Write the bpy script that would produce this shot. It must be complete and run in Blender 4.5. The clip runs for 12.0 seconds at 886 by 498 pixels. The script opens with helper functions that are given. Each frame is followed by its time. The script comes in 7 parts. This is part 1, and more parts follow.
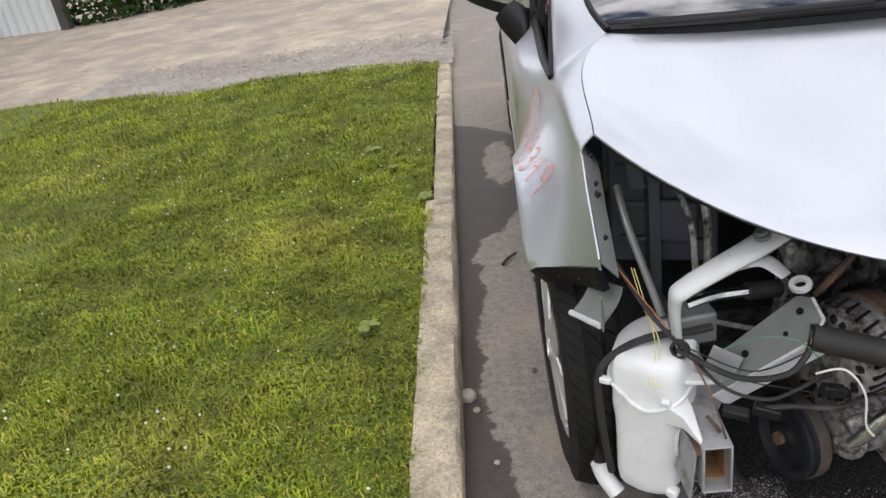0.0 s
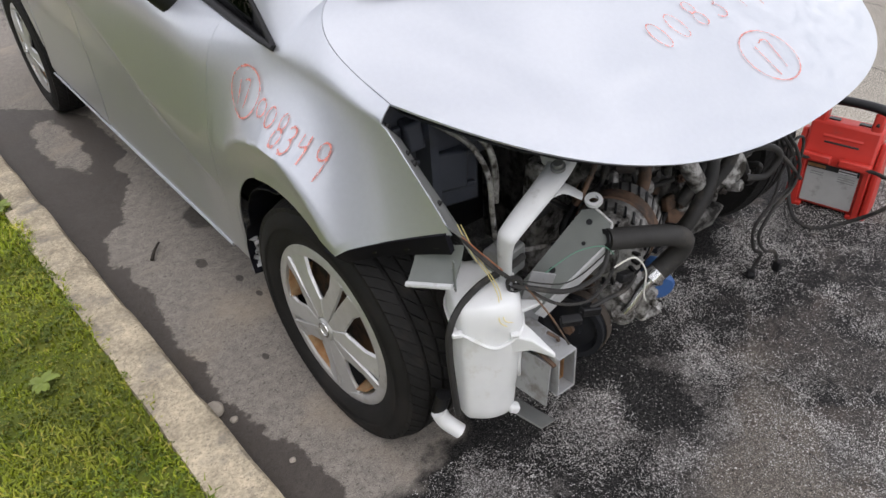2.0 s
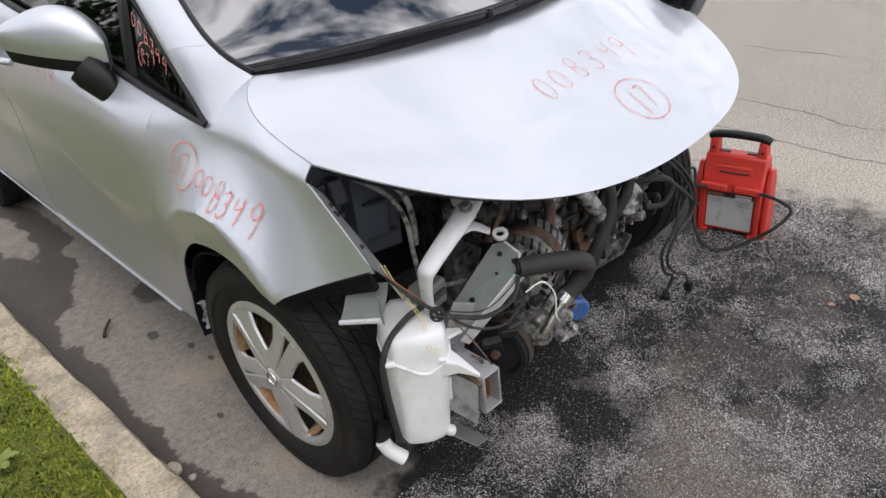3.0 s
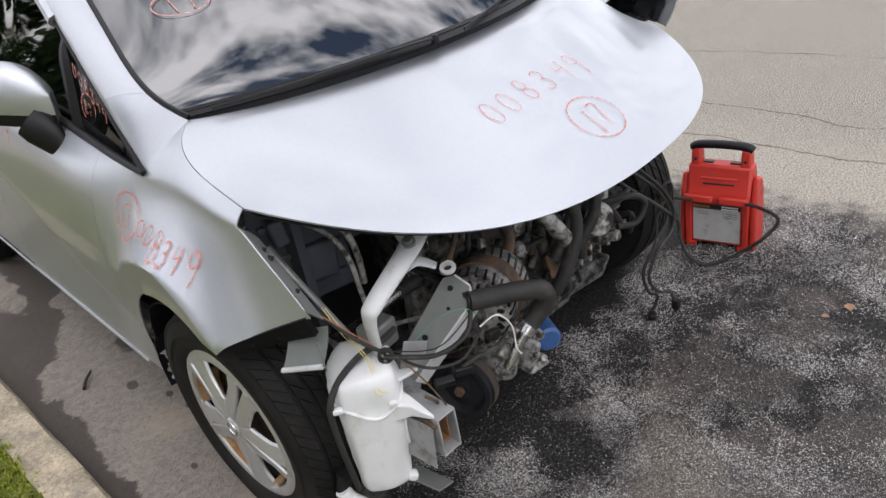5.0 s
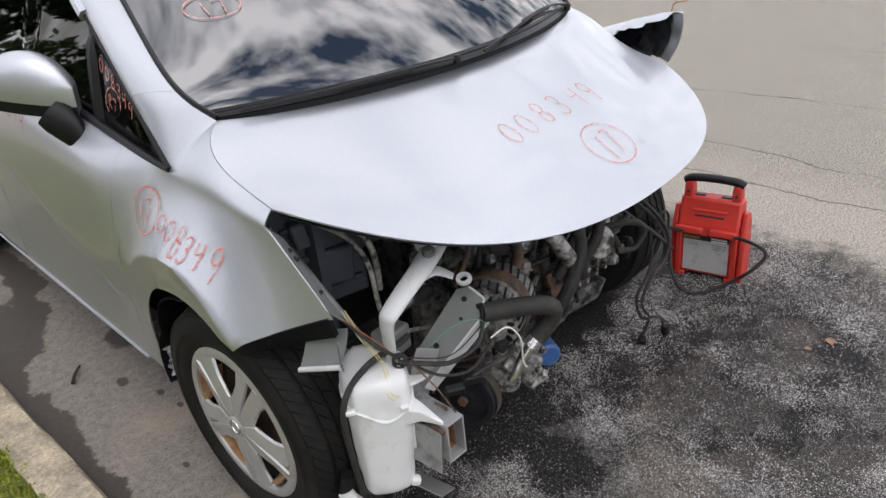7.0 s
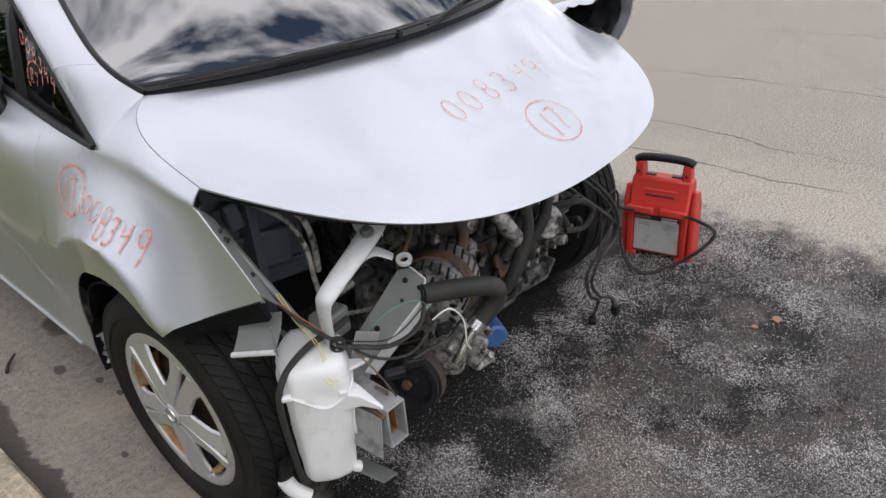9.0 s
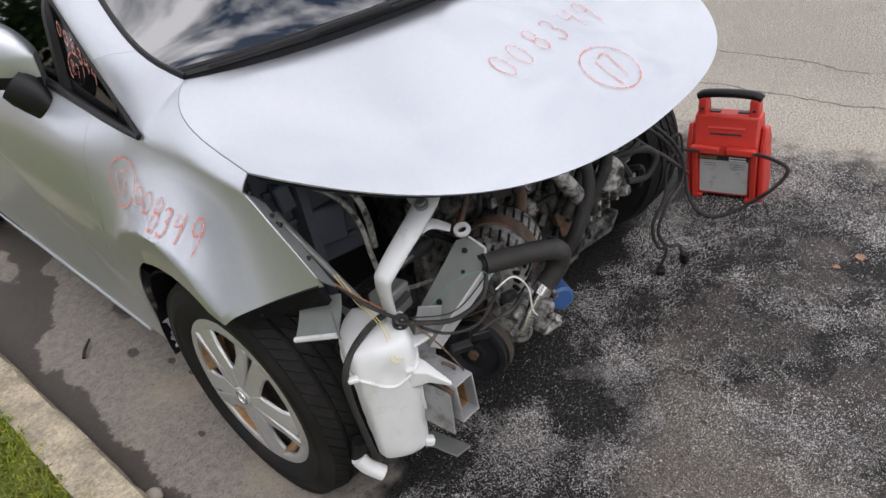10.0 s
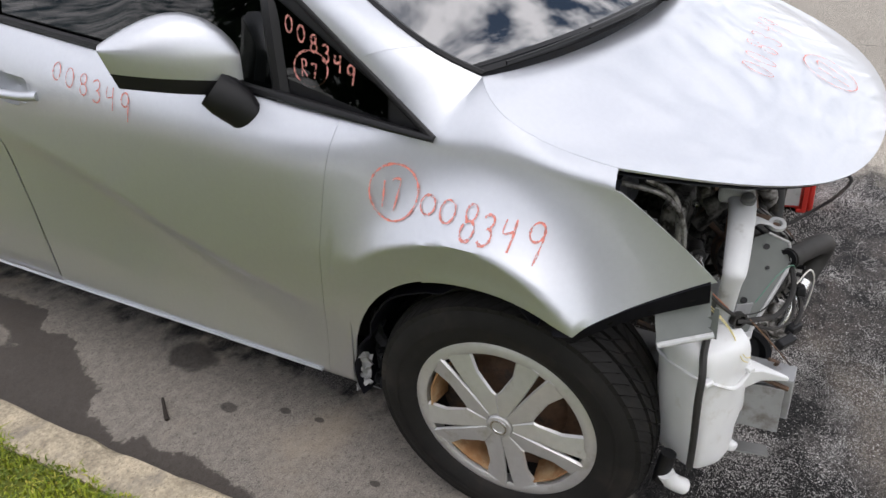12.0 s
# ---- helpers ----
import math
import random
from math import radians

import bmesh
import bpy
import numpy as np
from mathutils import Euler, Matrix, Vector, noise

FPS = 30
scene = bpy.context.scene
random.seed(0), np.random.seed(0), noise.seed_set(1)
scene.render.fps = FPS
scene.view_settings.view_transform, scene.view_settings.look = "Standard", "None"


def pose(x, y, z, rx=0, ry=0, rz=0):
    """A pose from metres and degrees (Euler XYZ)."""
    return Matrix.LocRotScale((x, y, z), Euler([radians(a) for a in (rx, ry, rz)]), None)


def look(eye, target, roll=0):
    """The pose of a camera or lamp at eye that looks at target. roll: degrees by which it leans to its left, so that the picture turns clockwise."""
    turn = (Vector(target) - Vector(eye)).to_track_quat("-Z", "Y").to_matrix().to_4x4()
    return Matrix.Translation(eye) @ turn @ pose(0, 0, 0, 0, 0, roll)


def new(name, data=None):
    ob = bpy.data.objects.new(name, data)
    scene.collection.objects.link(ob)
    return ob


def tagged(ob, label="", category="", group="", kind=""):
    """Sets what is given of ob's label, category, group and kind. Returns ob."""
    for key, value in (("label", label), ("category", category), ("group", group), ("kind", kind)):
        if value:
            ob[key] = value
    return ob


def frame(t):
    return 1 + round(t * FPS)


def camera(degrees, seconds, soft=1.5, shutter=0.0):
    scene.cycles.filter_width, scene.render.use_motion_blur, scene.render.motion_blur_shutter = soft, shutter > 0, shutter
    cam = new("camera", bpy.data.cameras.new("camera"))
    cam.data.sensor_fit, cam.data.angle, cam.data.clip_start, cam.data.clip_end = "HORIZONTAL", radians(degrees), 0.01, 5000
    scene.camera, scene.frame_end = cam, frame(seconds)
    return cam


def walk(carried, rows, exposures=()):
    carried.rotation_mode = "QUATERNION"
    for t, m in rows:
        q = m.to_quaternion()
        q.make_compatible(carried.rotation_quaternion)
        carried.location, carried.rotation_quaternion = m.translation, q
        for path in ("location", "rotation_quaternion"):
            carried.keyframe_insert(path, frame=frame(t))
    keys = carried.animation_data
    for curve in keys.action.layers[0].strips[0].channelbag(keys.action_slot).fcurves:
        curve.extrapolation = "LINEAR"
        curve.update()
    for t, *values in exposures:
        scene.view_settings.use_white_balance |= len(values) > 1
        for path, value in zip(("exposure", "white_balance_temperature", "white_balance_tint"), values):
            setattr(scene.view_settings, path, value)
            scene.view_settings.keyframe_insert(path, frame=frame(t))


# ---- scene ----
cam = camera(62.0, 12.0)
PATH = [
    (0, (-0.858, -1.433, 1.298), (-1.058, 0.356, 0.426), -9.5),
    (0.5, (-1.008, -1.171, 1.31), (-0.961, 0.54, 0.275), -9.9),
    (1, (-1.081, -1.103, 1.34), (-0.544, 0.514, 0.294), -7.4),
    (1.5, (-1.263, -1.097, 1.377), (-0.435, 0.288, 0.195), -3.2),
    (2, (-1.339, -1.177, 1.398), (-0.37, 0.137, 0.242), -4.0),
    (2.5, (-1.371, -1.351, 1.401), (-0.42, 0.007, 0.283), -9.2),
    (3, (-1.396, -1.346, 1.439), (-0.267, -0.046, 0.421), -6.7),
    (3.2, (-1.431, -1.306, 1.452), (-0.243, -0.043, 0.455), -6.6),
    (4.8, (-1.24, -1.393, 1.409), (-0.136, -0.047, 0.424), -9.3),
    (5, (-1.237, -1.408, 1.41), (-0.129, -0.045, 0.453), -11.0),
    (5.5, (-1.259, -1.417, 1.417), (-0.129, -0.088, 0.44), -8.9),
    (6, (-1.319, -1.382, 1.431), (-0.175, -0.034, 0.497), -6.2),
    (6.5, (-1.348, -1.371, 1.438), (-0.2, 0.003, 0.547), -6.0),
    (7, (-1.341, -1.378, 1.43), (-0.153, -0.058, 0.51), -6.3),
    (7.5, (-1.342, -1.385, 1.431), (-0.073, -0.143, 0.511), -5.6),
    (7.7, (-1.339, -1.384, 1.429), (-0.05, -0.17, 0.5), -5.4),
    (9.3, (-1.262, -1.388, 1.398), (-0.031, -0.148, 0.427), -5.3),
    (9.5, (-1.246, -1.393, 1.398), (-0.009, -0.139, 0.451), -5.9),
    (10, (-1.235, -1.334, 1.407), (-0.165, -0.026, 0.338), -12.2),
    (10.5, (-1.445, -1.174, 1.403), (-0.247, -0.117, 0.2), -4.8),
    (11, (-1.626, -0.988, 1.434), (-0.412, 0.009, 0.196), -4.5),
    (11.5, (-1.686, -0.704, 1.402), (-0.38, 0.253, 0.228), -7.8),
    (12, (-1.798, -0.546, 1.424), (-0.361, 0.393, 0.396), -6.2),
]
walk(cam, [(t, look(eye, target, roll)) for t, eye, target, roll in PATH],
     exposures=[(0, -0.04), (0.5, -0.02), (1.5, -0.13), (3, -0.05), (5, -0.13), (6, -0.17), (9.5, -0.17), (10.4, -0.11), (11, 0.07), (11.5, 0.04), (12, -0.06)])

# ---------------------------------------------------------------- world and light
world = bpy.data.worlds.new("sky")
scene.world = world
world.use_nodes = True
wn, wl = world.node_tree.nodes, world.node_tree.links
wn.clear()
SUN_EL, SUN_AZ = radians(56), radians(205)
sky = wn.new("ShaderNodeTexSky")
sky.sky_type, sky.sun_disc = "NISHITA", False
sky.sun_elevation, sky.sun_rotation = SUN_EL, SUN_AZ
sky.air_density, sky.dust_density = 1.2, 1.5
coords = wn.new("ShaderNodeTexCoord")
# cloud layer: the view direction carried out to a flat sheet overhead
split, rise, layer, stretch = (wn.new("ShaderNode" + k) for k in ("SeparateXYZ", "Math", "VectorMath", "Mapping"))
wl.new(coords.outputs["Generated"], split.inputs[0])
rise.operation, layer.operation = "MAXIMUM", "DIVIDE"
rise.inputs[1].default_value = 0.12
wl.new(split.outputs["Z"], rise.inputs[0])
wl.new(coords.outputs["Generated"], layer.inputs[0]), wl.new(rise.outputs[0], layer.inputs[1])
stretch.inputs["Location"].default_value = (2.1, 0.6, 3.3)
stretch.inputs["Scale"].default_value = (1.0, 1.7, 0.0)
wl.new(layer.outputs["Vector"], stretch.inputs["Vector"])
puffs = wn.new("ShaderNodeTexNoise")
puffs.inputs["Scale"].default_value, puffs.inputs["Detail"].default_value = 4.6, 10
puffs.inputs["Roughness"].default_value, puffs.inputs["Distortion"].default_value = 0.56, 0.0
wl.new(stretch.outputs["Vector"], puffs.inputs["Vector"])
cover = wn.new("ShaderNodeValToRGB")
cover.color_ramp.elements[0].position, cover.color_ramp.elements[1].position = 0.38, 0.62
wl.new(puffs.outputs["Fac"], cover.inputs["Fac"])
cloud = wn.new("ShaderNodeMixRGB")
cloud.inputs["Color2"].default_value = (27.3, 26.7, 27.8, 1)
wl.new(cover.outputs["Color"], cloud.inputs["Fac"])
wl.new(sky.outputs["Color"], cloud.inputs["Color1"])
back = wn.new("ShaderNodeBackground")
back.inputs["Strength"].default_value = 0.100
wl.new(cloud.outputs["Color"], back.inputs["Color"])
wout = wn.new("ShaderNodeOutputWorld")
wl.new(back.outputs["Background"], wout.inputs["Surface"])

sun_data = bpy.data.lights.new("sun", "SUN")
sun_data.energy, sun_data.angle, sun_data.color = 0.6, radians(26), (1.0, 0.94, 0.90)
sun = new("sun", sun_data)
sun.matrix_world = look((math.sin(SUN_AZ) * math.cos(SUN_EL) * 50, math.cos(SUN_AZ) * math.cos(SUN_EL) * 50, math.sin(SUN_EL) * 50), (0, 0, 0))


# ---------------------------------------------------------------- materials
def mat(name, color, rough=0.5, metal=0.0, coat=0.0, grain=0.0, grain_scale=40.0, bump=0.0, bump_scale=120.0, spec=0.5, dirt=None, dirt_scale=6.0, dirt_at=0.55, pits=None, pits_scale=60.0, pits_at=0.52):
    """A surface with colour variation at two scales, optional dirt patches and fine relief."""
    m = bpy.data.materials.new(name)
    m.use_nodes = True
    n, l = m.node_tree.nodes, m.node_tree.links
    p = n["Principled BSDF"]
    p.inputs["Roughness"].default_value, p.inputs["Metallic"].default_value = rough, metal
    p.inputs["Coat Weight"].default_value, p.inputs["Coat Roughness"].default_value = coat, 0.03
    p.inputs["Specular IOR Level"].default_value = spec
    tc = n.new("ShaderNodeTexCoord")
    c1 = n.new("ShaderNodeRGB")
    c1.outputs[0].default_value = (*color, 1)
    last = c1.outputs[0]
    if grain:
        no = n.new("ShaderNodeTexNoise")
        no.inputs["Scale"].default_value, no.inputs["Detail"].default_value = grain_scale, 6
        l.new(tc.outputs["Object"], no.inputs["Vector"])
        big = n.new("ShaderNodeTexNoise")
        big.inputs["Scale"].default_value, big.inputs["Detail"].default_value = grain_scale / 9, 3
        l.new(tc.outputs["Object"], big.inputs["Vector"])
        add = n.new("ShaderNodeMath")
        l.new(no.outputs["Fac"], add.inputs[0]), l.new(big.outputs["Fac"], add.inputs[1])
        mr = n.new("ShaderNodeMapRange")
        mr.inputs["From Min"].default_value, mr.inputs["From Max"].default_value = 0.6, 1.4
        mr.inputs["To Min"].default_value, mr.inputs["To Max"].default_value = 1 - grain, 1 + grain
        l.new(add.outputs[0], mr.inputs["Value"])
        mul = n.new("ShaderNodeVectorMath")
        mul.operation = "SCALE"
        l.new(last, mul.inputs[0]), l.new(mr.outputs[0], mul.inputs["Scale"])
        last = mul.outputs["Vector"]
    if dirt:
        dn = n.new("ShaderNodeTexNoise")
        dn.inputs["Scale"].default_value, dn.inputs["Detail"].default_value, dn.inputs["Roughness"].default_value = dirt_scale, 8, 0.65
        l.new(tc.outputs["Object"], dn.inputs["Vector"])
        dr = n.new("ShaderNodeMapRange")
        dr.inputs["From Min"].default_value, dr.inputs["From Max"].default_value = dirt_at - 0.06, dirt_at + 0.1
        l.new(dn.outputs["Fac"], dr.inputs["Value"])
        mx = n.new("ShaderNodeMixRGB")
        mx.inputs["Color2"].default_value = (*dirt, 1)
        l.new(dr.outputs[0], mx.inputs["Fac"]), l.new(last, mx.inputs["Color1"])
        last = mx.outputs["Color"]
        rr = n.new("ShaderNodeMapRange")
        rr.inputs["To Min"].default_value, rr.inputs["To Max"].default_value = rough, min(1, rough + 0.35)
        l.new(dr.outputs[0], rr.inputs["Value"])
        l.new(rr.outputs[0], p.inputs["Roughness"])
    if pits:
        pn = n.new("ShaderNodeTexNoise")
        pn.inputs["Scale"].default_value, pn.inputs["Detail"].default_value, pn.inputs["Roughness"].default_value = pits_scale, 6, 0.8
        l.new(tc.outputs["Object"], pn.inputs["Vector"])
        pr = n.new("ShaderNodeMapRange")
        pr.inputs["From Min"].default_value, pr.inputs["From Max"].default_value = pits_at, pits_at + 0.10
        pr.inputs["To Max"].default_value = 0.85
        l.new(pn.outputs["Fac"], pr.inputs["Value"])
        px = n.new("ShaderNodeMixRGB")
        px.inputs["Color2"].default_value = (*pits, 1)
        l.new(pr.outputs[0], px.inputs["Fac"]), l.new(last, px.inputs["Color1"])
        last = px.outputs["Color"]
    l.new(last, p.inputs["Base Color"])
    if bump:
        bn = n.new("ShaderNodeTexNoise")
        bn.inputs["Scale"].default_value, bn.inputs["Detail"].default_value = bump_scale, 5
        l.new(tc.outputs["Object"], bn.inputs["Vector"])
        bp = n.new("ShaderNodeBump")
        bp.inputs["Strength"].default_value, bp.inputs["Distance"].default_value = bump, 0.004
        l.new(bn.outputs["Fac"], bp.inputs["Height"])
        l.new(bp.outputs["Normal"], p.inputs["Normal"])
    return m


def wax(name, color):
    """Grease pencil: the stroke skips over the surface here and there."""
    m = mat(name, color, 0.8, grain=0.2, grain_scale=300)
    n, l = m.node_tree.nodes, m.node_tree.links
    tc, no, mr, mx, tr = (n.new("ShaderNode" + k) for k in ("TexCoord", "TexNoise", "MapRange", "MixShader", "BsdfTransparent"))
    no.inputs["Scale"].default_value, no.inputs["Detail"].default_value = 140, 5
    mr.inputs["From Min"].default_value, mr.inputs["From Max"].default_value = 0.36, 0.56
    mr.inputs["To Min"].default_value, mr.inputs["To Max"].default_value = 0.25, 0.95
    l.new(tc.outputs["Object"], no.inputs["Vector"]), l.new(no.outputs["Fac"], mr.inputs["Value"]), l.new(mr.outputs[0], mx.inputs["Fac"])
    l.new(tr.outputs[0], mx.inputs[1]), l.new(n["Principled BSDF"].outputs[0], mx.inputs[2])
    l.new(mx.outputs[0], n["Material Output"].inputs["Surface"])
    return m


PAINT = mat("silver_paint", (0.568, 0.586, 0.622), 0.42, 0.86, coat=0.5, grain=0.03, grain_scale=900)
BAY_GREY = mat("bay_dark_grey", (0.048, 0.054, 0.070), 0.45, spec=0.4, grain=0.3, grain_scale=12, dirt=(0.05, 0.048, 0.045), dirt_scale=7, dirt_at=0.6)
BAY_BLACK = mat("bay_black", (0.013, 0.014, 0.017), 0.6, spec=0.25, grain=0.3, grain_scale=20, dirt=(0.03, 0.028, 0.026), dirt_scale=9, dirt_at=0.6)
BLACK_PLASTIC = mat("black_plastic", (0.008, 0.008, 0.009), 0.45, spec=0.3, grain=0.15, bump=0.15, bump_scale=500)
TRIM_BLACK = mat("trim_black", (0.006, 0.006, 0.007), 0.35, spec=0.3)
STRIP_BLACK = mat("strip_black", (0.004, 0.004, 0.007), 0.6, spec=0.15, grain=0.3, grain_scale=40)
RUBBER = mat("tyre_rubber", (0.013, 0.0125, 0.012), 0.75, spec=0.22, grain=0.25, grain_scale=30, bump=0.2, bump_scale=300, dirt=(0.032, 0.028, 0.025), dirt_scale=9, dirt_at=0.58)
COVER_SILVER = mat("cover_silver", (0.56, 0.56, 0.56), 0.38, 0.60, grain=0.08, grain_scale=60, dirt=(0.42, 0.40, 0.36), dirt_scale=12, dirt_at=0.62)
RUST = mat("rust", (0.30, 0.155, 0.065), 0.85, grain=0.35, grain_scale=60, bump=0.4, dirt=(0.42, 0.29, 0.16), dirt_scale=14)
RUSTY_STEEL = mat("rusty_steel", (0.16, 0.095, 0.06), 0.75, 0.3, grain=0.4, grain_scale=50, bump=0.4, dirt=(0.07, 0.06, 0.055), dirt_scale=12, dirt_at=0.5)
ALU = mat("cast_aluminium", (0.43, 0.42, 0.405), 0.5, 0.6, grain=0.30, grain_scale=60, bump=0.6, bump_scale=160, dirt=(0.055, 0.05, 0.042), dirt_scale=26, dirt_at=0.50, pits=(0.03, 0.027, 0.023), pits_scale=90, pits_at=0.56)
DULL_ALU = mat("oxidised_aluminium", (0.29, 0.285, 0.275), 0.55, 0.5, grain=0.3, grain_scale=60, bump=0.6, bump_scale=160, dirt=(0.05, 0.045, 0.04), dirt_scale=24, dirt_at=0.52)
DARK_CAST = mat("dark_casting", (0.15, 0.146, 0.138), 0.6, 0.5, grain=0.4, grain_scale=30, bump=0.5, bump_scale=120, dirt=(0.02, 0.019, 0.017), dirt_scale=24, dirt_at=0.48, pits=(0.16, 0.15, 0.135), pits_scale=110, pits_at=0.62)
GREY_STEEL = mat("grey_primed_steel", (0.20, 0.205, 0.20), 0.4, 0.35, grain=0.15, grain_scale=20, dirt=(0.17, 0.16, 0.145), dirt_scale=9, dirt_at=0.62)
LIGHT_STEEL = mat("pale_grey_steel", (0.58, 0.59, 0.595), 0.55, 0.1, grain=0.1, grain_scale=25, dirt=(0.3, 0.29, 0.27), dirt_scale=14, dirt_at=0.62)
RAIL_GREY = mat("rail_grey_steel", (0.30, 0.305, 0.31), 0.5, 0.2, grain=0.2, grain_scale=25, dirt=(0.18, 0.165, 0.15), dirt_scale=18, dirt_at=0.58)
CHROME = mat("bare_bright_metal", (0.62, 0.62, 0.62), 0.25, 1.0, grain=0.1)
WHITE_PLASTIC = mat("white_reservoir_plastic", (0.71, 0.72, 0.72), 0.45, grain=0.05, grain_scale=25, dirt=(0.55, 0.53, 0.48), dirt_scale=12, dirt_at=0.66)
WHITE_PLASTIC.node_tree.nodes["Principled BSDF"].inputs["Subsurface Weight"].default_value = 0.25
WHITE_PLASTIC.node_tree.nodes["Principled BSDF"].inputs["Subsurface Radius"].default_value = (0.02, 0.02, 0.02)
HOSE = mat("hose_rubber", (0.030, 0.029, 0.028), 0.6, spec=0.3, grain=0.3, grain_scale=40, dirt=(0.09, 0.08, 0.07), dirt_scale=15, dirt_at=0.6)
BLUE = mat("blue_enamel", (0.035, 0.10, 0.27), 0.4, grain=0.15, dirt=(0.05, 0.06, 0.09), dirt_scale=20, dirt_at=0.6)
RED_PLASTIC = mat("red_plastic", (0.52, 0.034, 0.023), 0.45, grain=0.08, grain_scale=30, bump=0.1, bump_scale=600, dirt=(0.33, 0.06, 0.045), dirt_scale=9, dirt_at=0.66)
LABEL_GREY = mat("label_grey", (0.46, 0.46, 0.45), 0.4, grain=0.12, grain_scale=30, dirt=(0.30, 0.28, 0.27), dirt_scale=25, dirt_at=0.62)
LABEL_BLACK = mat("label_black", (0.02, 0.02, 0.02), 0.4)
LABEL_TEXT = mat("label_print_grey", (0.25, 0.25, 0.25), 0.5)
LABEL_WHITE = mat("label_white", (0.7, 0.7, 0.69), 0.45)
RED_MARK = wax("red_grease_pencil", (0.72, 0.24, 0.19))
RED_MARK_GLASS = wax("pink_grease_pencil", (0.80, 0.33, 0.29))
BELT = mat("worn_belt", (0.055, 0.043, 0.034), 0.7, grain=0.3, grain_scale=60)
YELLOW_WIRE = mat("yellow_wire", (0.70, 0.60, 0.25), 0.5)
ORANGE_WIRE = mat("orange_wire", (0.36, 0.13, 0.06), 0.5)
WHITE_WIRE = mat("white_wire", (0.75, 0.74, 0.70), 0.5)
GREEN_WIRE = mat("green_wire", (0.10, 0.22, 0.16), 0.5)
INTERIOR = mat("cabin_dark", (0.018, 0.018, 0.02), 0.8, grain=0.2)
STICKER = mat("sticker_pale_green", (0.55, 0.72, 0.64), 0.5, grain=0.05)
CONCRETE = mat("kerb_concrete", (0.455, 0.385, 0.275), 0.9, grain=0.55, grain_scale=85, bump=1.0, bump_scale=70, pits=(0.19, 0.162, 0.125), pits_scale=150, pits_at=0.52, dirt=(0.25, 0.225, 0.185), dirt_scale=7, dirt_at=0.58)
PEBBLE = mat("pebble", (0.36, 0.32, 0.27), 0.85, grain=0.3, grain_scale=30, bump=0.5)
FENCE_WHITE = mat("fence_sheet", (0.66, 0.70, 0.70), 0.5, grain=0.06, grain_scale=4)
FENCE_POST = mat("fence_post_dark", (0.06, 0.055, 0.05), 0.8, grain=0.2)
DEAD_LEAF = mat("dead_leaf", (0.36, 0.21, 0.13), 0.8, grain=0.2, grain_scale=60)
TWIG = mat("twig_bark", (0.035, 0.028, 0.022), 0.9, grain=0.2)
FOLIAGE = mat("hedge_leaf", (0.028, 0.055, 0.014), 0.7, spec=0.15, grain=0.5, grain_scale=3)
WEED = mat("weed_leaf", (0.17, 0.22, 0.03), 0.55, grain=0.3, grain_scale=30)
BRACKET_GREY = mat("bracket_grey_green", (0.165, 0.178, 0.168), 0.6, spec=0.35, grain=0.15, grain_scale=25)
FLOWER = mat("clover_flower", (0.62, 0.62, 0.50), 0.8, grain=0.15)
GRAVEL = mat("pale_gravel", (0.34, 0.31, 0.275), 0.9, grain=0.4, grain_scale=12)


def glass(name, tint, rough=0.02, ior=1.55):
    m = bpy.data.materials.new(name)
    m.use_nodes = True
    n, l = m.node_tree.nodes, m.node_tree.links
    p = n["Principled BSDF"]
    n.remove(p)
    out = n["Material Output"]
    tr = n.new("ShaderNodeBsdfTransparent")
    tr.inputs["Color"].default_value = (*tint, 1)
    gl = n.new("ShaderNodeBsdfGlossy")
    gl.inputs["Roughness"].default_value = rough
    fr = n.new("ShaderNodeFresnel")
    fr.inputs["IOR"].default_value = ior
    mx = n.new("ShaderNodeMixShader")
    l.new(fr.outputs[0], mx.inputs["Fac"]), l.new(tr.outputs[0], mx.inputs[1]), l.new(gl.outputs[0], mx.inputs[2])
    l.new(mx.outputs[0], out.inputs["Surface"])
    return m


WINDSCREEN = glass("windscreen_glass", (0.18, 0.20, 0.20), 0.02, 3.2)
SIDE_GLASS = glass("side_glass", (0.14, 0.17, 0.15), 0.02, 1.46)


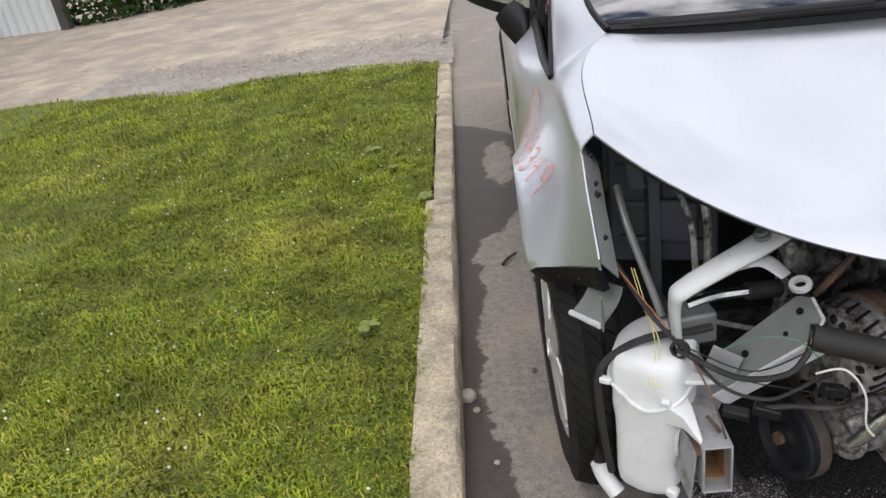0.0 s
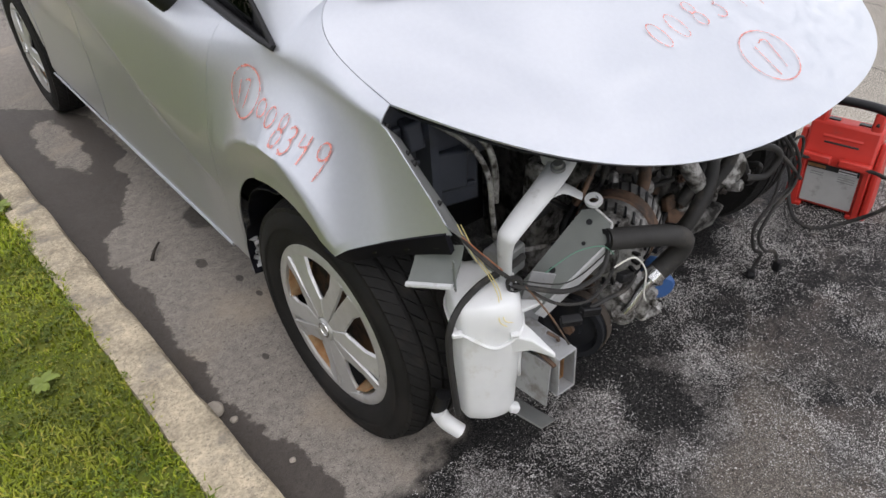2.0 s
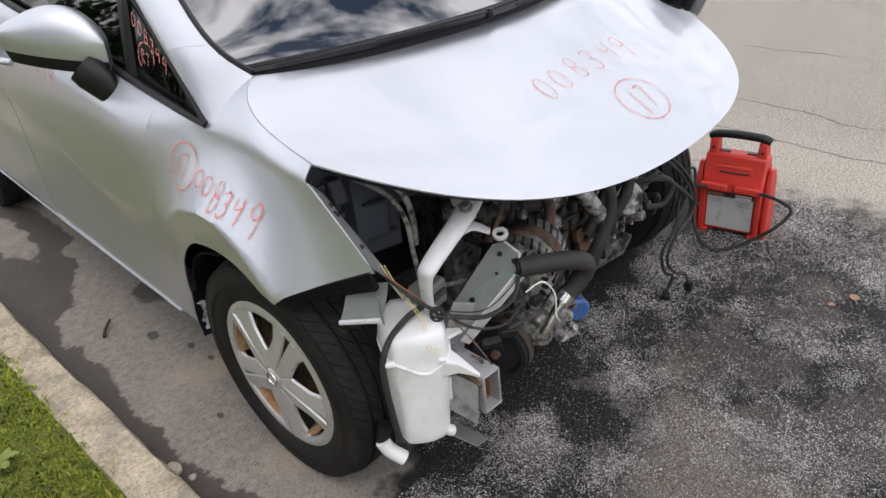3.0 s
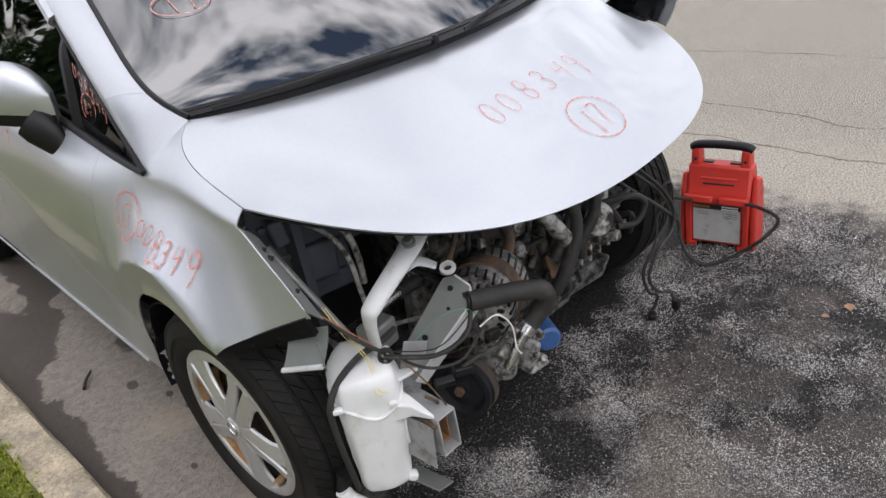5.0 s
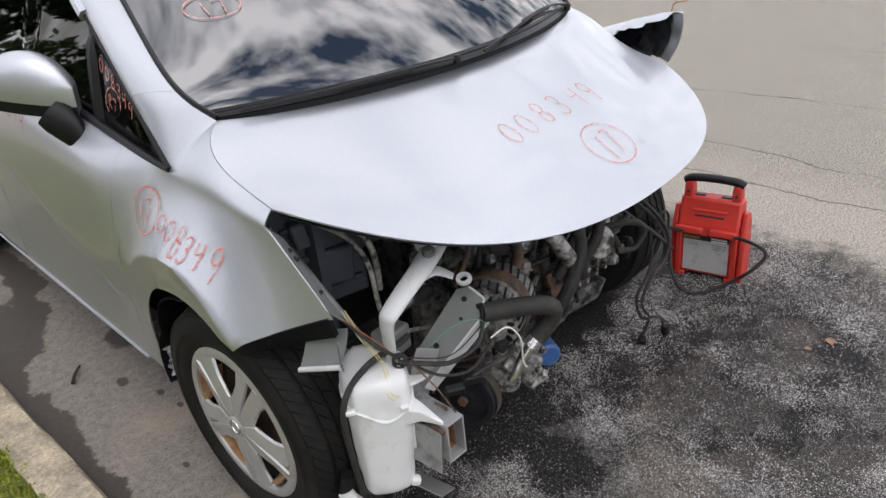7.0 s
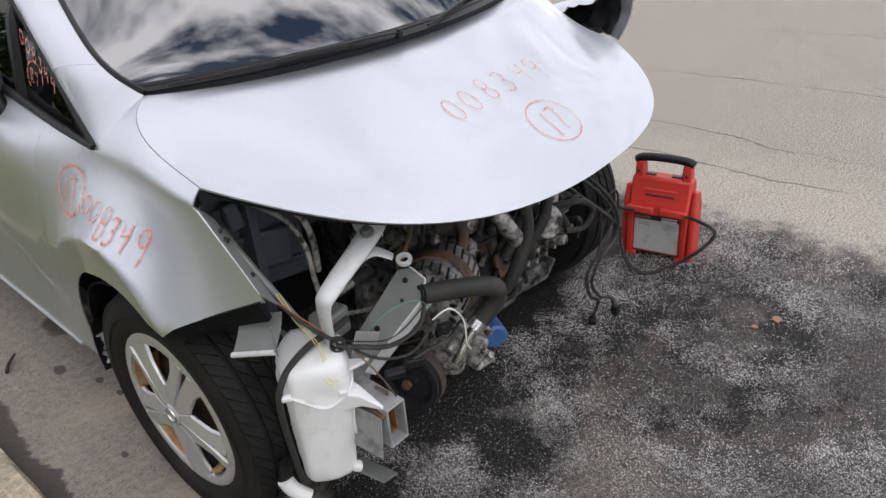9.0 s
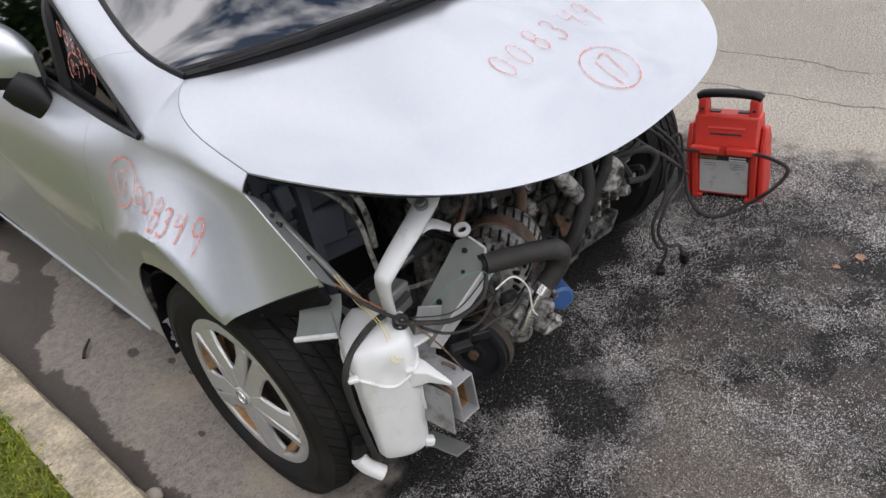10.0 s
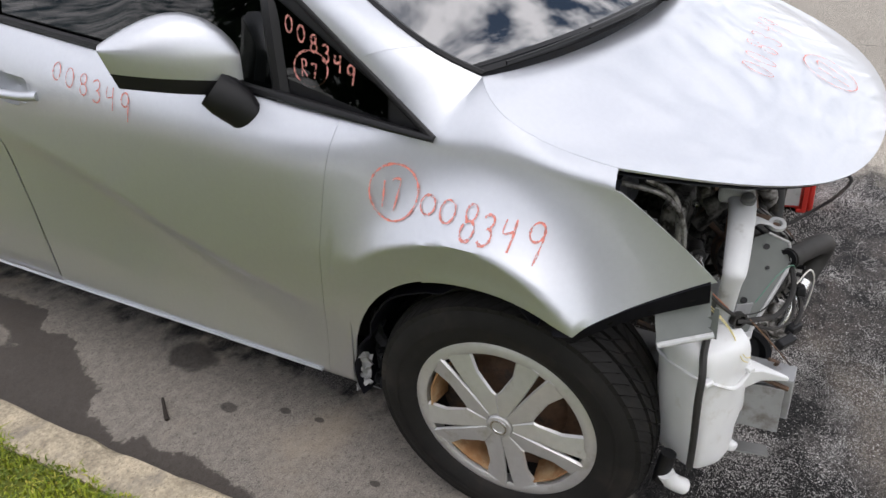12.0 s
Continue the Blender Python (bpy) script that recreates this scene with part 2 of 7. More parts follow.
def blades_mat(name, dark, light, dry):
    """Grass: each blade its own green."""
    m = bpy.data.materials.new(name)
    m.use_nodes = True
    n, l = m.node_tree.nodes, m.node_tree.links
    p = n["Principled BSDF"]
    p.inputs["Roughness"].default_value = 0.55
    p.inputs["Specular IOR Level"].default_value = 0.3
    ge = n.new("ShaderNodeNewGeometry")
    ra = n.new("ShaderNodeValToRGB")
    e = ra.color_ramp.elements
    e[0].color, e[1].color = (*dark, 1), (*light, 1)
    e[1].position = 0.8
    d = ra.color_ramp.elements.new(0.97)
    d.color = (*dry, 1)
    l.new(ge.outputs["Random Per Island"], ra.inputs["Fac"])
    tc = n.new("ShaderNodeTexCoord")
    no = n.new("ShaderNodeTexNoise")
    no.inputs["Scale"].default_value, no.inputs["Detail"].default_value = 4.5, 6
    l.new(tc.outputs["Object"], no.inputs["Vector"])
    mr = n.new("ShaderNodeMapRange")
    mr.inputs["From Min"].default_value, mr.inputs["From Max"].default_value = 0.3, 0.7
    mr.inputs["To Min"].default_value, mr.inputs["To Max"].default_value = 0.50, 1.35
    l.new(no.outputs["Fac"], mr.inputs["Value"])
    mul = n.new("ShaderNodeVectorMath")
    mul.operation = "SCALE"
    wide = n.new("ShaderNodeTexNoise")
    wide.inputs["Scale"].default_value, wide.inputs["Detail"].default_value, wide.inputs["Roughness"].default_value = 1.3, 5, 0.6
    l.new(tc.outputs["Object"], wide.inputs["Vector"])
    bleach = n.new("ShaderNodeMapRange")
    bleach.inputs["From Min"].default_value, bleach.inputs["From Max"].default_value = 0.48, 0.72
    bleach.inputs["To Max"].default_value = 0.55
    l.new(wide.outputs["Fac"], bleach.inputs["Value"])
    tone = n.new("ShaderNodeMixRGB")
    tone.inputs["Color2"].default_value = (*dry, 1)
    l.new(bleach.outputs[0], tone.inputs["Fac"]), l.new(ra.outputs["Color"], tone.inputs["Color1"])
    l.new(tone.outputs["Color"], mul.inputs[0]), l.new(mr.outputs[0], mul.inputs["Scale"])
    l.new(mul.outputs["Vector"], p.inputs["Base Color"])
    return m


GRASS = blades_mat("lawn_blades", (0.115, 0.165, 0.008), (0.285, 0.345, 0.018), (0.42, 0.38, 0.07))
GRAIN = blades_mat("absorbent_grain", (0.34, 0.33, 0.315), (0.70, 0.68, 0.66), (0.80, 0.78, 0.75))
CLOVER = blades_mat("clover_leaves", (0.055, 0.09, 0.010), (0.15, 0.21, 0.022), (0.26, 0.27, 0.06))


# oil-soaked places (positive) and dry gritty ones (negative): x, y, reach, amount
SOAKED = ((-0.837, -0.32, 0.12, 0.14), (-0.556, -0.27, 0.12, 0.14), (-0.509, -0.605, 0.12, 0.10), (-0.174, -0.196, 0.20, 0.10), (-0.67, -0.37, 0.09, -0.15), (-0.283, -0.385, 0.12, -0.13), (-0.18, -0.46, 0.09, 0.12), (-0.06, -0.20, 0.10, 0.12), (-0.19, -0.46, 0.08, 0.14), (0.37, -0.24, 0.12, 0.08), (-0.20, -0.27, 0.08, 0.10))


def ground_mat():
    """Road: pale concrete gutter strip, dark oily asphalt in front of the car, pale worn asphalt beyond, wet stains."""
    m = bpy.data.materials.new("road_surface")
    m.use_nodes = True
    n, l = m.node_tree.nodes, m.node_tree.links
    p = n["Principled BSDF"]
    tc = n.new("ShaderNodeTexCoord")
    sep = n.new("ShaderNodeSeparateXYZ")
    l.new(tc.outputs["Object"], sep.inputs[0])

    def math_(op, a, b=None, c=None):
        k = n.new("ShaderNodeMath")
        k.operation = op
        for i, v in enumerate((a, b, c)):
            if v is None:
                continue
            if isinstance(v, (int, float)):
                k.inputs[i].default_value = v
            else:
                l.new(v, k.inputs[i])
        return k.outputs[0]

    def noise_(scale, detail=5, rough=0.55):
        k = n.new("ShaderNodeTexNoise")
        k.inputs["Scale"].default_value, k.inputs["Detail"].default_value, k.inputs["Roughness"].default_value = scale, detail, rough
        l.new(tc.outputs["Object"], k.inputs["Vector"])
        return k.outputs["Fac"]

    def step(v, lo, hi):
        k = n.new("ShaderNodeMapRange")
        k.interpolation_type = "SMOOTHSTEP"
        k.inputs["From Min"].default_value, k.inputs["From Max"].default_value = lo, hi
        l.new(v, k.inputs["Value"])
        return k.outputs[0]

    def mix(f, a, b):
        k = n.new("ShaderNodeMixRGB")
        if isinstance(f, (int, float)):
            k.inputs["Fac"].default_value = f
        else:
            l.new(f, k.inputs["Fac"])
        for name, v in (("Color1", a), ("Color2", b)):
            if isinstance(v, tuple):
                k.inputs[name].default_value = (*v, 1)
            else:
                l.new(v, k.inputs[name])
        return k.outputs["Color"]

    X, Y = sep.outputs["X"], sep.outputs["Y"]
    wob = noise_(3.0, 6)
    wob2 = noise_(11.0, 5, 0.6)
    fine = noise_(160, 4, 0.7)
    mid = noise_(35, 5, 0.6)
    grainy = noise_(95, 6, 0.8)
    # pale gutter concrete, with a sandy cast
    pale = mix(step(mid, 0.35, 0.7), (0.225, 0.202, 0.177), (0.305, 0.274, 0.237))
    pale = mix(math_("MULTIPLY", step(grainy, 0.53, 0.61), 0.85), pale, (0.095, 0.086, 0.078))
    pale = mix(math_("MULTIPLY", step(noise_(240, 3, 0.75), 0.54, 0.62), 0.7), pale, (0.42, 0.385, 0.34))
    pale = mix(math_("MULTIPLY", step(noise_(310, 2, 0.7), 0.56, 0.64), 0.6), pale, (0.05, 0.045, 0.042))
    pale = mix(math_("MULTIPLY", step(wob, 0.52, 0.70), 0.45), pale, (0.42, 0.345, 0.26))
    # worn asphalt beyond the car
    grit_a, grit_b = noise_(125, 5, 0.85), noise_(210, 4, 0.8)
    worn = mix(step(math_("ADD", math_("MULTIPLY", grit_a, 0.6), math_("MULTIPLY", fine, 0.4)), 0.44, 0.57), (0.125, 0.114, 0.098), (0.53, 0.487, 0.418))
    worn = mix(math_("MULTIPLY", step(grit_b, 0.58, 0.66), 0.8), worn, (0.085, 0.078, 0.07))
    worn = mix(math_("MULTIPLY", step(grit_a, 0.62, 0.70), 0.7), worn, (0.66, 0.62, 0.55))
    worn = mix(math_("MULTIPLY", step(wob, 0.45, 0.65), 0.30), worn, (0.27, 0.247, 0.212))
    worn = mix(math_("MULTIPLY", step(noise_(7, 6, 0.7), 0.55, 0.70), 0.30), worn, (0.16, 0.147, 0.13))
    # asphalt in front of the car: grey and gritty, soaked black in places
    speck = math_("ADD", math_("MULTIPLY", step(noise_(270, 2, 0.7), 0.545, 0.60), 0.65), math_("MULTIPLY", step(grainy, 0.50, 0.59), 0.40))
    grit = mix(speck, (0.030, 0.0272, 0.0258), (0.215, 0.198, 0.182))
    grit = mix(math_("MULTIPLY", step(noise_(5, 6, 0.7), 0.50, 0.66), 0.45), grit, (0.105, 0.085, 0.074))
    soaked = mix(math_("MULTIPLY", speck, 0.75), (0.006, 0.0058, 0.006), (0.12, 0.115, 0.110))
    near = math_("SUBTRACT", 1.0, step(math_("ADD", math_("MULTIPLY", Y, -1.0), math_("MULTIPLY", math_("SUBTRACT", wob, 0.5), 1.6)), 0.35, 0.85))
    bias = math_("MULTIPLY", near, 0.08)
    for bx, by, br, amt in SOAKED:
        ex, ey = math_("ADD", X, -bx), math_("ADD", Y, -by)
        d2 = math_("ADD", math_("MULTIPLY", ex, ex), math_("MULTIPLY", ey, ey))
        bias = math_("ADD", bias, math_("MULTIPLY", math_("POWER", 2.718, math_("MULTIPLY", d2, -1.0 / (br * br))), amt))
    blot = step(math_("ADD", noise_(3.0, 7, 0.68), bias), 0.515, 0.575)
    left = math_("SUBTRACT", 1.0, step(math_("ADD", X, math_("MULTIPLY", math_("SUBTRACT", wob, 0.5), 0.5)), -0.08, 0.12))
    grit = mix(left, grit, mix(speck, (0.045, 0.042, 0.040), (0.26, 0.245, 0.232)))
    dark = mix(blot, grit, soaked)
    # where: dark between the gutter and the worn lane
    edge_a = math_("ADD", X, math_("MULTIPLY", math_("SUBTRACT", wob2, 0.5), 0.35))
    slant = math_("ADD", math_("SUBTRACT", math_("MULTIPLY", X, 0.286), Y), math_("MULTIPLY", math_("SUBTRACT", wob2, 0.5), 0.22))
    is_dark_l = math_("MAXIMUM", step(edge_a, -0.66, -0.54), step(slant, 0.00, 0.07))
    edge_b = math_("ADD", math_("ADD", X, math_("MULTIPLY", Y, 0.03)), math_("MULTIPLY", math_("SUBTRACT", wob2, 0.5), 0.45))
    is_worn = math_("MAXIMUM", step(edge_b, 1.16, 1.42), step(math_("ADD", math_("MULTIPLY", Y, -1.0), math_("MULTIPLY", math_("SUBTRACT", wob, 0.5), 1.2)), 2.2, 3.0))
    # tan wedge: bounded towards the car by a slanting edge, on the road side by a ragged, softer one
    fore = math_("SUBTRACT", math_("SUBTRACT", math_("MULTIPLY", Y, -1.0), 0.50), math_("MULTIPLY", math_("SUBTRACT", 0.16, X), 0.38))
    flank = math_("SUBTRACT", math_("MAXIMUM", -0.04, math_("ADD", math_("MULTIPLY", Y, 0.6), 0.466)), X)
    cone = math_("MINIMUM", fore, math_("MULTIPLY", flank, 0.6))
    cone = math_("ADD", cone, math_("MULTIPLY", math_("SUBTRACT", noise_(4.5, 6, 0.65), 0.5), 0.30))
    patch = step(cone, -0.045, 0.05)
    patch = math_("MULTIPLY", patch, 0.95)
    tan = mix(speck, (0.105, 0.092, 0.079), (0.31, 0.279, 0.240))
    tan = mix(math_("MULTIPLY", step(noise_(9, 6, 0.7), 0.53, 0.66), 0.6), tan, (0.080, 0.062, 0.050))
    tan = mix(math_("MULTIPLY", step(noise_(120, 3, 0.65), 0.58, 0.62), 0.85), tan, (0.022, 0.020, 0.019))
    tan = mix(math_("MULTIPLY", step(noise_(170, 3, 0.65), 0.59, 0.63), 0.8), tan, (0.42, 0.38, 0.32))
    dark2 = mix(math_("MULTIPLY", patch, 0.95), dark, tan)
    col = mix(is_dark_l, pale, dark2)
    strip = math_("MULTIPLY", step(edge_b, 1.20, 1.42), math_("SUBTRACT", 1.0, step(edge_b, 1.6, 2.2)))
    worn = mix(math_("MULTIPLY", math_("MULTIPLY", strip, 0.5), step(grainy, 0.42, 0.58)), worn, (0.56, 0.51, 0.43))
    col = mix(is_worn, col, worn)
    # dark wet run along the kerb and under the car
    k1 = math_("ADD", math_("ADD", X, math_("MULTIPLY", Y, 0.036)), 1.051)
    reach = n.new("ShaderNodeFloatCurve")
    shape = reach.mapping.curves[0]
    line = ((-0.60, 0.16), (-0.20, 0.12), (0.02, 0.115), (0.09, 0.080), (0.24, 0.062), (0.27, 0.040), (0.36, 0.058), (0.44, 0.075), (0.56, 0.052), (0.75, 0.078), (0.87, 0.100), (0.95, 0.070), (1.04, 0.095), (1.10, 0.040), (1.21, 0.090), (1.28, 0.095), (1.335, 0.185), (1.50, 0.250), (1.66, 0.340), (1.80, 0.325), (1.90, 0.42), (2.40, 0.42), (2.60, 0.34), (2.82, 0.14), (2.92, 0.0))
    for k, (yy, ww) in enumerate(line):
        at = ((yy + 0.6) / 4.0, ww * 2)
        if k < 2:
            shape.points[k].location = (0.0, ww * 2) if k == 0 else (1.0, 0.0)
        if k > 0:
            shape.points.new(*at)
    for pt in shape.points:
        pt.handle_type = "VECTOR"
    reach.mapping.update()
    yn = math_("MULTIPLY", math_("ADD", math_("ADD", Y, 0.6), math_("MULTIPLY", math_("SUBTRACT", noise_(26, 5, 0.6), 0.5), 0.10)), 0.25)
    l.new(yn, reach.inputs["Value"])
    wet_w = math_("MULTIPLY", reach.outputs[0], 0.5)
    rag = math_("MULTIPLY", math_("SUBTRACT", noise_(22, 7, 0.7), 0.5), 0.085)
    wet = math_("SUBTRACT", 1.0, step(math_("ADD", math_("SUBTRACT", k1, wet_w), rag), -0.005, 0.007))
    # a dry island in the wide part
    ix, iy = math_("ADD", X, 0.905), math_("MULTIPLY", math_("ADD", Y, -2.18), 0.24)
    isle = math_("ADD", math_("SQRT", math_("ADD", math_("MULTIPLY", ix, ix), math_("MULTIPLY", iy, iy))), math_("MULTIPLY", math_("SUBTRACT", wob2, 0.5), 0.10))
    wet = math_("MULTIPLY", wet, step(isle, 0.070, 0.085))
    col = mix(math_("MULTIPLY", wet, math_("ADD", 0.70, math_("MULTIPLY", wob, 0.25))), col, (0.050, 0.042, 0.037))
    # oil drips
    drip = None
    for dx, dy, r in ((0.675, -1.18, 0.060), (0.80, -0.90, 0.018), (0.742, -0.733, 0.012), (0.73, -0.62, 0.010), (0.85, -0.35, 0.008), (0.16, 1.10, 0.05)):
        ax_ = math_("ADD", X, dx)
        ay_ = math_("MULTIPLY", math_("ADD", Y, dy), 0.6)
        dd = math_("ADD", math_("SQRT", math_("ADD", math_("MULTIPLY", ax_, ax_), math_("MULTIPLY", ay_, ay_))), math_("MULTIPLY", math_("SUBTRACT", wob2, 0.5), r * 1.2))
        spot = math_("SUBTRACT", 1.0, step(dd, r * 0.8, r * 1.15))
        drip = spot if drip is None else math_("MAXIMUM", drip, spot)
    col = mix(math_("MULTIPLY", drip, 0.7), col, (0.03, 0.028, 0.026))
    # cracks in the worn lane
    crack = None
    for x0, slope, amp, sc_ in ((1.80, 0.02, 0.26, 1.6), (2.17, -0.06, 0.30, 1.4), (3.1, 0.08, 0.5, 0.9), (4.3, 0.05, 0.8, 0.6)):
        off = math_("ADD", math_("ADD", X, -x0), math_("MULTIPLY", Y, slope))
        off = math_("ADD", off, math_("MULTIPLY", math_("SUBTRACT", noise_(sc_, 8, 0.62), 0.5), amp))
        line = math_("SUBTRACT", 1.0, step(math_("ABSOLUTE", off), 0.002, 0.009))
        crack = line if crack is None else math_("MAXIMUM", crack, line)
    crack = math_("MULTIPLY", crack, step(noise_(1.7, 3), 0.36, 0.5))
    crack = math_("MULTIPLY", crack, 0.7)
    col = mix(crack, col, (0.05, 0.046, 0.042))
    thin = math_("ADD", math_("ADD", X, 0.05), math_("MULTIPLY", math_("SUBTRACT", noise_(4, 7, 0.65), 0.5), 0.22))
    thin = math_("MULTIPLY", math_("SUBTRACT", 1.0, step(math_("ABSOLUTE", thin), 0.002, 0.008)), math_("SUBTRACT", 1.0, step(Y, -0.72, -0.66)))
    col = mix(math_("MULTIPLY", thin, 0.6), col, (0.03, 0.028, 0.026))
    l.new(col, p.inputs["Base Color"])
    rough = math_("SUBTRACT", 0.92, math_("MULTIPLY", wet, 0.34))
    rough = math_("SUBTRACT", rough, math_("MULTIPLY", math_("MULTIPLY", is_dark_l, math_("SUBTRACT", 1.0, is_worn)), 0.25))
    l.new(rough, p.inputs["Roughness"])
    p.inputs["Specular IOR Level"].default_value = 0.16
    bp = n.new("ShaderNodeBump")
    bp.inputs["Strength"].default_value, bp.inputs["Distance"].default_value = 0.6, 0.005
    h = math_("SUBTRACT", math_("ADD", grit_a, math_("MULTIPLY", mid, 0.08)), math_("MULTIPLY", crack, 0.8))
    l.new(h, bp.inputs["Height"])
    l.new(bp.outputs["Normal"], p.inputs["Normal"])
    return m


ROAD = ground_mat()


def soil_mat(name, a, b, c):
    m = mat(name, a, 0.95, grain=0.35, grain_scale=9, bump=0.8, bump_scale=60, dirt=b, dirt_scale=1.6, dirt_at=0.5)
    return m


LAWN_SOIL = soil_mat("lawn_soil", (0.10, 0.125, 0.014), (0.12, 0.135, 0.016), None)
SANDY = soil_mat("sandy_drive", (0.40, 0.335, 0.255), (0.29, 0.25, 0.21), None)


# ---------------------------------------------------------------- mesh helpers
def part(name, bm, material, parent=None, label="", smooth=True, solid=0.0, bevel=0.0, offset=-1.0):
    """Link a bmesh as one mesh object, under a thing or a part."""
    me = bpy.data.meshes.new(name)
    bmesh.ops.recalc_face_normals(bm, faces=bm.faces)
    bm.to_mesh(me)
    bm.free()
    me.materials.append(material)
    if smooth:
        me.polygons.foreach_set("use_smooth", [True] * len(me.polygons))
    ob = new(name, me)
    if solid:
        s_ = ob.modifiers.new("thickness", "SOLIDIFY")
        s_.thickness, s_.offset = solid, offset
        e_ = ob.modifiers.new("crisp_rim", "EDGE_SPLIT")
        e_.split_angle = radians(42)
    if bevel:
        b_ = ob.modifiers.new("worn_edges", "BEVEL")
        b_.width, b_.segments, b_.limit_method, b_.angle_limit = bevel, 2, "ANGLE", radians(35)
    if smooth:
        me.set_sharp_from_angle(angle=radians(40))
    if parent:
        ob.parent = parent
    if label:
        ob["label"] = label
    return ob


def empty(name, at, label, category, group=""):
    ob = new(name)
    ob.location = at
    ob.empty_display_size = 0.05
    return tagged(ob, label, category, group)


def grid(f, us, vs, bm=None):
    """A sheet through the points f(u, v)."""
    bm = bm or bmesh.new()
    rows = [[bm.verts.new(f(u, v)) for v in vs] for u in us]
    for a, b in zip(rows, rows[1:]):
        for i in range(len(vs) - 1):
            try:
                bm.faces.new((a[i], b[i], b[i + 1], a[i + 1]))
            except ValueError:
                pass
    bmesh.ops.remove_doubles(bm, verts=bm.verts, dist=1e-6)
    return bm


def box(size, at=(0, 0, 0), rot=(0, 0, 0), bm=None, taper=1.0):
    bm = bm or bmesh.new()
    m = pose(*at, *rot) @ Matrix.Diagonal((*size, 1))
    got = bmesh.ops.create_cube(bm, size=1.0)["verts"]
    for v in got:
        if v.co.z > 0:
            v.co.x *= taper
            v.co.y *= taper
    bmesh.ops.transform(bm, matrix=m, verts=got)
    return bm


def rod(a, b, r, bm=None, r2=None, n=14):
    bm = bm or bmesh.new()
    a, b = Vector(a), Vector(b)
    got = bmesh.ops.create_cone(bm, cap_ends=True, segments=n, radius1=r, radius2=r if r2 is None else r2, depth=(b - a).length)["verts"]
    m = Matrix.Translation((a + b) / 2) @ (b - a).to_track_quat("Z", "Y").to_matrix().to_4x4()
    bmesh.ops.transform(bm, matrix=m, verts=got)
    return bm


def smooth_line(pts, steps=6):
    pts = [Vector(p) for p in pts]
    if len(pts) < 3:
        return pts
    out = []
    for i in range(len(pts) - 1):
        p0, p1, p2, p3 = pts[max(i - 1, 0)], pts[i], pts[i + 1], pts[min(i + 2, len(pts) - 1)]
        for k in range(steps):
            f = k / steps
            out.append(0.5 * (2 * p1 + (p2 - p0) * f + (2 * p0 - 5 * p1 + 4 * p2 - p3) * f * f + (3 * p1 - p0 - 3 * p2 + p3) * f ** 3))
    out.append(pts[-1])
    return out


def tube(pts, r, bm=None, n=10, steps=6, r2=None, flat=1.0, ribs=0.0):
    """A bent tube, cable or pipe along the points."""
    bm = bm or bmesh.new()
    line = smooth_line(pts, steps)
    side = None
    rings = []
    for i, p in enumerate(line):
        d = (line[min(i + 1, len(line) - 1)] - line[max(i - 1, 0)]).normalized()
        if side is None:
            side = d.cross(Vector((0, 0, 1)))
            if side.length < 0.1:
                side = d.cross(Vector((0, 1, 0)))
        side = (side - d * side.dot(d)).normalized()
        up = d.cross(side)
        rr = r if r2 is None else r + (r2 - r) * i / (len(line) - 1)
        if ribs:
            rr *= 1 + ribs * (i % 2)
        rings.append([bm.verts.new(p + side * (math.cos(k * math.tau / n) * rr) + up * (math.sin(k * math.tau / n) * rr * flat)) for k in range(n)])
    for a, b in zip(rings, rings[1:]):
        for k in range(n):
            bm.faces.new((a[k], b[k], b[(k + 1) % n], a[(k + 1) % n]))
    bm.faces.new(rings[0]), bm.faces.new(rings[-1][::-1])
    return bm


def lathe(profile, n=48, bm=None, m=None):
    """Turn (radius, along x) pairs round the x axis."""
    bm = bm or bmesh.new()
    m = m or Matrix()
    rings = []
    for r, x in profile:
        if r < 1e-5:
            rings.append([bm.verts.new(m @ Vector((x, 0, 0)))])
        else:
            rings.append([bm.verts.new(m @ Vector((x, math.cos(k * math.tau / n) * r, math.sin(k * math.tau / n) * r))) for k in range(n)])
    for a, b in zip(rings, rings[1:]):
        for k in range(n):
            j = (k + 1) % n
            vs = [a[k % len(a)], b[k % len(b)], b[j % len(b)], a[j % len(a)]]
            vs = list(dict.fromkeys(vs))
            if len(vs) > 2:
                bm.faces.new(vs)
    return bm


def prism(outline, m, depth, bm=None):
    """A flat outline (x, y) given thickness along z, then placed by m."""
    bm = bm or bmesh.new()
    lo = [bm.verts.new(m @ Vector((x, y, 0))) for x, y in outline]
    hi = [bm.verts.new(m @ Vector((x, y, depth))) for x, y in outline]
    k = len(outline)
    bm.faces.new(lo[::-1]), bm.faces.new(hi)
    for i in range(k):
        bm.faces.new((lo[i], lo[(i + 1) % k], hi[(i + 1) % k], hi[i]))
    return bm


def sheet(name, verts, faces, material, label="", category="", kind=""):
    me = bpy.data.meshes.new(name)
    me.from_pydata(verts, [], faces)
    me.materials.append(material)
    return tagged(new(name, me), label, category, "", kind)


# ---------------------------------------------------------------- ground, kerb, lawn
def kerb_x(y):
    return -1.065 - 0.036 * (max(y, -3.2) - 0.4)


def build_ground():
    """One sheet to the horizon, finer near the car."""
    xs = [-400, -60, -20, -8, -4, -2, -1.2, -0.6, 0, 0.6, 1.2, 2, 4, 8, 20, 60, 400]
    verts = [(x, y, 0.0) for y in xs for x in xs]
    n = len(xs)
    faces = [(j * n + i, j * n + i + 1, (j + 1) * n + i + 1, (j + 1) * n + i) for j in range(n - 1) for i in range(n - 1)]
    sheet("road", verts, faces, ROAD, "worn grey asphalt street with a stained concrete gutter", "road", "structure")


build_ground()


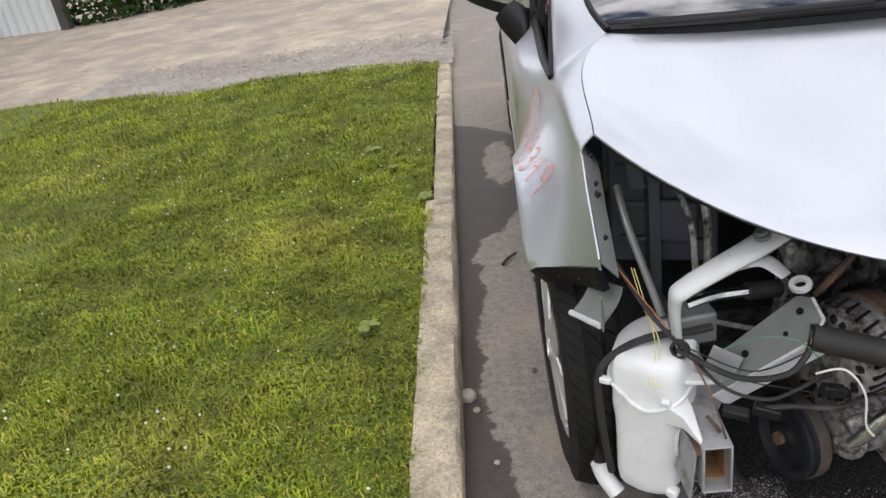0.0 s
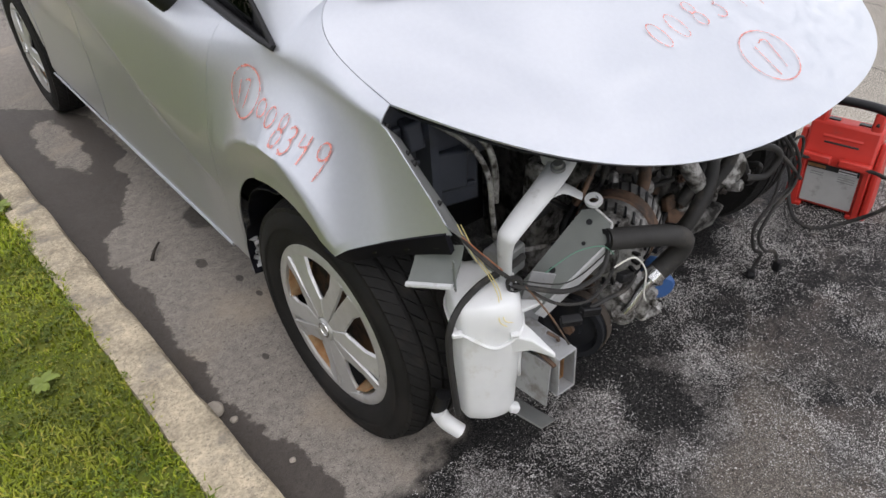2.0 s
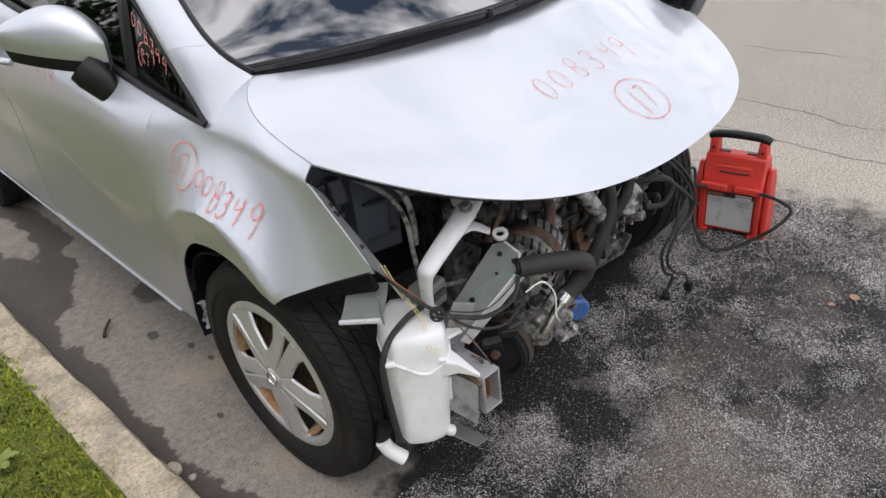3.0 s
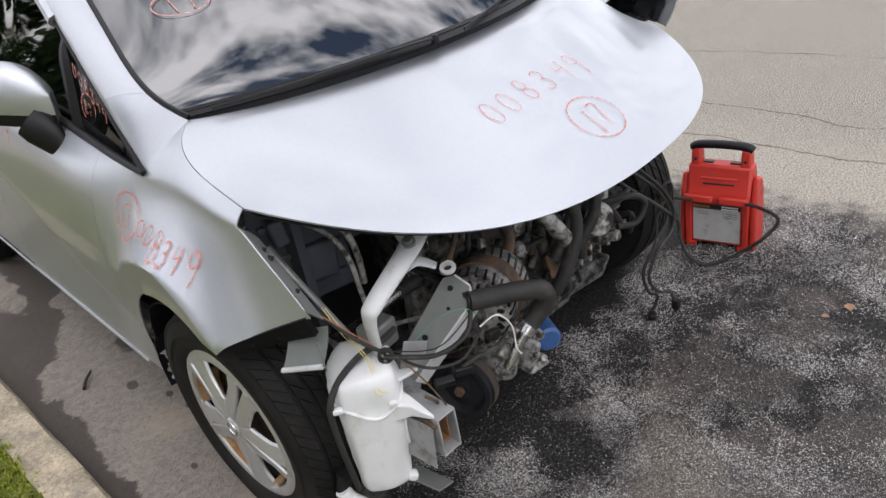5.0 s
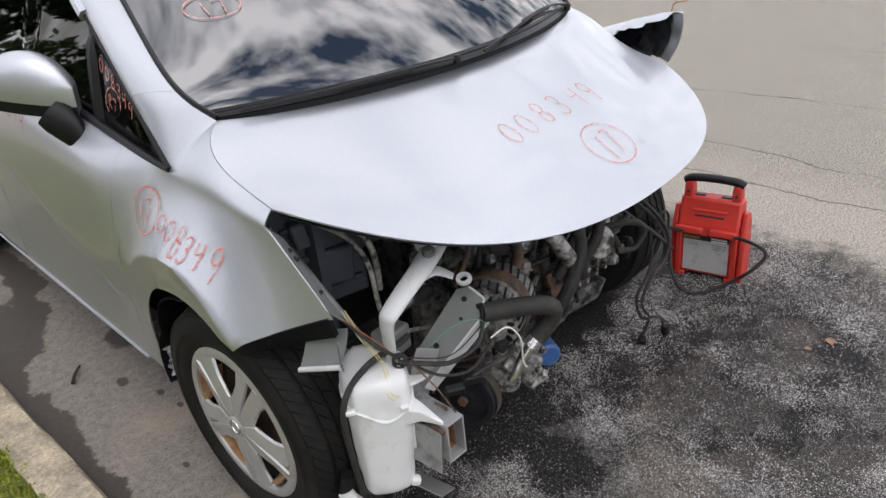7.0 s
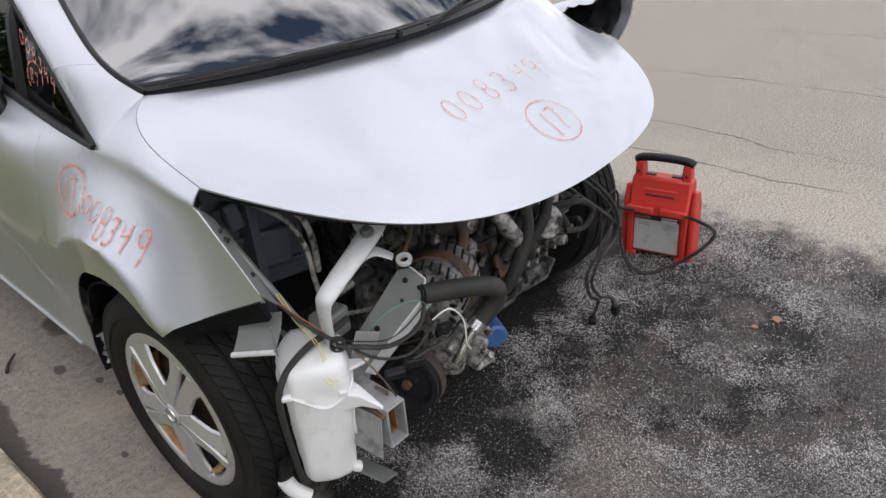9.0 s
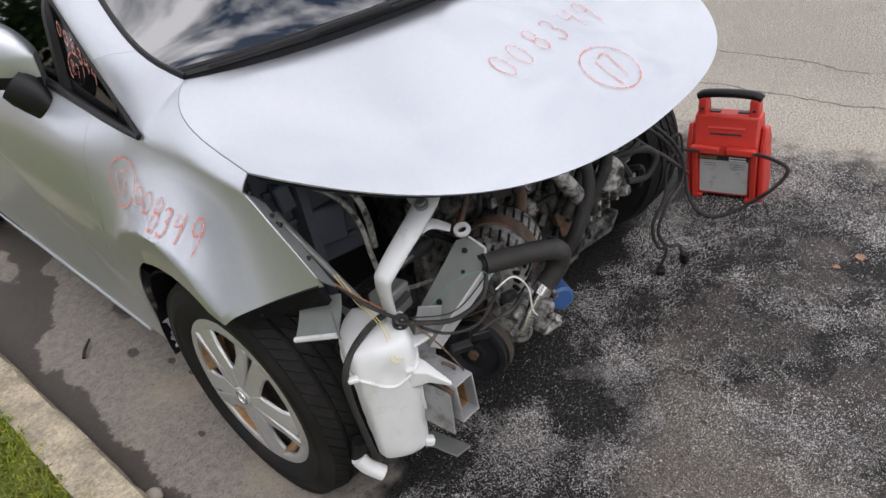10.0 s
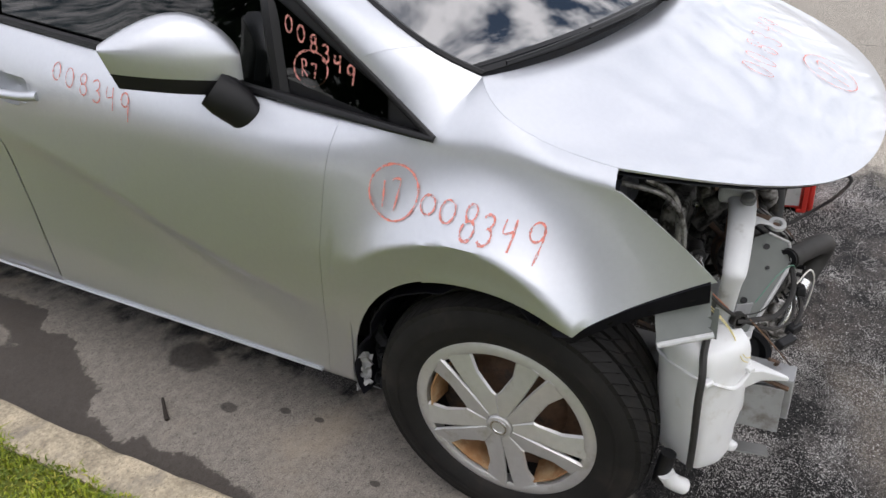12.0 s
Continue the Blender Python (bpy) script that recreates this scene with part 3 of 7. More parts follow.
def kerb_stone(y0, y1, width, height, seed):
    """One length of weathered kerb, its arris chipped and rounded."""
    rnd = random.Random(seed)
    ny = max(4, int((y1 - y0) / 0.035))
    ring = [(0.0, -0.03), (0.0, 0.55), (0.004, 0.82), (0.016, 0.97), (0.05, 1.0), (width * 0.7, 1.0), (width, 0.97), (width + 0.01, -0.03)]

    def f(u, v):
        y = y0 + (y1 - y0) * u
        d, h = ring[v]
        p = Vector((y * 7, v * 3.1, seed))
        chip = max(0.0, noise.noise(p * 1.3) - 0.18) * 0.03 if v in (1, 2, 3) else 0.0
        wob = noise.noise(Vector((y * 5, v, seed + 9))) * 0.004
        rag = noise.noise(Vector((y * 6, 4, seed))) * 0.006 if v > 4 else 0.0
        return (kerb_x(y) - d - chip * 0.6 + wob - rag, y, height * h - chip * 0.5 + wob * 0.6)

    bm = grid(f, [i / ny for i in range(ny + 1)], list(range(len(ring))))
    ends = [e for e in bm.edges if e.is_boundary]
    bmesh.ops.holes_fill(bm, edges=ends)
    return bm


kerb = tagged(new("kerb"), "weathered pale concrete kerb with chipped edges beside the gutter", "kerb", "", "structure")
for k, (a, b, w, h) in enumerate([(-12.0, -9.6, 0.13, 0.075), (-9.59, -6.4, 0.13, 0.075), (-6.39, -3.21, 0.13, 0.075), (-3.2, -1.6, 0.14, 0.075), (-1.594, 1.575, 0.125, 0.078), (1.60, 3.0, 0.095, 0.062), (3.01, 4.42, 0.10, 0.06), (4.50, 5.3, 0.13, 0.05)]):
    part("kerb_stone", kerb_stone(a, b, w, h, k * 3.7 + 1), CONCRETE, kerb)


def lawn_edge(x):
    """Where the lawn ends at the drive behind it."""
    return 4.55 + 0.10 * (-1.4 - x) + 0.12 * math.sin(x * 2.3)


def lawn_z(x, y):
    return 0.062 + 0.02 * noise.noise(Vector((x * 1.3, y * 1.3, 3))) + 0.012 * max(0.0, min(3.0, -1.2 - x))


def build_lawn():
    us = [-1.172 - 0.13 * i for i in range(30)] + [-5.2, -5.7, -6.3, -7, -8, -10, -16, -30]
    vs = [-30, -12, -6, -3.2, -2.4, -1.9] + [-1.6 + 0.13 * i for i in range(47)] + [4.55]

    def f(x, v):
        y = v if v < 4.5 else lawn_edge(x)
        xx = x - 0.036 * (max(min(y, 5.3), -3.2) - 0.4) if x > -1.3 else x
        return (xx, y, lawn_z(xx, y))

    ob = part("lawn_ground", grid(f, us, vs), LAWN_SOIL)
    tagged(ob, "earth under the lawn, thin and green-brown", "ground", "", "structure")


build_lawn()


def build_drive():
    us = [-1.17 + 0.0, -1.6, -2.4, -3.5, -5, -8, -14, -30]
    vs = [0, 0.1, 0.25, 0.5, 1.0]

    def f(x, v):
        y0 = lawn_edge(x) - 0.15
        xx = x - 0.15 if x > -1.2 else x
        return (xx, y0 + v * (30 - y0), 0.050 + 0.015 * noise.noise(Vector((x, v * 9, 7))) + 0.009 * min(4, -1.2 - x))

    ob = part("sandy_drive", grid(f, us, vs), SANDY)
    tagged(ob, "pale sandy unpaved drive crossing behind the lawn", "drive", "", "structure")


build_drive()


def scatter_mesh(name, verts, faces, material, label, category):
    me = bpy.data.meshes.new(name)
    me.from_pydata(verts, [], faces)
    me.materials.append(material)
    return tagged(new(name, me), label, category, "", "stuff")


def build_grass():
    """Short lawn: leaning blades, denser near the kerb."""
    rs = np.random.RandomState(4)
    verts, faces = [], []
    zones = [(-2.9, -1.16, -1.3, 2.2, 90000, 1.05), (-4.6, -1.16, 2.2, 4.7, 42000, 1.25), (-4.8, -2.9, -1.0, 2.2, 15000, 1.2), (-9.5, -4.6, 0.5, 5.4, 15000, 1.7)]
    for x0, x1, y0, y1, count, big in zones:
        X = rs.uniform(x0, x1, count)
        Y = rs.uniform(y0, y1, count)
        A = rs.uniform(0, math.tau, count)
        H = rs.uniform(0.014, 0.034, count) * big
        W = rs.uniform(0.0016, 0.0034, count) * big
        L = rs.uniform(0.2, 1.3, count)
        for x, y, a, h, w, ln in zip(X, Y, A, H, W, L):
            edge = kerb_x(y) - 0.106 - 0.03 * noise.noise(Vector((y * 6, 4, 4.7))) - 0.02 * noise.noise(Vector((y * 17, 2, 4.7)))
            if x > edge + 0.012 * noise.noise(Vector((y * 20, 1, 2))):
                continue
            if y > lawn_edge(x) + 0.15 * noise.noise(Vector((x * 3, y * 3, 1))):
                continue
            tuft = noise.noise(Vector((x * 2.6, y * 2.6, 5))) + 0.9 * noise.noise(Vector((x * 11, y * 11, 2)))
            h *= max(0.35, 0.9 + 0.65 * tuft)
            z = lawn_z(x, y) - 0.002
            dx, dy = math.cos(a), math.sin(a)
            px, py = -dy * w, dx * w
            k = len(verts)
            mx, my = x + dx * h * ln * 0.35, y + dy * h * ln * 0.35
            tx, ty = x + dx * h * ln, y + dy * h * ln
            verts += [(x - px, y - py, z), (x + px, y + py, z), (mx + px * 0.8, my + py * 0.8, z + h * 0.62), (mx - px * 0.8, my - py * 0.8, z + h * 0.62), (tx, ty, z + h * (0.95 - 0.3 * (ln - 0.2)))]
            faces += [(k, k + 1, k + 2, k + 3), (k + 3, k + 2, k + 4)]
    scatter_mesh("grass", verts, faces, GRASS, "short green lawn grass beside the kerb", "grass")
    verts, faces = [], []
    for i in range(30000):
        x, y = rs.uniform(-3.6, -1.16), rs.uniform(-1.3, 4.2)
        if x > kerb_x(y) - 0.12 or noise.noise(Vector((x * 1.7, y * 1.7, 8))) + 0.5 * noise.noise(Vector((x * 6, y * 6, 3))) < -0.15:
            continue
        z = lawn_z(x, y) + rs.uniform(0.004, 0.022)
        a = rs.uniform(0, math.tau)
        r = rs.uniform(0.004, 0.0085)
        for j in range(3):
            b = a + j * math.tau / 3
            c, s_ = math.cos(b), math.sin(b)
            k = len(verts)
            verts += [(x, y, z), (x + c * r - s_ * r * 0.55, y + s_ * r + c * r * 0.55, z + 0.003), (x + c * r * 1.35, y + s_ * r * 1.35, z + 0.001), (x + c * r + s_ * r * 0.55, y + s_ * r - c * r * 0.55, z + 0.003)]
            faces.append((k, k + 1, k + 2, k + 3))
    scatter_mesh("clover", verts, faces, CLOVER, "low clover leaves spread through the lawn", "clover")
    verts, faces = [], []
    for i in range(420):
        x, y = rs.uniform(-3.8, -1.25), rs.uniform(-1.0, 4.2)
        if noise.noise(Vector((x * 1.1, y * 1.1, 4))) < -0.05:
            continue
        r, z = rs.uniform(0.003, 0.0065), lawn_z(x, y) + 0.030
        k = len(verts)
        verts += [(x + r, y, z), (x, y + r, z), (x - r, y, z), (x, y - r, z), (x, y, z + r), (x, y, z - r)]
        faces += [(k, k + 1, k + 4), (k + 1, k + 2, k + 4), (k + 2, k + 3, k + 4), (k + 3, k, k + 4), (k + 1, k, k + 5), (k + 2, k + 1, k + 5), (k + 3, k + 2, k + 5), (k, k + 3, k + 5)]
    scatter_mesh("clover_flowers", verts, faces, FLOWER, "tiny white clover flowers dotted over the lawn", "flowers")


build_grass()


# ---------------------------------------------------------------- the car's shape
def smooth01(t):
    t = min(1.0, max(0.0, t))
    return t * t * (3 - 2 * t)


def bezier(a, b, c, d, t):
    a, b, c, d = Vector(a), Vector(b), Vector(c), Vector(d)
    return a * (1 - t) ** 3 + b * (3 * (1 - t) ** 2 * t) + c * (3 * (1 - t) * t * t) + d * t ** 3


def hood_front(x):
    return Vector((x, -0.576 + 0.314 * x ** 2 + 0.45 * x ** 4 + 0.929 * x ** 6, 0.728 + 0.222 * x ** 2 + 0.174 * x ** 4 - 0.045 * smooth01((x - 0.05) / 0.65)))


def hood_back(x):
    return Vector((x, -0.059 + 0.26 * x ** 2 + 0.27 * x ** 4, 0.977 + 0.013 * (x / 0.632) ** 4))


def hood_side(s):
    """The hood's edge along the kerb-side fender, s from the lamp corner to the windscreen."""
    return bezier((-0.704, -0.1966, 0.8804), (-0.686, -0.030, 0.896), (-0.728, 0.030, 0.955), (-0.632, 0.0882, 0.990), s)


def hood_point(u, s):
    """u from -1 (kerb side) to 1, s from 0 (nose) to 1 (windscreen)."""
    near = hood_side(s)
    far = Vector((-near.x, near.y, near.z - 0.045 * (1 - s)))
    a, b = hood_front(0.704 * u), hood_back(0.632 * u)
    k = (u + 1) / 2
    flat = (hood_front(-0.704) * (1 - s) + hood_back(-0.632) * s) * (1 - k) + (hood_front(0.704) * (1 - s) + hood_back(0.632) * s) * k
    p = a * (1 - s) + b * s + near * (1 - k) + far * k - flat
    # a raised middle field, its flanks running from the windscreen's corners to the nose
    plate = smooth01((0.665 + 0.345 * s - abs(u)) / 0.20)
    p.z += (0.043 * (1 - u * u) * math.sin(math.pi * s ** 0.6) + 0.011 * plate * smooth01(s / 0.30) * (1 - smooth01((s - 0.86) / 0.14)))
    return p


def gap_edge(t):
    """The fender's edge along the hood, kerb side."""
    return hood_side(t) + Vector((-0.0022 + 0.0016 * t, 0.0, -0.0005))


def belt_z(y):
    return 0.900 + 0.131 * (y - 0.134)


def low_x(z):
    return float(np.interp(z, [0.17, 0.22, 0.285, 0.30, 0.36, 0.48, 0.62, 0.70, 0.80, 1.2], [0.700, 0.745, 0.795, 0.812, 0.815, 0.823, 0.828, 0.826, 0.822, 0.81]))


FEND_Y = -0.200


def shoulder_x(y):
    """Half width at the shoulder line, above the wheel."""
    return 0.7385 + 0.045 * y - 0.010 * smooth01((-0.25 - y) / 0.14)


def arch_crease(y):
    """Height of the sharp line that runs round the wheel arch."""
    if y < -0.174:
        return 0.6235 + 1.147 * (y + 0.174)
    if y < 0.05:
        return 0.752 - 2.56 * (0.05 - y) ** 2
    z = 0.27 + math.sqrt(max(0.0, 0.448 ** 2 - (y - 0.03) ** 2)) / 0.93
    return max(z, 0.66)


def body_x(y, z):
    """Half width of the body's side at y, z."""
    xl, x = low_x(z), 0.0
    zs = belt_z(y)
    if y < 0.50:
        # over the wheel: a hollow under the shoulder, slanting out to the crease, then steep down to the arch
        zc, sx = arch_crease(y), shoulder_x(y)
        front = 0.102 * ((-0.13 - y) / 0.247) ** 1.3 if y < -0.13 else 0.0
        xc = 0.846 - front + 0.32 * max(0.0, 0.62 - zc)
        if z > zc:
            f = max(0.0, (zs - z) / (zs - zc))
            k = smooth01((y + 0.36) / 0.14)
            x = sx + (xc - sx) * ((0.35 - 0.12 * k) * f + (0.65 + 0.12 * k) * f ** (1.7 + 0.1 * k))
        else:
            x = xc - 0.11 * (zc - z)
            x += (xl - front - x) * smooth01((zc - z - 0.05) / 0.22)
    if y > 0.10:
        tight = xl - 0.078 * min(1.0, max(0.0, z - 0.68) / (zs - 0.68)) ** 6
        x += (tight - x) * smooth01((y - 0.10) / 0.40)
    if y > 0.30:
        line = 0.51 + 0.30 * smooth01((y - 0.35) / 1.15)
        d = (line - z) / (line - 0.31)
        if 0 < d < 1:
            x -= 0.018 * math.sin(math.pi * d ** 0.75) * smooth01(d / 0.15) * smooth01((y - 0.30) / 0.45)
    return x


def belt_x(y):
    return body_x(y, belt_z(y))


def shoulder(y):
    """Half width and height of the line at which the fender's upper band begins."""
    z = belt_z(y) if y > FEND_Y else fender_top(y)[1] - 0.004
    return body_x(y, z), z


def arch_z(y):
    """Lower edge of the front fender."""
    if y < -0.175:
        f = (-0.175 - y) / (0.377 - 0.175)
        return 0.624 + (0.713 - 0.624) * f
    d = (y - 0.025) / 0.348
    return 0.268 + 0.399 * math.sqrt(max(0.0, 1 - abs(d) ** 2.3)) if abs(d) < 1 else 0.205


def fender_top(y):
    """Upper edge of the fender: headlamp opening, hood gap, then the window line."""
    if y < FEND_Y:
        f = (FEND_Y - y) / (0.377 + FEND_Y)
        gz = belt_z(FEND_Y) + 0.004
        z = gz - (gz - 0.716) * (0.80 * f + 0.20 * f ** 2)
        return body_x(y, z), z
    return belt_x(y), belt_z(y)


car = empty("car", (-0.81, 0, 0), "silver hatchback wrecked at the front, parked beside the kerb", "car")
car.matrix_world = Matrix()


def build_hood():
    us = [-1 + i / 24 for i in range(49)]
    ss = [i / 28 for i in range(29)]
    hood = part("hood", grid(lambda u, s: hood_point(u, s), us, ss), PAINT, car, "bright silver hood, red numbers on it", solid=0.004)
    # the shade under the hood is put into this panel's near-black colour
    part("hood_inner_panel", grid(lambda u, s: hood_point(u * 0.985, 0.012 + s * 0.97) - Vector((0, 0, 0.012 + 0.022 * math.sin(math.pi * s) * (1 - u * u))), us[::2], ss[::2]), BAY_BLACK, hood, "underside coloured near-black for the shade under the hood", solid=0.003)
    return hood


HOOD = build_hood()


def fender_point(y, z):
    return -body_x(y, z)


def glass_edge(v):
    return bezier((-0.629, 0.0905, 0.995), (-0.705, 0.221, 1.072), (-0.611, 0.314, 1.113), (-0.560, 0.790, 1.422), v)


def window_edge(v):
    """Lower edge of the screen pillar along the side windows."""
    return Vector((-0.746 + 0.117 * v, 0.130 + 0.72 * v, 0.900 + 0.56 * v - 0.04 * v * v))


def fender_band(t, w):
    """Upper band of the fender, from the shoulder line in to the hood gap; t from the lamp corner to the window."""
    y = FEND_Y + (0.136 - FEND_Y) * t
    x, z = shoulder(y)
    bulge = math.sin(math.pi * w ** 0.7) * (0.35 + 0.65 * smooth01(t / 0.6))
    return Vector((-x, y, z)).lerp(gap_edge(t), w) + Vector((-0.004, 0.0, 0.006)) * bulge


def pillar_point(w, v):
    """Screen pillar: w from the side window to the windscreen, v upwards; grows out of the fender's band."""
    k = smooth01(v / 0.26)
    bulge = math.sin(math.pi * w ** 0.75)
    out = Vector((-0.014 * bulge, -0.004 * bulge, 0.012 * (1 - 0.3 * v) * bulge))
    root = fender_band(1.0, w) - window_edge(0).lerp(glass_edge(0), w)
    return window_edge(v).lerp(glass_edge(v), w) + out * k + root * (1 - k)


PILLAR_JOINT = 0.24


def door_seam(z):
    return 0.345 + 0.18 * max(-0.05, 0.90 - z)


def build_fender():
    bm = bmesh.new()
    n1 = 13
    ys = [-0.377 + (FEND_Y + 0.377) * i / n1 for i in range(n1 + 1)] + [FEND_Y + (0.136 - FEND_Y) * i / 20 for i in range(1, 21)]
    vs = [i / 40 for i in range(41)]

    def f(y, v):
        z0, z1 = arch_z(y), min(shoulder(y)[1], fender_top(y)[1])
        z = z0 + (z1 - z0) * v
        lip = 0.005 * math.exp(-((z - z0) / 0.02) ** 2) if y > -0.18 else 0
        return (fender_point(y, z) - lip, y, z)

    grid(f, ys, vs, bm)

    def rear(q, v):
        y = 0.136 + q * 0.27
        for _ in range(6):
            z0 = arch_z(y)
            z = z0 + (belt_z(y) - z0) * v
            y = 0.136 + q * (door_seam(z) - 0.136)
        return (fender_point(y, z), y, z)

    grid(rear, [i / 24 for i in range(25)], vs, bm)

    band = [i / 8 for i in range(9)]
    grid(fender_band, [i / 20 for i in range(21)], band, bm)
    grid(lambda v, w: pillar_point(w, v), [PILLAR_JOINT * i / 16 for i in range(17)], band, bm)
    bmesh.ops.remove_doubles(bm, verts=bm.verts, dist=8e-4)
    return part("front_fender", bm, PAINT, car, "silver fender with an open wheel arch and red numbers", solid=0.003, offset=0.0)


FENDER = build_fender()


def door_front(z):
    return door_seam(z) + 0.0006


HANDLE_Y, HANDLE_Z = 1.33, 0.912


def panel(name, front, rear, label, inset=0.0):
    """A body side panel between two seam lines, from the sill to the belt."""
    fine_ = name == "front_door"
    vs = [i / 60 for i in range(61)] if fine_ else [i / 24 for i in range(25)]
    us = [i / 90 for i in range(91)] if fine_ else [i / 20 for i in range(21)]

    def f(u, v):
        z = 0.292 + (belt_z(front(0.93)) - 0.292) * v
        y = front(z) + (rear(z) - front(z)) * u
        z = 0.292 + (belt_z(y) - 0.292) * v
        return (-body_x(y, z) + inset, y, z)

    bm = grid(f, us, vs)
    if fine_:
        hole = [q for q in bm.faces if ((q.calc_center_median().y - HANDLE_Y) / 0.076) ** 2 + ((q.calc_center_median().z - HANDLE_Z - 0.008) / 0.040) ** 2 < 1]
        bmesh.ops.delete(bm, geom=hole, context="FACES")
    return part(name, bm, PAINT, car, label, solid=0.003, offset=0.0)


DOOR = panel("front_door", door_front, lambda z: 1.47, "silver front door with a red number")
panel("rear_door", lambda z: 1.478, lambda z: 2.20 + 0.30 * smooth01((z - 0.45) / 0.4) if z > 0.3 else 2.20, "silver rear door")


def build_rear_quarter():
    def low(y):
        d = (y - 2.60) / 0.345
        return 0.25 + 0.40 * math.sqrt(max(0, 1 - abs(d) ** 2.2)) if abs(d) < 1 else 0.25

    ys = [2.212 + 1.2 * i / 40 for i in range(41)]

    def f(y, v):
        z0 = low(y)
        z1 = belt_z(y)
        if y < 2.5:
            z0 = max(z0, 0.40 + (y - 2.2) * 1.1)
        z = z0 + (z1 - z0) * v
        x = body_x(y, z) - 0.25 * max(0, y - 2.9) ** 1.5
        return (-x - 0.002, y, z)

    part("rear_quarter", grid(f, ys, [i / 16 for i in range(17)]), PAINT, car, solid=0.003, offset=0.0)

    def sill(y, v):
        z = 0.175 + 0.114 * v
        return (-low_x(z), y, z)

    part("sill", grid(sill, [0.40 + 1.84 * i / 20 for i in range(21)], [i / 10 for i in range(11)]), PAINT, car, "silver sill with a raised bright edge", solid=0.003, offset=0.0)
    part("sill_crease", tube([(-0.814, 0.475, 0.299), (-0.816, 1.3, 0.300), (-0.815, 2.19, 0.302)], 0.0045, n=6), PAINT, car)


build_rear_quarter()


def glass_point(u, v, lift=0.0):
    e = glass_edge(v)
    bow = (0.175 - 0.05 * v) * (1 - u * u)
    # away from the pillars the glass runs up in one even, shallow arc
    q = (e.y - 0.0905) / 0.6995
    z = e.z + (0.995 + 0.427 * q + 0.012 * math.sin(math.pi * q) - e.z) * (1 - u ** 4)
    return Vector((-e.x * u, e.y - bow, z + 0.02 * (1 - u * u) * v + lift))


def build_glasshouse():
    us = [-1 + i / 14 for i in range(29)]
    vs = [i / 16 for i in range(17)]
    ws = part("windscreen", grid(lambda u, v: glass_point(u, v), us, vs), WINDSCREEN, car, "raked windscreen reflecting cloud, red numbers on it", solid=0.0)
    ws.visible_shadow = False
    part("dark_border", grid(lambda u, v: glass_point(u, v) + Vector((0, -0.0015, 0.0015)), us, [0.008 * i for i in range(9)]), TRIM_BLACK, ws, "black printed border along the foot of the glass")
    for sgn in (1, -1):
        lo = PILLAR_JOINT + 0.0003 if sgn > 0 else 0.0

        def f(w, v, sgn=sgn, lo=lo):
            p = pillar_point(w, lo + (1 - lo) * v)
            return (p.x * sgn, p.y, p.z)

        part("screen_pillar", grid(f, [i / 8 for i in range(9)], vs), PAINT, car, solid=0.004, offset=0.0)
        part("screen_seal", tube([(glass_edge(v).x * sgn, glass_edge(v).y, glass_edge(v).z + 0.001) for v in vs], 0.007, n=6, steps=1), TRIM_BLACK, car)
    # roof
    def roof(u, v):
        w = 0.558 + 0.04 * math.sin(math.pi * v)
        y = 0.772 - 0.125 * (1 - u * u) * (1 - v) + 2.3 * v
        return (u * w, y, 1.425 + 0.07 * math.sin(math.pi * min(1, v * 0.9 + 0.1)) + 0.02 * (1 - u * u) - 0.03 * u * u)

    part("roof", grid(roof, [-1 + i / 10 for i in range(21)], [i / 12 for i in range(13)]), PAINT, car, solid=0.004)
    # side glass, kerb side
    def belt_pt(y):
        return Vector((-belt_x(y), y, belt_z(y)))

    def quarter(u, v):
        top = window_edge(0.56 * u + 0.02)
        bot = belt_pt(0.15 + 0.375 * u)
        p = bot.lerp(top, v)
        p.x += 0.010
        return p

    q = part("quarter_window", grid(lambda u, v: quarter(0.24 + 0.70 * u, 0.17 + 0.62 * v) + Vector((-0.003, 0, 0)), [i / 10 for i in range(11)], [i / 8 for i in range(9)]), SIDE_GLASS, car, "small triangular window with red writing")
    part("quarter_frame", grid(lambda u, v: quarter(u, v), [0.0] + [0.06 + 0.94 * i / 10 for i in range(11)], [i / 8 for i in range(9)]), BLACK_PLASTIC, q, "wide black surround")
    part("quarter_seal", tube([belt_pt(0.136) + Vector((-0.001, 0, 0.006)), belt_pt(0.26) + Vector((-0.004, 0, 0.009)), belt_pt(0.515) + Vector((-0.005, 0, 0.008))], 0.008, n=10, flat=0.85, r2=0.012), BLACK_PLASTIC, q)
    part("quarter_front_seal", tube([window_edge(0.01), window_edge(0.2), window_edge(0.4), window_edge(0.60)], 0.007, n=8), BLACK_PLASTIC, q)
    # mirror-side pillar post and frame
    part("window_post", tube([belt_pt(0.50) + Vector((0.014, 0, 0)), Vector((-0.690, 0.520, 1.10)), window_edge(0.50) + Vector((0.022, 0.045, -0.03))], 0.022, n=8), BLACK_PLASTIC, car)

    def side(u, v):
        y0, y1 = 0.52, 1.44
        yb = y0 + (y1 - y0) * u
        b = belt_pt(yb)
        vt = min(1, (0.58 + 0.75 * u))
        t = window_edge(vt) if vt < 1 else Vector((-0.618, 0.85 + (u - 0.56) * 1.2, 1.425))
        p = b.lerp(t, v)
        p.x += 0.012
        return p

    part("door_window", grid(side, [i / 16 for i in range(17)], [i / 10 for i in range(11)]), SIDE_GLASS, car, "dark side window")

    def side2(u, v):
        y = 1.50 + 1.25 * u
        b = belt_pt(y)
        b.z = min(b.z, 1.13)
        t = Vector((-0.605, y - 0.05, 1.43 - 0.06 * u))
        p = b.lerp(t, v)
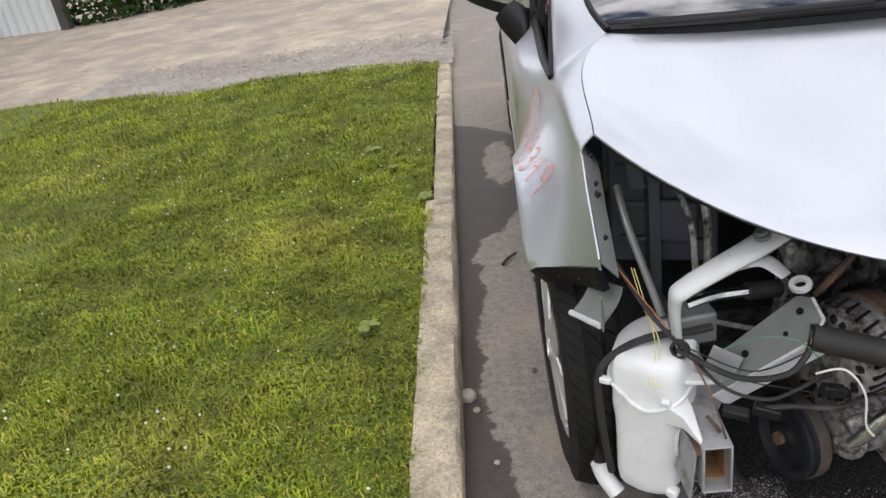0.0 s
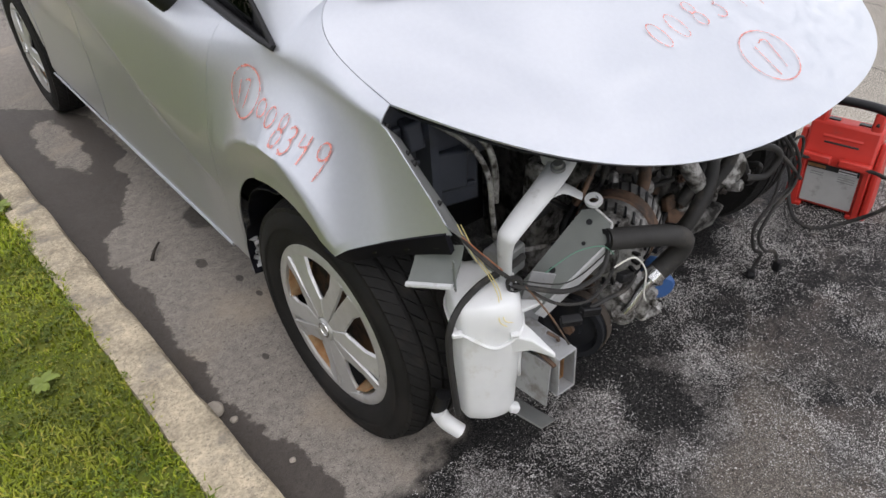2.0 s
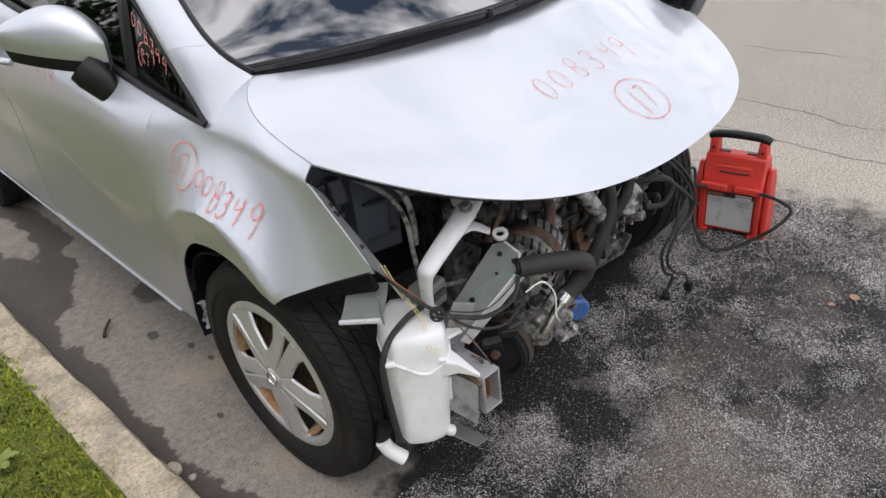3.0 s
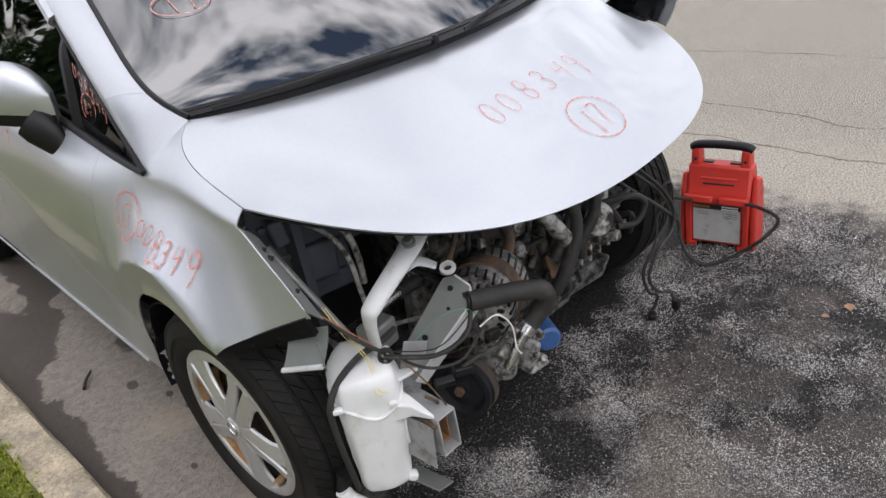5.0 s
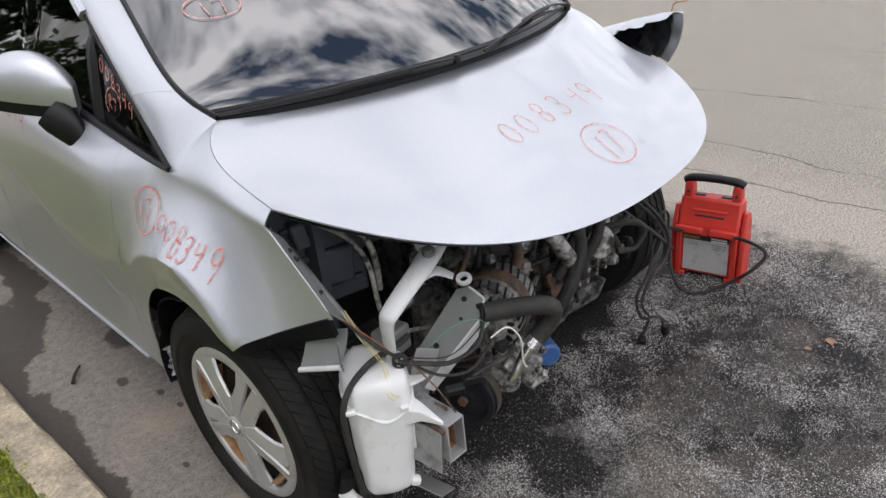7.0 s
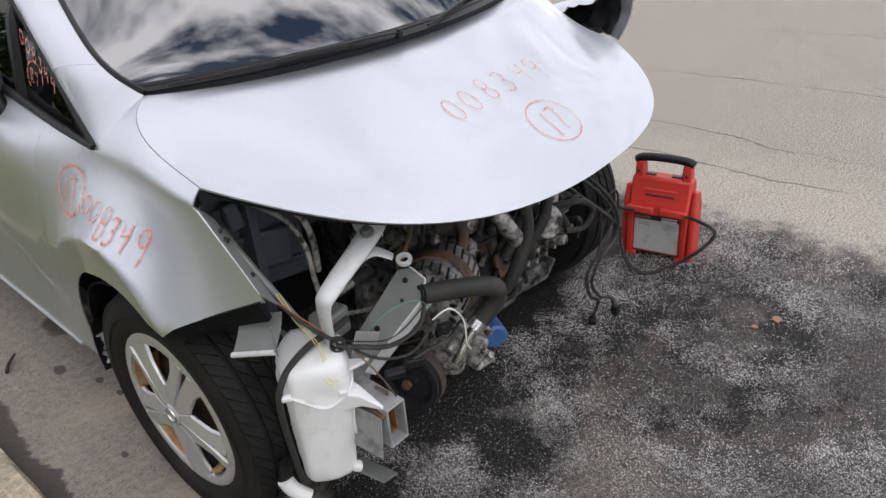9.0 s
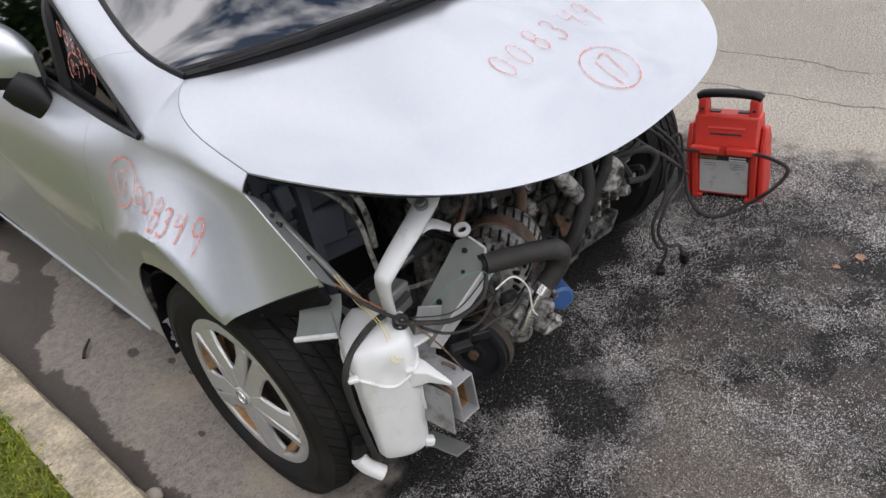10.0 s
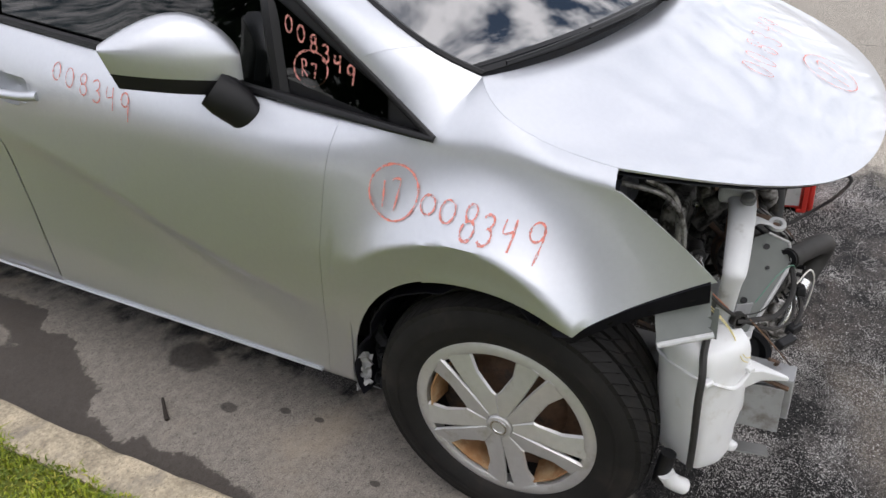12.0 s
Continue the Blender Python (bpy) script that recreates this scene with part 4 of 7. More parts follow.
        p.x += 0.012
        return p

    part("rear_door_window", grid(side2, [i / 12 for i in range(13)], [i / 10 for i in range(11)]), SIDE_GLASS, car, "dark rear side window")
    part("belt_moulding", tube([belt_pt(y) + Vector((-0.003, 0, 0.004)) for y in (0.50, 0.8, 1.1, 1.46, 1.8, 2.2)], 0.011, n=8), BLACK_PLASTIC, car)
    part("middle_post", box((0.02, 0.10, 0.44), (-0.668, 1.475, 1.245), (0, 18, 0)), BLACK_PLASTIC, car)
    part("roof_side_rail", tube([window_edge(0.55), window_edge(0.7), window_edge(0.85), window_edge(0.97), Vector((-0.612, 1.1, 1.452)), Vector((-0.606, 1.9, 1.458)), Vector((-0.59, 2.8, 1.42))], 0.018, n=8), PAINT, car)
    # cabin: closed, dark, with a dashboard
    cab = box((1.36, 2.6, 0.62), (0, 1.72, 0.62))
    box((1.15, 0.05, 0.9), (0, 2.95, 1.0), bm=cab)
    box((1.18, 0.42, 0.10), (0, 0.42, 0.93), (10, 0, 0), cab)
    part("dashboard", cab, INTERIOR, car, "dark cabin and dashboard seen through glass")
    for sx in (-0.36, 0.36):
        bm = box((0.46, 0.14, 0.58), (sx, 1.42, 1.00), (-14, 0, 0))
        box((0.26, 0.10, 0.18), (sx, 1.52, 1.34), (-14, 0, 0), bm)
        part("seat_back", bm, INTERIOR, car, bevel=0.04)


build_glasshouse()


def build_cowl():
    def f(u, v):
        a = hood_back(0.632 * u) + Vector((0, 0.004, -0.004))
        b = glass_point(u, 0.040) + Vector((0, -0.003, 0.003))
        p = a.lerp(b, v)
        p.z -= 0.016 * math.sin(math.pi * v)
        return p

    part("cowl", grid(f, [-1 + i / 14 for i in range(29)], [i / 6 for i in range(7)]), BAY_BLACK, car, "black plastic cowl under the windscreen", solid=0.004)

    def wiper(pivot, tip, rise):
        """An arm from its pivot to the blade that lies along the foot of the screen."""
        line = []
        for i in range(13):
            f_ = i / 12
            line.append(glass_point(pivot + (tip - pivot) * f_, 0.015 + rise * math.sin(math.pi * f_ ** 0.7)) + Vector((0, -0.010, 0.010)))
        w = part("wiper", tube(line[:8], 0.006, n=8, r2=0.004, flat=0.6), BLACK_PLASTIC, car, "black wiper arm resting low on the screen")
        part("wiper_blade", tube([p + Vector((0.0, -0.003, -0.004)) for p in line[3:]], 0.004, n=6, flat=1.4, r2=0.003), BLACK_PLASTIC, w)
        part("wiper_pivot", lathe([(0.0, -0.009), (0.007, -0.008), (0.010, 0.0), (0.010, 0.012), (0.0, 0.012)], 14, m=Matrix.Translation(line[0]) @ Matrix.Rotation(radians(90), 4, "Y")), BLACK_PLASTIC, w)

    wiper(-0.10, -0.93, 0.018)
    wiper(0.90, 0.05, 0.095)


build_cowl()


def build_mirror():
    """Housing: a peaked upper face, a crease, an upright silver band and a thin black base."""
    inner, outer = Vector((-0.768, 0.553, 1.034)), Vector((-0.955, 0.730, 1.088))
    back = Vector((0.69, 0.72, 0)).normalized()

    def f(t, q, z):
        e = math.sin(math.pi * min(1, max(0, 0.03 + 0.92 * t))) ** 0.5
        up = 0.004 + 0.070 * max(0.0, math.sin(math.pi * t ** 0.70)) ** 0.95
        tt = t if z > 0 else t + (0.022 if t < 0.5 else 0.055) * (0.5 - t) * 2 * -z
        p = inner.lerp(outer, tt) + back * (0.085 * q * e + 0.034 * (1 - e))
        p.z += up * z if z > 0 else 0.068 * z * (1 - 0.12 * t)
        return p

    # section, from the rear top edge over the ridge and the rounded crease to the foot of the band
    sec = [(0.98, 0.72), (0.85, 0.93), (0.62, 1.0), (0.42, 0.93), (0.24, 0.74), (0.11, 0.48), (0.04, 0.24), (0.01, 0.06), (0.0, -0.08), (0.0, -0.3), (0.015, -0.55), (0.03, -0.74)]
    low = [(0.03, -0.74), (0.05, -1.0), (0.08, -1.22), (0.35, -1.30), (0.75, -1.22), (0.95, -0.9)]
    rear = [(0.95, -0.9), (0.93, -0.3), (0.94, 0.3), (0.98, 0.72)]
    ts = [0, 0.015, 0.04, 0.08] + [0.12 + 0.8 * i / 18 for i in range(19)] + [0.96, 0.985, 1.0]

    def face(pts):
        return grid(lambda t, k: f(t, *pts[k]), ts, range(len(pts)))

    shell = part("mirror_shell", face(sec), PAINT, car, "silver door mirror housing with a peaked top")
    part("mirror_underside", face(low), BLACK_PLASTIC, shell, "black lower edge")
    part("mirror_glass", face(rear), CHROME, shell)
    for t in (0.0, 1.0):
        loop = sec + low[1:-1] + rear[:-1]
        mid = sum((f(t, *k) for k in loop), Vector()) / len(loop)
        loop = loop + loop[:1]
        part("mirror_end", grid(lambda k, r: f(t, *loop[k]).lerp(mid, r), range(len(loop)), [0, 1]), PAINT, shell)
    foot = [((-0.812, 0.605, 0.985), 0.040), ((-0.800, 0.590, 0.965), 0.044), ((-0.788, 0.572, 0.940), 0.042), ((-0.779, 0.558, 0.912), 0.037), ((-0.772, 0.548, 0.888), 0.031), ((-0.766, 0.542, 0.874), 0.020), ((-0.764, 0.540, 0.870), 0.008)]

    def stalk(k, a):
        p, r = Vector(foot[k][0]), foot[k][1]
        d = (Vector(foot[min(k + 1, len(foot) - 1)][0]) - Vector(foot[max(k - 1, 0)][0])).normalized()
        side = d.cross(Vector((-0.55, 0.20, 0.8))).normalized()
        return p + side * (r * math.cos(a)) + d.cross(side) * (r * 0.55 * math.sin(a))

    part("mirror_stalk", grid(stalk, range(len(foot)), [math.tau * i / 18 for i in range(19)]), BLACK_PLASTIC, shell, "rounded black plastic mirror foot on the door")


build_mirror()


def build_handle():
    y0, z0 = HANDLE_Y, HANDLE_Z

    def dish(a, r):
        y, z = y0 + math.cos(a) * 0.080 * r, z0 + 0.008 + math.sin(a) * 0.043 * r
        sunk = 0.026 * (1 - r * r) if r < 1 else 0.0
        return (-body_x(y, z) + sunk - 0.0020, y, z)

    part("door_handle_recess", grid(dish, [math.tau * i / 36 for i in range(37)], [0.02, 0.25, 0.5, 0.7, 0.85, 0.95, 1.0, 1.16]), PAINT, DOOR, "scooped handle recess")
    xs = [-body_x(y0 + d, z0) for d in (-0.10, -0.05, 0.05, 0.11)]
    part("door_handle", tube([(xs[0] - 0.001, y0 - 0.105, z0 - 0.004), (xs[1] - 0.018, y0 - 0.05, z0 - 0.002), (xs[2] - 0.020, y0 + 0.05, z0 + 0.004), (xs[3] - 0.002, y0 + 0.115, z0 + 0.008)], 0.014, n=12, flat=0.8), PAINT, DOOR, "silver pull handle")


build_handle()


def mirrored(name, label=""):
    """The road-side twin of a kerb-side panel."""
    src = [o for o in car.children if o.name == name][0]
    bm = bmesh.new()
    bm.from_mesh(src.data)
    bmesh.ops.scale(bm, vec=(-1, 1, 1), verts=bm.verts)
    glassy = "window" in name
    return part(name, bm, src.data.materials[0], car, label, solid=0.0 if glassy else 0.003, offset=0.0)


def build_far_side():
    for nm in ("front_door", "rear_door", "rear_quarter", "sill", "door_window", "rear_door_window", "roof_side_rail", "middle_post", "belt_moulding"):
        mirrored(nm)

    def tail(u, v):
        half = 0.54 + 0.16 * smooth01(v / 0.6)
        return (u * half, 3.07 + 0.36 * v ** 0.7 - 0.06 * u * u, 1.40 - 0.86 * v)

    us = [-1 + i / 10 for i in range(21)]
    gate = part("tailgate", grid(tail, us, [i / 14 for i in range(15)]), PAINT, car, "plain silver tailgate", solid=0.004)
    part("rear_window", grid(lambda u, v: Vector(tail(u * 0.84, 0.05 + 0.33 * v)) + Vector((0, 0.008, 0.004)), us, [i / 6 for i in range(7)]), SIDE_GLASS, gate)

    def bumper(u, v):
        return (u * 0.74, 3.40 + 0.07 * math.sin(math.pi * v) - 0.10 * u ** 4, 0.26 + 0.36 * v)

    part("rear_bumper", grid(bumper, us, [i / 8 for i in range(9)]), PAINT, car, "plain silver rear bumper", solid=0.004)


build_far_side()


# ---------------------------------------------------------------- wheels
WINDOW_AT = 14.0


def build_wheel(at, steer=0.0, lean=0.0):
    """Outer side towards -x."""
    base = pose(*at, 0, lean, steer)
    R, W = 0.305, 0.185
    prof = [(0.190, -0.060), (0.200, -0.082), (0.225, -0.0955), (0.255, -0.097), (0.280, -0.090), (0.294, -0.078), (0.2985, -0.066), (0.299, -0.05), (0.299, 0.0), (0.299, 0.05), (0.2985, 0.066), (0.290, 0.082), (0.255, 0.097), (0.2, 0.085), (0.185, 0.05)]
    tyre_bm = lathe(prof, 72)
    tyre = part("tyre", tyre_bm, RUBBER, car, "black road tyre, dusty sidewall")
    # tread blocks: ribs round the tyre, cut by slanting grooves
    tb = bmesh.new()
    for xa, xb, cnt, skew in ((-0.088, -0.055, 66, 0.9), (-0.046, -0.021, 54, 0.8), (-0.012, 0.012, 54, 0.5), (0.021, 0.046, 54, -0.8), (0.055, 0.088, 66, -0.9)):
        for k in range(cnt):
            a0, a1 = math.tau * (k + 0.05) / cnt, math.tau * (k + 0.95) / cnt
            vs_ = []
            for r in (0.292, 0.3070):
                for a, x in ((a0, xa), (a1, xa), (a1, xb), (a0, xb)):
                    rr = r - (0.014 if abs(x) > 0.08 else 0.002 if abs(x) > 0.05 else 0)
                    aa = a + skew * 0.13 * (x - xa) / (xb - xa)
                    vs_.append(tb.verts.new((x, math.cos(aa) * rr, math.sin(aa) * rr)))
            for q in ((4, 5, 6, 7), (0, 1, 5, 4), (1, 2, 6, 5), (2, 3, 7, 6), (3, 0, 4, 7)):
                tb.faces.new([vs_[i] for i in q])
    part("tread", tb, RUBBER, tyre, smooth=False)
    ring = lathe([(0.246, -0.0985), (0.250, -0.0995), (0.254, -0.0985)], 72)
    part("sidewall_ring", ring, RUBBER, tyre)
    # steel rim behind the cover
    rim = part("rim", lathe([(0.190, -0.055), (0.180, -0.045), (0.176, 0.0), (0.186, 0.06)], 48), BLACK_PLASTIC, car, "dark steel rim")
    disc_bm = lathe([(0.176, -0.020), (0.12, -0.012), (0.10, -0.03), (0.06, -0.035), (0.0, -0.035)], 40)
    part("rim_disc", disc_bm, RUSTY_STEEL, rim, "rusty steel wheel disc")
    drum = part("brake_disc", lathe([(0.0, 0.0), (0.125, 0.0), (0.125, 0.02), (0.0, 0.02)], 40), RUST, rim)
    # wheel cover: rim ring, hub and ten twisted spokes in five pairs
    cover = part("wheel_cover", lathe([(0.176, -0.066), (0.179, -0.0870), (0.183, -0.0895), (0.196, -0.0885), (0.204, -0.085), (0.207, -0.078), (0.207, -0.068), (0.190, -0.060)], 90), COVER_SILVER, car, "silver plastic wheel cover, five paired spokes, rust behind")
    ns = [0.15, 0.24, 0.32, 0.37, 0.40, 0.42, 0.45, 0.49, 0.54, 0.60, 0.67, 0.75, 0.84, 0.93]
    for k in range(10):
        centre = radians(WINDOW_AT + 72 * (k // 2))
        sgn = 1 if k % 2 else -1

        def spoke(n_, w, centre=centre, sgn=sgn):
            wide = radians(17.5 - 1.5 * n_) * min(1.0, max(0.0, (n_ - 0.40) / 0.26)) ** 0.6
            slot = radians(0.2 + 2.3 * max(0.0, (n_ - 0.38) / 0.5))
            ang = wide + (radians(36) - slot - wide) * w
            e = 0.006 * (max(0.0, abs(w - 0.5) * 2 - 0.84) / 0.16) ** 2 * min(1, n_ * 1.6) + 0.010 * (1 - w) * min(1, n_ * 1.2)
            x = -0.099 + 0.007 * n_ ** 2 + e
            a = centre + sgn * ang
            return (x, math.cos(a) * n_ * 0.2, math.sin(a) * n_ * 0.2)

        part("spoke", grid(spoke, ns, [0, 0.06, 0.12, 0.2, 0.4, 0.6, 0.78, 0.87, 0.94, 1.0]), COVER_SILVER, cover, solid=0.012)
    hub = lathe([(0.029, -0.080), (0.028, -0.099), (0.025, -0.102), (0.0, -0.103)], 36)
    part("hub_cap", hub, COVER_SILVER, cover)
    part("hub_badge", lathe([(0.020, -0.1015), (0.019, -0.1045), (0.015, -0.1045), (0.014, -0.1020)], 30), CHROME, cover, "round worn badge")
    # rust-brown backing sectors seen between the spokes
    for k, a in enumerate([radians(WINDOW_AT + 72 * k) for k in (0, 3, 4)]):
        sec = grid(lambda u, v, a=a: (-0.084 + 0.055 * v, math.cos(a + (u - 0.5) * 0.62) * (0.172 - 0.012 * v), math.sin(a + (u - 0.5) * 0.62) * (0.172 - 0.012 * v)), [0, 0.5, 1], [0, 1])
        part("rust_patch", sec, RUST, rim, solid=0.004)
    for o in (tyre, rim, cover):
        o.matrix_world = base
    return tyre


build_wheel((-0.712, 0.012, 0.303), steer=3.0)
build_wheel((-0.725, 2.60, 0.303))
build_wheel((0.60, 0.05, 0.303), steer=183.0, lean=0)
build_wheel((0.725, 2.60, 0.303), steer=180)


# ---------------------------------------------------------------- wheel housing and dark bay
def build_bay():
    def liner(a, v):
        x = -0.815 + 0.25 * v + 0.0
        r = 0.345 + 0.012 * math.sin(a * 9) * (0.5 + 0.5 * v) - 0.022 * max(0.0, noise.noise(Vector((a * 5, v * 4, 7)))) * (1 - v * 0.5)
        return (x, 0.025 + math.cos(a) * r * 1.0, 0.285 + math.sin(a) * r * (1.03))

    part("wheel_liner", grid(liner, [-0.06 + (math.pi - 1.15) * i / 60 for i in range(61)], [i / 12 for i in range(13)]), STRIP_BLACK, car, "torn black plastic wheel liner", solid=0.004)
    ragged = grid(lambda u, v: (-0.775 + 0.03 * noise.noise(Vector((u * 9, v * 5, 2))) + 0.03 * v, 0.345 - 0.05 * u * (0.5 + noise.noise(Vector((v * 8, u, 4)))) + 0.02 * noise.noise(Vector((u * 6, v * 9, 1))), 0.27 + 0.20 * v - 0.02 * noise.noise(Vector((u * 7, 3, 3))) * (1 - v)), [i / 7 for i in range(8)], [i / 14 for i in range(15)])
    part("liner_scrap", ragged, BAY_BLACK, car, "crumpled black liner edge", solid=0.003)
    torn = grid(lambda u, v: (-0.803 + 0.020 * noise.noise(Vector((u * 4, v * 7, 9))) + 0.012 * u, 0.385 - 0.055 * u * (0.4 + 0.6 * v) + 0.016 * noise.noise(Vector((v * 9, u * 3, 5))), 0.262 + 0.115 * v + 0.012 * noise.noise(Vector((u * 6, v * 4, 6)))), [i / 7 for i in range(8)], [i / 16 for i in range(17)])
    part("torn_sill_end", torn, RAIL_GREY, car, "crumpled pale metal at the torn sill end", solid=0.002)
    part("liner_clip", prism([(0, 0), (0.032, 0.004), (0.030, 0.018), (0.004, 0.020)], Matrix.Translation((-0.818, -0.05, 0.636)) @ Matrix.Rotation(radians(-82), 4, "Z") @ Matrix.Rotation(radians(80), 4, "X"), 0.004), LIGHT_STEEL, car, bevel=0.001)
    # inner wing, strut tower, firewall: all near-black
    w = box((0.02, 0.50, 0.30), (-0.60, 0.08, 0.66))
    part("inner_wing", w, BAY_GREY, car)
    part("strut_tower", lathe([(0.115, 0.0), (0.105, 0.20), (0.07, 0.225), (0.0, 0.225)], 28, m=pose(-0.60, 0.02, 0.58, 0, -90, 0)), BAY_GREY, car, "black strut tower")
    part("firewall", box((1.30, 0.03, 0.66), (0, 0.16, 0.60)), BAY_BLACK, car, bevel=0.004)
    part("underbody", box((1.30, 2.6, 0.05), (0, 1.60, 0.22)), BAY_BLACK, car, bevel=0.004)
    part("inner_wing", box((0.02, 0.55, 0.30), (0.56, 0.10, 0.68)), BAY_BLACK, car)
    # moulded lamp housing wall behind the empty lamp opening
    wall = box((0.20, 0.012, 0.27), (-0.575, -0.125, 0.715), (0, 0, -14))
    housing = part("lamp_housing_wall", wall, BAY_GREY, car, "dark moulded wall behind the missing headlamp", bevel=0.006)
    for k in range(3):
        part("housing_rib", box((0.17, 0.016, 0.012), (-0.575, -0.134, 0.63 + 0.075 * k), (0, 3, -14)), BAY_GREY, housing, bevel=0.003)
    part("housing_socket", box((0.075, 0.05, 0.085), (-0.555, -0.145, 0.68), (0, 4, -14)), BAY_GREY, housing, bevel=0.006)
    part("housing_socket", box((0.035, 0.04, 0.06), (-0.625, -0.135, 0.775), (0, -8, -14)), BAY_GREY, housing, bevel=0.006)
    # battery and fuse box, dark blocks under the hood
    b = box((0.17, 0.20, 0.16), (-0.50, -0.05, 0.76))
    box((0.18, 0.21, 0.03), (-0.50, -0.05, 0.85), bm=b)
    part("fuse_box", b, BAY_GREY, car, "black fuse box", bevel=0.008)


build_bay()


# ---------------------------------------------------------------- what hangs at the broken front
def build_front():
    # black strip along the fender's cut end
    def strip(u, v):
        y = -0.372 + 0.235 * u
        z1 = arch_z(max(-0.376, y)) if y < -0.175 else 0.612
        x = -fender_point(max(-0.376, y), z1)
        return (-x + 0.004 + 0.012 * v + 0.02 * u * v, y + 0.008, z1 - 0.046 * v * (1 - 0.35 * u) + 0.004)

    st = part("bumper_bracket", grid(strip, [i / 10 for i in range(11)], [i / 3 for i in range(4)]), STRIP_BLACK, car, "black plastic bumper bracket under the fender end", solid=0.012, offset=1.0)
    for k in range(3):
        p = Vector(strip(0.12 + 0.27 * k, 0.55))
        part("bracket_hole", rod(p + Vector((-0.010, -0.003, 0)), p + Vector((0.0, 0, 0)), 0.010), TRIM_BLACK, st)
    # light fender flange behind it
    fl = grid(lambda u, v: (fender_point(-0.16 - 0.21 * u, fender_top(-0.16 - 0.21 * u)[1]) + 0.003 + 0.026 * v, -0.157 - 0.21 * u, fender_top(-0.16 - 0.21 * u)[1] - 0.003 - 0.030 * v), [i / 8 for i in range(9)], [0, 0.5, 1])
    flange = part("fender_flange", fl, GREY_STEEL, car, "grey folded inner fender edge", solid=0.003)
    for u, r in ((0.15, 0.006), (0.42, 0.004), (0.50, 0.006), (0.80, 0.004)):
        y = -0.16 - 0.21 * u
        p = Vector((fender_point(y, fender_top(y)[1]) + 0.017, y + 0.003, fender_top(y)[1] - 0.019))
        part("flange_hole", rod(p + Vector((-0.004, -0.001, -0.003)), p + Vector((0.003, 0, 0.0045)), r), TRIM_BLACK, flange)
    # grey-green bracket box behind the tyre
    lip_a, lip_b = Vector((-0.777, -0.298, 0.590)), Vector((-0.737, -0.382, 0.610))
    g = grid(lambda u, v: lip_a.lerp(lip_b, u) + Vector((0.040, 0.016, 0.060)) * v + Vector((0.010, 0.006, 0)) * math.sin(math.pi * v), [i / 6 for i in range(7)], [i / 5 for i in range(6)])
    gb = part("headlamp_bracket", g, BRACKET_GREY, car, "grey headlamp bracket with a bright folded lip", solid=0.003)
    part("bracket_lip", tube([lip_a, lip_a.lerp(lip_b, 0.5), lip_b], 0.0055, n=8), LIGHT_STEEL, gb)
    jag = [(0, 0), (0.006, 0.02), (0.018, 0.022), (0.006, 0.03), (0.004, 0.05), (0.016, 0.055), (0.004, 0.062), (0.0, 0.09), (-0.012, 0.09), (-0.012, 0)]
    part("torn_edge", prism(jag, pose(-0.732, -0.378, 0.600, 90, 0, 70) @ Matrix.Scale(0.7, 4), 0.003), BRACKET_GREY, gb, smooth=False)

    br = prism([(0, 0), (0.055, 0.01), (0.06, 0.07), (0.035, 0.10), (0.0, 0.10)], pose(-0.672, -0.060, 0.715, 90, 0, -62), 0.003)
    hb = part("lamp_mount", br, GREY_STEEL, car, "grey pressed lamp mount inside the fender", smooth=False)
    part("mount_hole", rod((-0.664, -0.100, 0.782), (-0.652, -0.094, 0.782), 0.007), TRIM_BLACK, hb)
    part("mount_flange", box((0.004, 0.016, 0.085), (-0.690, -0.075, 0.745), (12, 0, 10)), LIGHT_STEEL, hb, bevel=0.001)
    part("lamp_support_bar", tube([(-0.665, -0.16, 0.765), (-0.66, -0.22, 0.715), (-0.640, -0.27, 0.64), (-0.620, -0.31, 0.57)], 0.007, n=8, flat=0.5), GREY_STEEL, car, "grey support bar in the lamp opening")

    # crash rail: open box tube
    rail_bm = bmesh.new()
    for dx, dz, sx, sz in ((0, 0.046, 0.048, 0.004), (0, -0.046, 0.048, 0.004), (0.022, 0, 0.004, 0.088), (-0.022, 0, 0.004, 0.088)):
        box((sx, 0.48, sz), (-0.580 + dx, -0.272, 0.396 + dz), bm=rail_bm)
    rl = part("crash_rail", rail_bm, RAIL_GREY, car, "grey box-section crash rail cut open at its end", bevel=0.0015)
    inner = bmesh.new()
    box((0.038, 0.40, 0.002), (-0.580, -0.285, 0.354), bm=inner)
    box((0.002, 0.40, 0.084), (-0.5612, -0.285, 0.396), bm=inner)
    part("rail_lining", inner, RUST, rl, "tan primer inside")
    part("rail_tongue", box((0.004, 0.12, 0.10), (-0.620, -0.44, 0.375), (0, 6, 4)), RAIL_GREY, rl, bevel=0.001)
    part("rail_flange", box((0.05, 0.10, 0.004), (-0.61, -0.44, 0.25), (0, 20, 10)), GREY_STEEL, rl, bevel=0.001)
    part("rail_edge", box((0.012, 0.30, 0.006), (-0.606, -0.36, 0.462), (14, 0, 0)), RUSTY_STEEL, rl, "rusty top seam", bevel=0.001)

    # pale support tube with its foot and the arm with an eye
    arm = part("support_tube", tube([(-0.418, -0.342, 0.748), (-0.475, -0.365, 0.722), (-0.595, -0.383, 0.668), (-0.615, -0.382, 0.64), (-0.610, -0.375, 0.56), (-0.608, -0.370, 0.50)], 0.029, n=16, steps=6, r2=0.011, flat=0.5), LIGHT_STEEL, car, "pale grey flattened radiator support tube, bent downwards")
